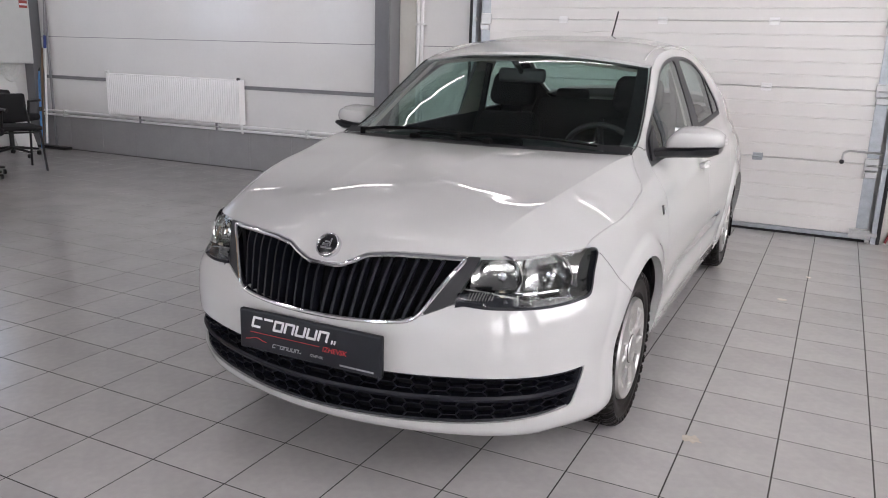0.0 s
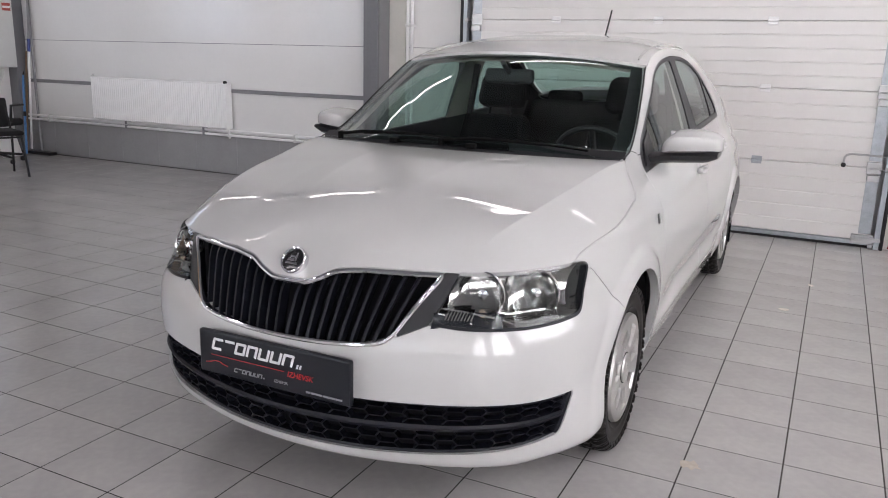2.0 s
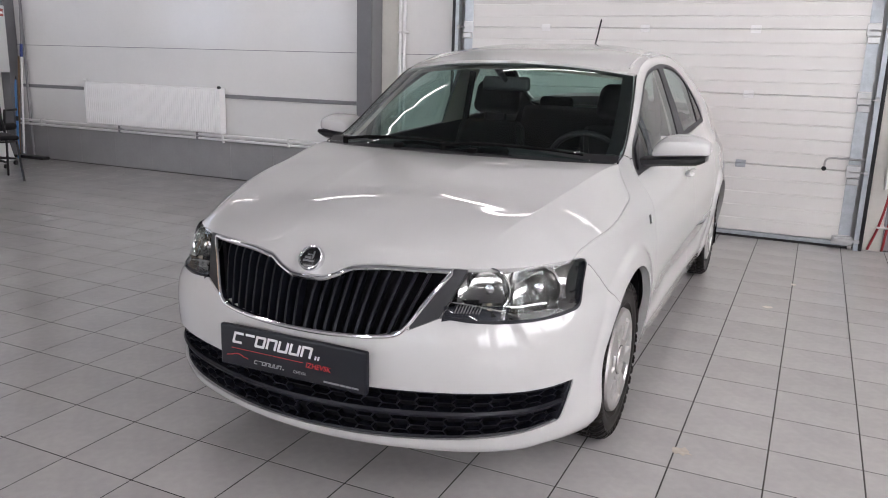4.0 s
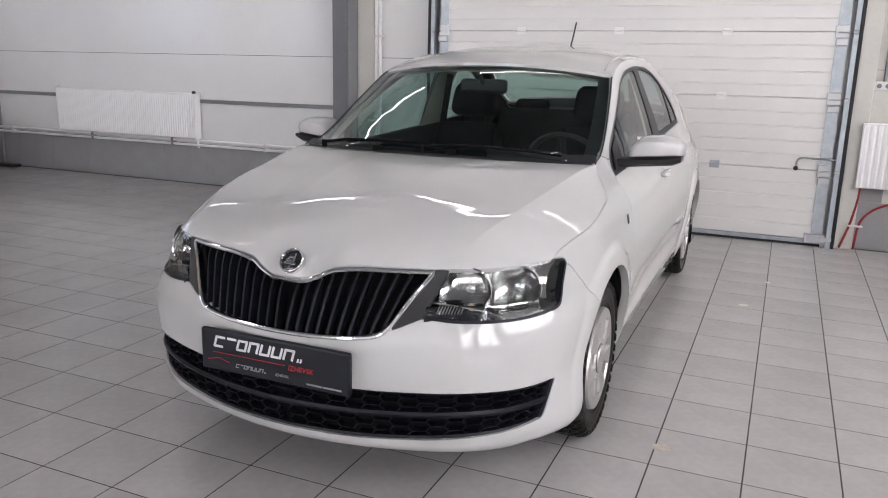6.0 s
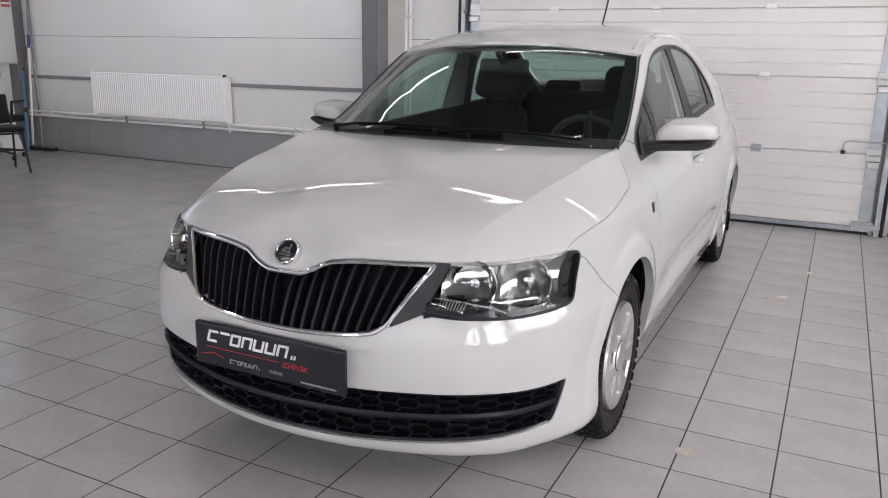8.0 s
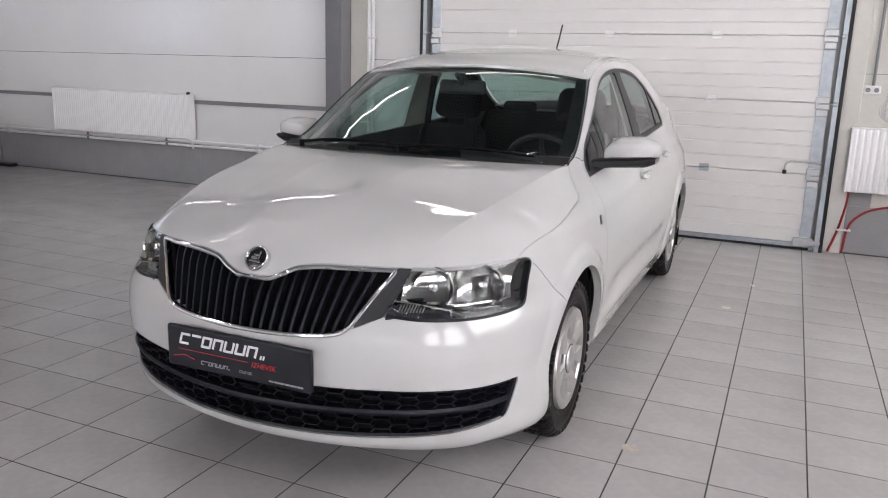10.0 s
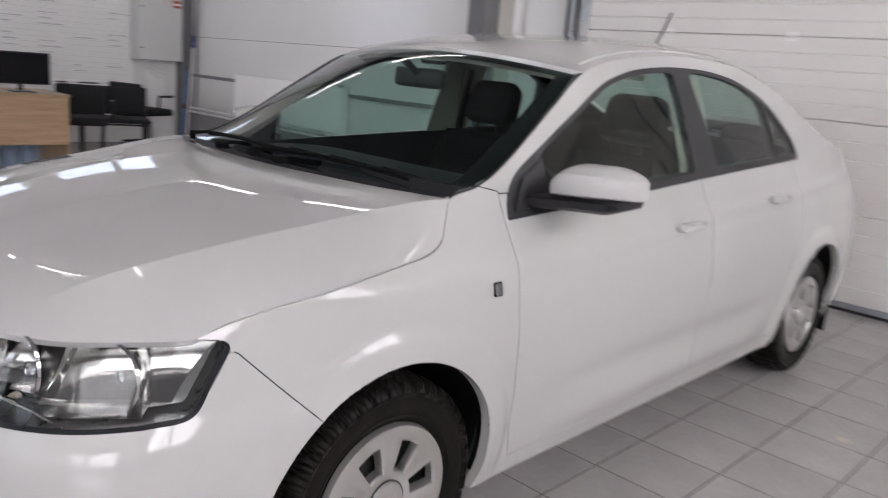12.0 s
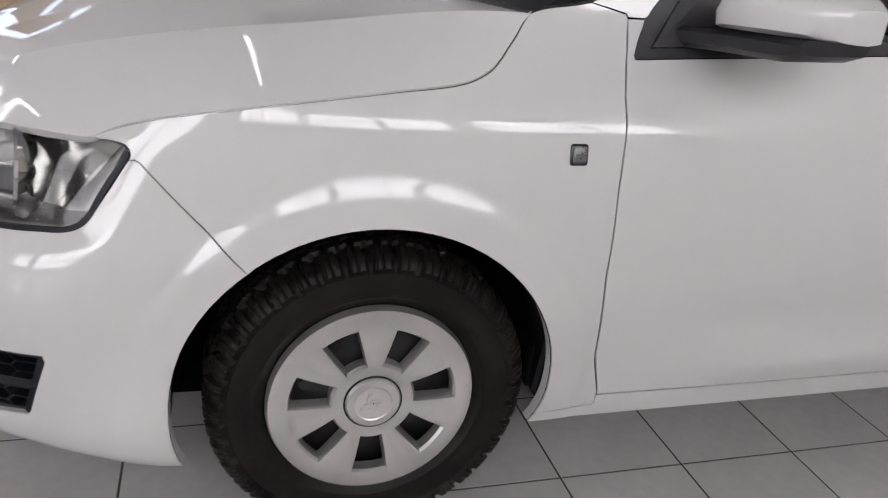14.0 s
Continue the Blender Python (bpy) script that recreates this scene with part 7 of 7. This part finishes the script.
part("pen_tray", cube(0, -0.1, -0.715, 0.06, 0.985, -0.70, 0.002), WHITE_METAL, wb)
random.seed(7)
bm = bmesh.new()
for i in range(19):
    z = 0.60 - i * 0.065
    box(bm, 0.0182, -0.96, z, 0.0192, 0.96, z + 0.0025)
part("ruling", bm, mat("faint_ruling", (0.50, 0.50, 0.50), 0.5), wb)["kind"] = "stuff"
bm, bm2 = bmesh.new(), bmesh.new()
for i in range(19):
    z = 0.61 - i * 0.065
    for col in range(5):
        if random.random() < (0.75 if col == 0 else 0.42):
            y0 = -0.94 + col * 0.40 + random.uniform(0, 0.03)
            x1 = y0 + random.uniform(0.05, 0.28)
            while y0 < x1:
                w_ = random.uniform(0.012, 0.035)
                box(bm2 if col == 0 else bm, 0.0195, y0, z + 0.006, 0.0203, y0 + w_, z + random.uniform(0.014, 0.026))
                y0 += w_ + 0.008
part("writing_bars", bm, INK, wb)["kind"] = "stuff"
part("red_writing_bars", bm2, INK_RED, wb)["kind"] = "stuff"
part("marker", rod(bmesh.new(), (0.03, -0.97, 0.03), (0.03, -0.80, 0.025), 0.011, 8), BLACK_MET, wb)
for y in (0.05, 0.3, 0.42):
    part("marker", rod(bmesh.new(), (0.03, y, -0.69), (0.03, y + 0.12, -0.69), 0.009, 8), BLACK_MET, wb)
eb = thing("electric_cabinet", "pale grey steel electric cabinet with a red label", "cabinet", (XW, 6.37, 1.06))
part("case", cube(0, -0.30, 0, 0.22, 0.30, 0.80, 0.006), mat("pale_grey_enamel", (0.52, 0.53, 0.52), 0.35, 0, 0.03, 8), eb)
part("cabinet_door", cube(0.222, -0.29, 0.01, 0.234, 0.29, 0.79, 0.003), mat("pale_grey_enamel_door", (0.54, 0.55, 0.54), 0.35, 0, 0.03, 8), eb)
part("red_label", cube(0.2345, 0.16, 0.67, 0.2355, 0.27, 0.76), mat("red_label", (0.35, 0.06, 0.05), 0.5), eb)
part("label_band", cube(0.2357, 0.165, 0.70, 0.2362, 0.265, 0.725), WHITE_PLASTIC, eb)
for z in (0.15, 0.65):
    part("lock", rod(bmesh.new(), (0.233, -0.25, z), (0.243, -0.25, z), 0.012, 10), BLACK_MET, eb)
for k, r in ((0, 0.05), (1, 0.09), (2, 0.13)):
    tagged(part("cable_loop", hose(bmesh.new(), [(XW + 0.08 + 0.02 * k, 6.42 + r * math.cos(a), 1.04 + r * 1.5 * -abs(math.sin(a))) for a in np.linspace(0, math.pi, 16)], 0.012, 6), WHITE_PLASTIC, smooth=True), "pale cable loop under the electric cabinet", "cable", group="cable loops")
lb = part("leaning_board", cube(-0.008, -0.13, 0, 0.008, 0.13, 1.0, 0.003), WHITE_PLASTIC)
lb.matrix_world = pose(XW + 0.42, 6.35, 0.0, 0, -22, 0)
tagged(lb, "white board leaning against the wall", "board")
cb = thing("water_pack", "blue and white bottle packs under the desk", "pack", (-7.55, 4.0, 0))
for k in range(4):
    part("jug", lathe(bmesh.new(), [(0.001, 0), (0.07, 0), (0.075, 0.02), (0.075, 0.2), (0.03, 0.27), (0.03, 0.29), (0.001, 0.29)], 16, "z", (0, -0.24 + 0.16 * k, 0)), mat("pale_blue_jug", (0.25, 0.33, 0.45), 0.3) if k == 0 else bpy.data.materials["pale_blue_jug"], cb, smooth=40)
    part("jug_cap", rod(bmesh.new(), (0, -0.24 + 0.16 * k, 0.29), (0, -0.24 + 0.16 * k, 0.31), 0.03, 12), BLUE, cb)

# mops by the corner
def pole(name, a, b, bits, label):
    t = thing(name, label, "mop", a)
    d = Vector(b) - Vector(a)
    for t0, t1, r, m_ in bits:
        part("pole", rod(bmesh.new(), d * t0, d * t1, r, 10), m_, t, smooth=40)
    return t


mp = pole("floor_mop", (-9.06, 6.70, 0.02), (-9.0, 6.80, 1.95), ((0.02, 0.64, 0.013, WHITE_METAL), (0.64, 0.72, 0.018, BLUE), (0.72, 1.0, 0.012, GREY_PL)), "floor mop with white and grey pole, leaning in the corner")
part("mop_head", cube(-0.15, -0.06, -0.02, 0.42, 0.05, 0.02, 0.015, 2), BLACK_MET, mp)
pole("broom", (-9.05, 6.62, 0.0), (-9.22, 6.80, 1.10), ((0.0, 0.42, 0.014, LIGHT_BLUE), (0.42, 0.47, 0.018, BLACK_MET), (0.47, 0.88, 0.014, LIGHT_BLUE), (0.88, 1.0, 0.017, BLACK_MET)), "light blue broom pole leaning in the corner")
pole("broom", (-9.14, 6.70, 0.0), (-9.15, 6.82, 1.26), ((0.0, 1.0, 0.012, mat("brown_wood_pole", (0.2, 0.12, 0.07), 0.6)),), "brown wooden broom pole leaning in the corner")
dp = thing("downpipe", "white upright duct with a grey pipe under it", "duct", (-9.02, 6.78, 0))
part("duct_box", cube(-0.06, -0.06, 2.05, 0.06, 0.06, ZC, 0.005), WHITE_PLASTIC, dp)
part("pipe", rod(bmesh.new(), (0.0, 0.03, 0.0), (0.0, 0.03, 2.05), 0.016, 8), GREY_PL, dp)

# pale sheets and folders on the west wall beyond the counter
for y, z, w_, h_, mt in ((0.82, 1.24, 0.30, 0.36, CARD), (1.10, 0.98, 0.28, 0.18, WHITE_PLASTIC), (1.42, 0.98, 0.26, 0.16, WHITE_PLASTIC), (0.9, 1.6, 0.5, 0.3, WHITE_PLASTIC)):
    tagged(part("wall_sheet", cube(XW, y - w_ / 2, z - h_ / 2, XW + 0.02, y + w_ / 2, z + h_ / 2, 0.002), mt), "pale board fixed to the wall" if mt is not CARD else "brown cardboard fixed to the wall", "board", group="boards on the wall")
for z in (1.05, 1.14):
    tagged(part("wall_conduit", hose(bmesh.new(), [(XW + 0.02, -0.5, z), (XW + 0.02, 2.2, z + 0.02)], 0.008, 6), GREY_PL), "grey conduit along the wall", "conduit", group="conduits")

# ---- floor tiles ----
PITCH, GAP, TX, TY = 0.303, 0.005, 0.015, 2.535
tile_bm = bmesh.new()
h_ = (PITCH - GAP) / 2
lo_ = [tile_bm.verts.new((sx * h_, sy_ * h_, -0.004)) for sx, sy_ in ((-1, -1), (1, -1), (1, 1), (-1, 1))]
hi_ = [tile_bm.verts.new((sx * (h_ - 0.0005), sy_ * (h_ - 0.0005), 0.0)) for sx, sy_ in ((-1, -1), (1, -1), (1, 1), (-1, 1))]
md_ = [tile_bm.verts.new((sx * h_, sy_ * h_, -0.0005)) for sx, sy_ in ((-1, -1), (1, -1), (1, 1), (-1, 1))]
tile_bm.faces.new(hi_)
for k in range(4):
    j = (k + 1) % 4
    tile_bm.faces.new((lo_[k], lo_[j], md_[j], md_[k]))
    tile_bm.faces.new((md_[k], md_[j], hi_[j], hi_[k]))
tile_me = bpy.data.meshes.new("tile")
tile_bm.to_mesh(tile_me)
tile_bm.free()
tile_me.materials.append(TILE)
floor_ob = bpy.data.objects["floor"]
rest_v, rest_f = [], []
for i in range(math.floor((XW - TX) / PITCH), math.ceil((XE - TX) / PITCH)):
    for j in range(math.floor((YS - TY) / PITCH), math.ceil((YN - TY) / PITCH)):
        cx, cy = TX + PITCH * (i + 0.5), TY + PITCH * (j + 0.5)
        if not (XW + 0.05 < cx < XE - 0.05 and YS + 0.05 < cy < YN - 0.02):
            continue
        if -2.95 < cx < 1.3 and 0.75 < cy < 6.9:
            t = new("tile", tile_me)
            t.location = (cx, cy, 0)
            t.parent = floor_ob
        else:
            b = len(rest_v)
            dz = random.uniform(-0.0002, 0.0002)
            rest_v += [(cx + sx * h_, cy + sy_ * h_, -0.004) for sx, sy_ in ((-1, -1), (1, -1), (1, 1), (-1, 1))]
            rest_v += [(cx + sx * (h_ - 0.0005), cy + sy_ * (h_ - 0.0005), dz) for sx, sy_ in ((-1, -1), (1, -1), (1, 1), (-1, 1))]
            rest_f += [(b + 4, b + 5, b + 6, b + 7)] + [(b + k, b + (k + 1) % 4, b + 4 + (k + 1) % 4, b + 4 + k) for k in range(4)]
rest_me = bpy.data.meshes.new("far_tiles")
rest_me.from_pydata(rest_v, [], rest_f)
rest_me.materials.append(TILE)
far_tiles = new("far_tiles", rest_me)
far_tiles.parent = floor_ob
tagged(far_tiles, kind="stuff")
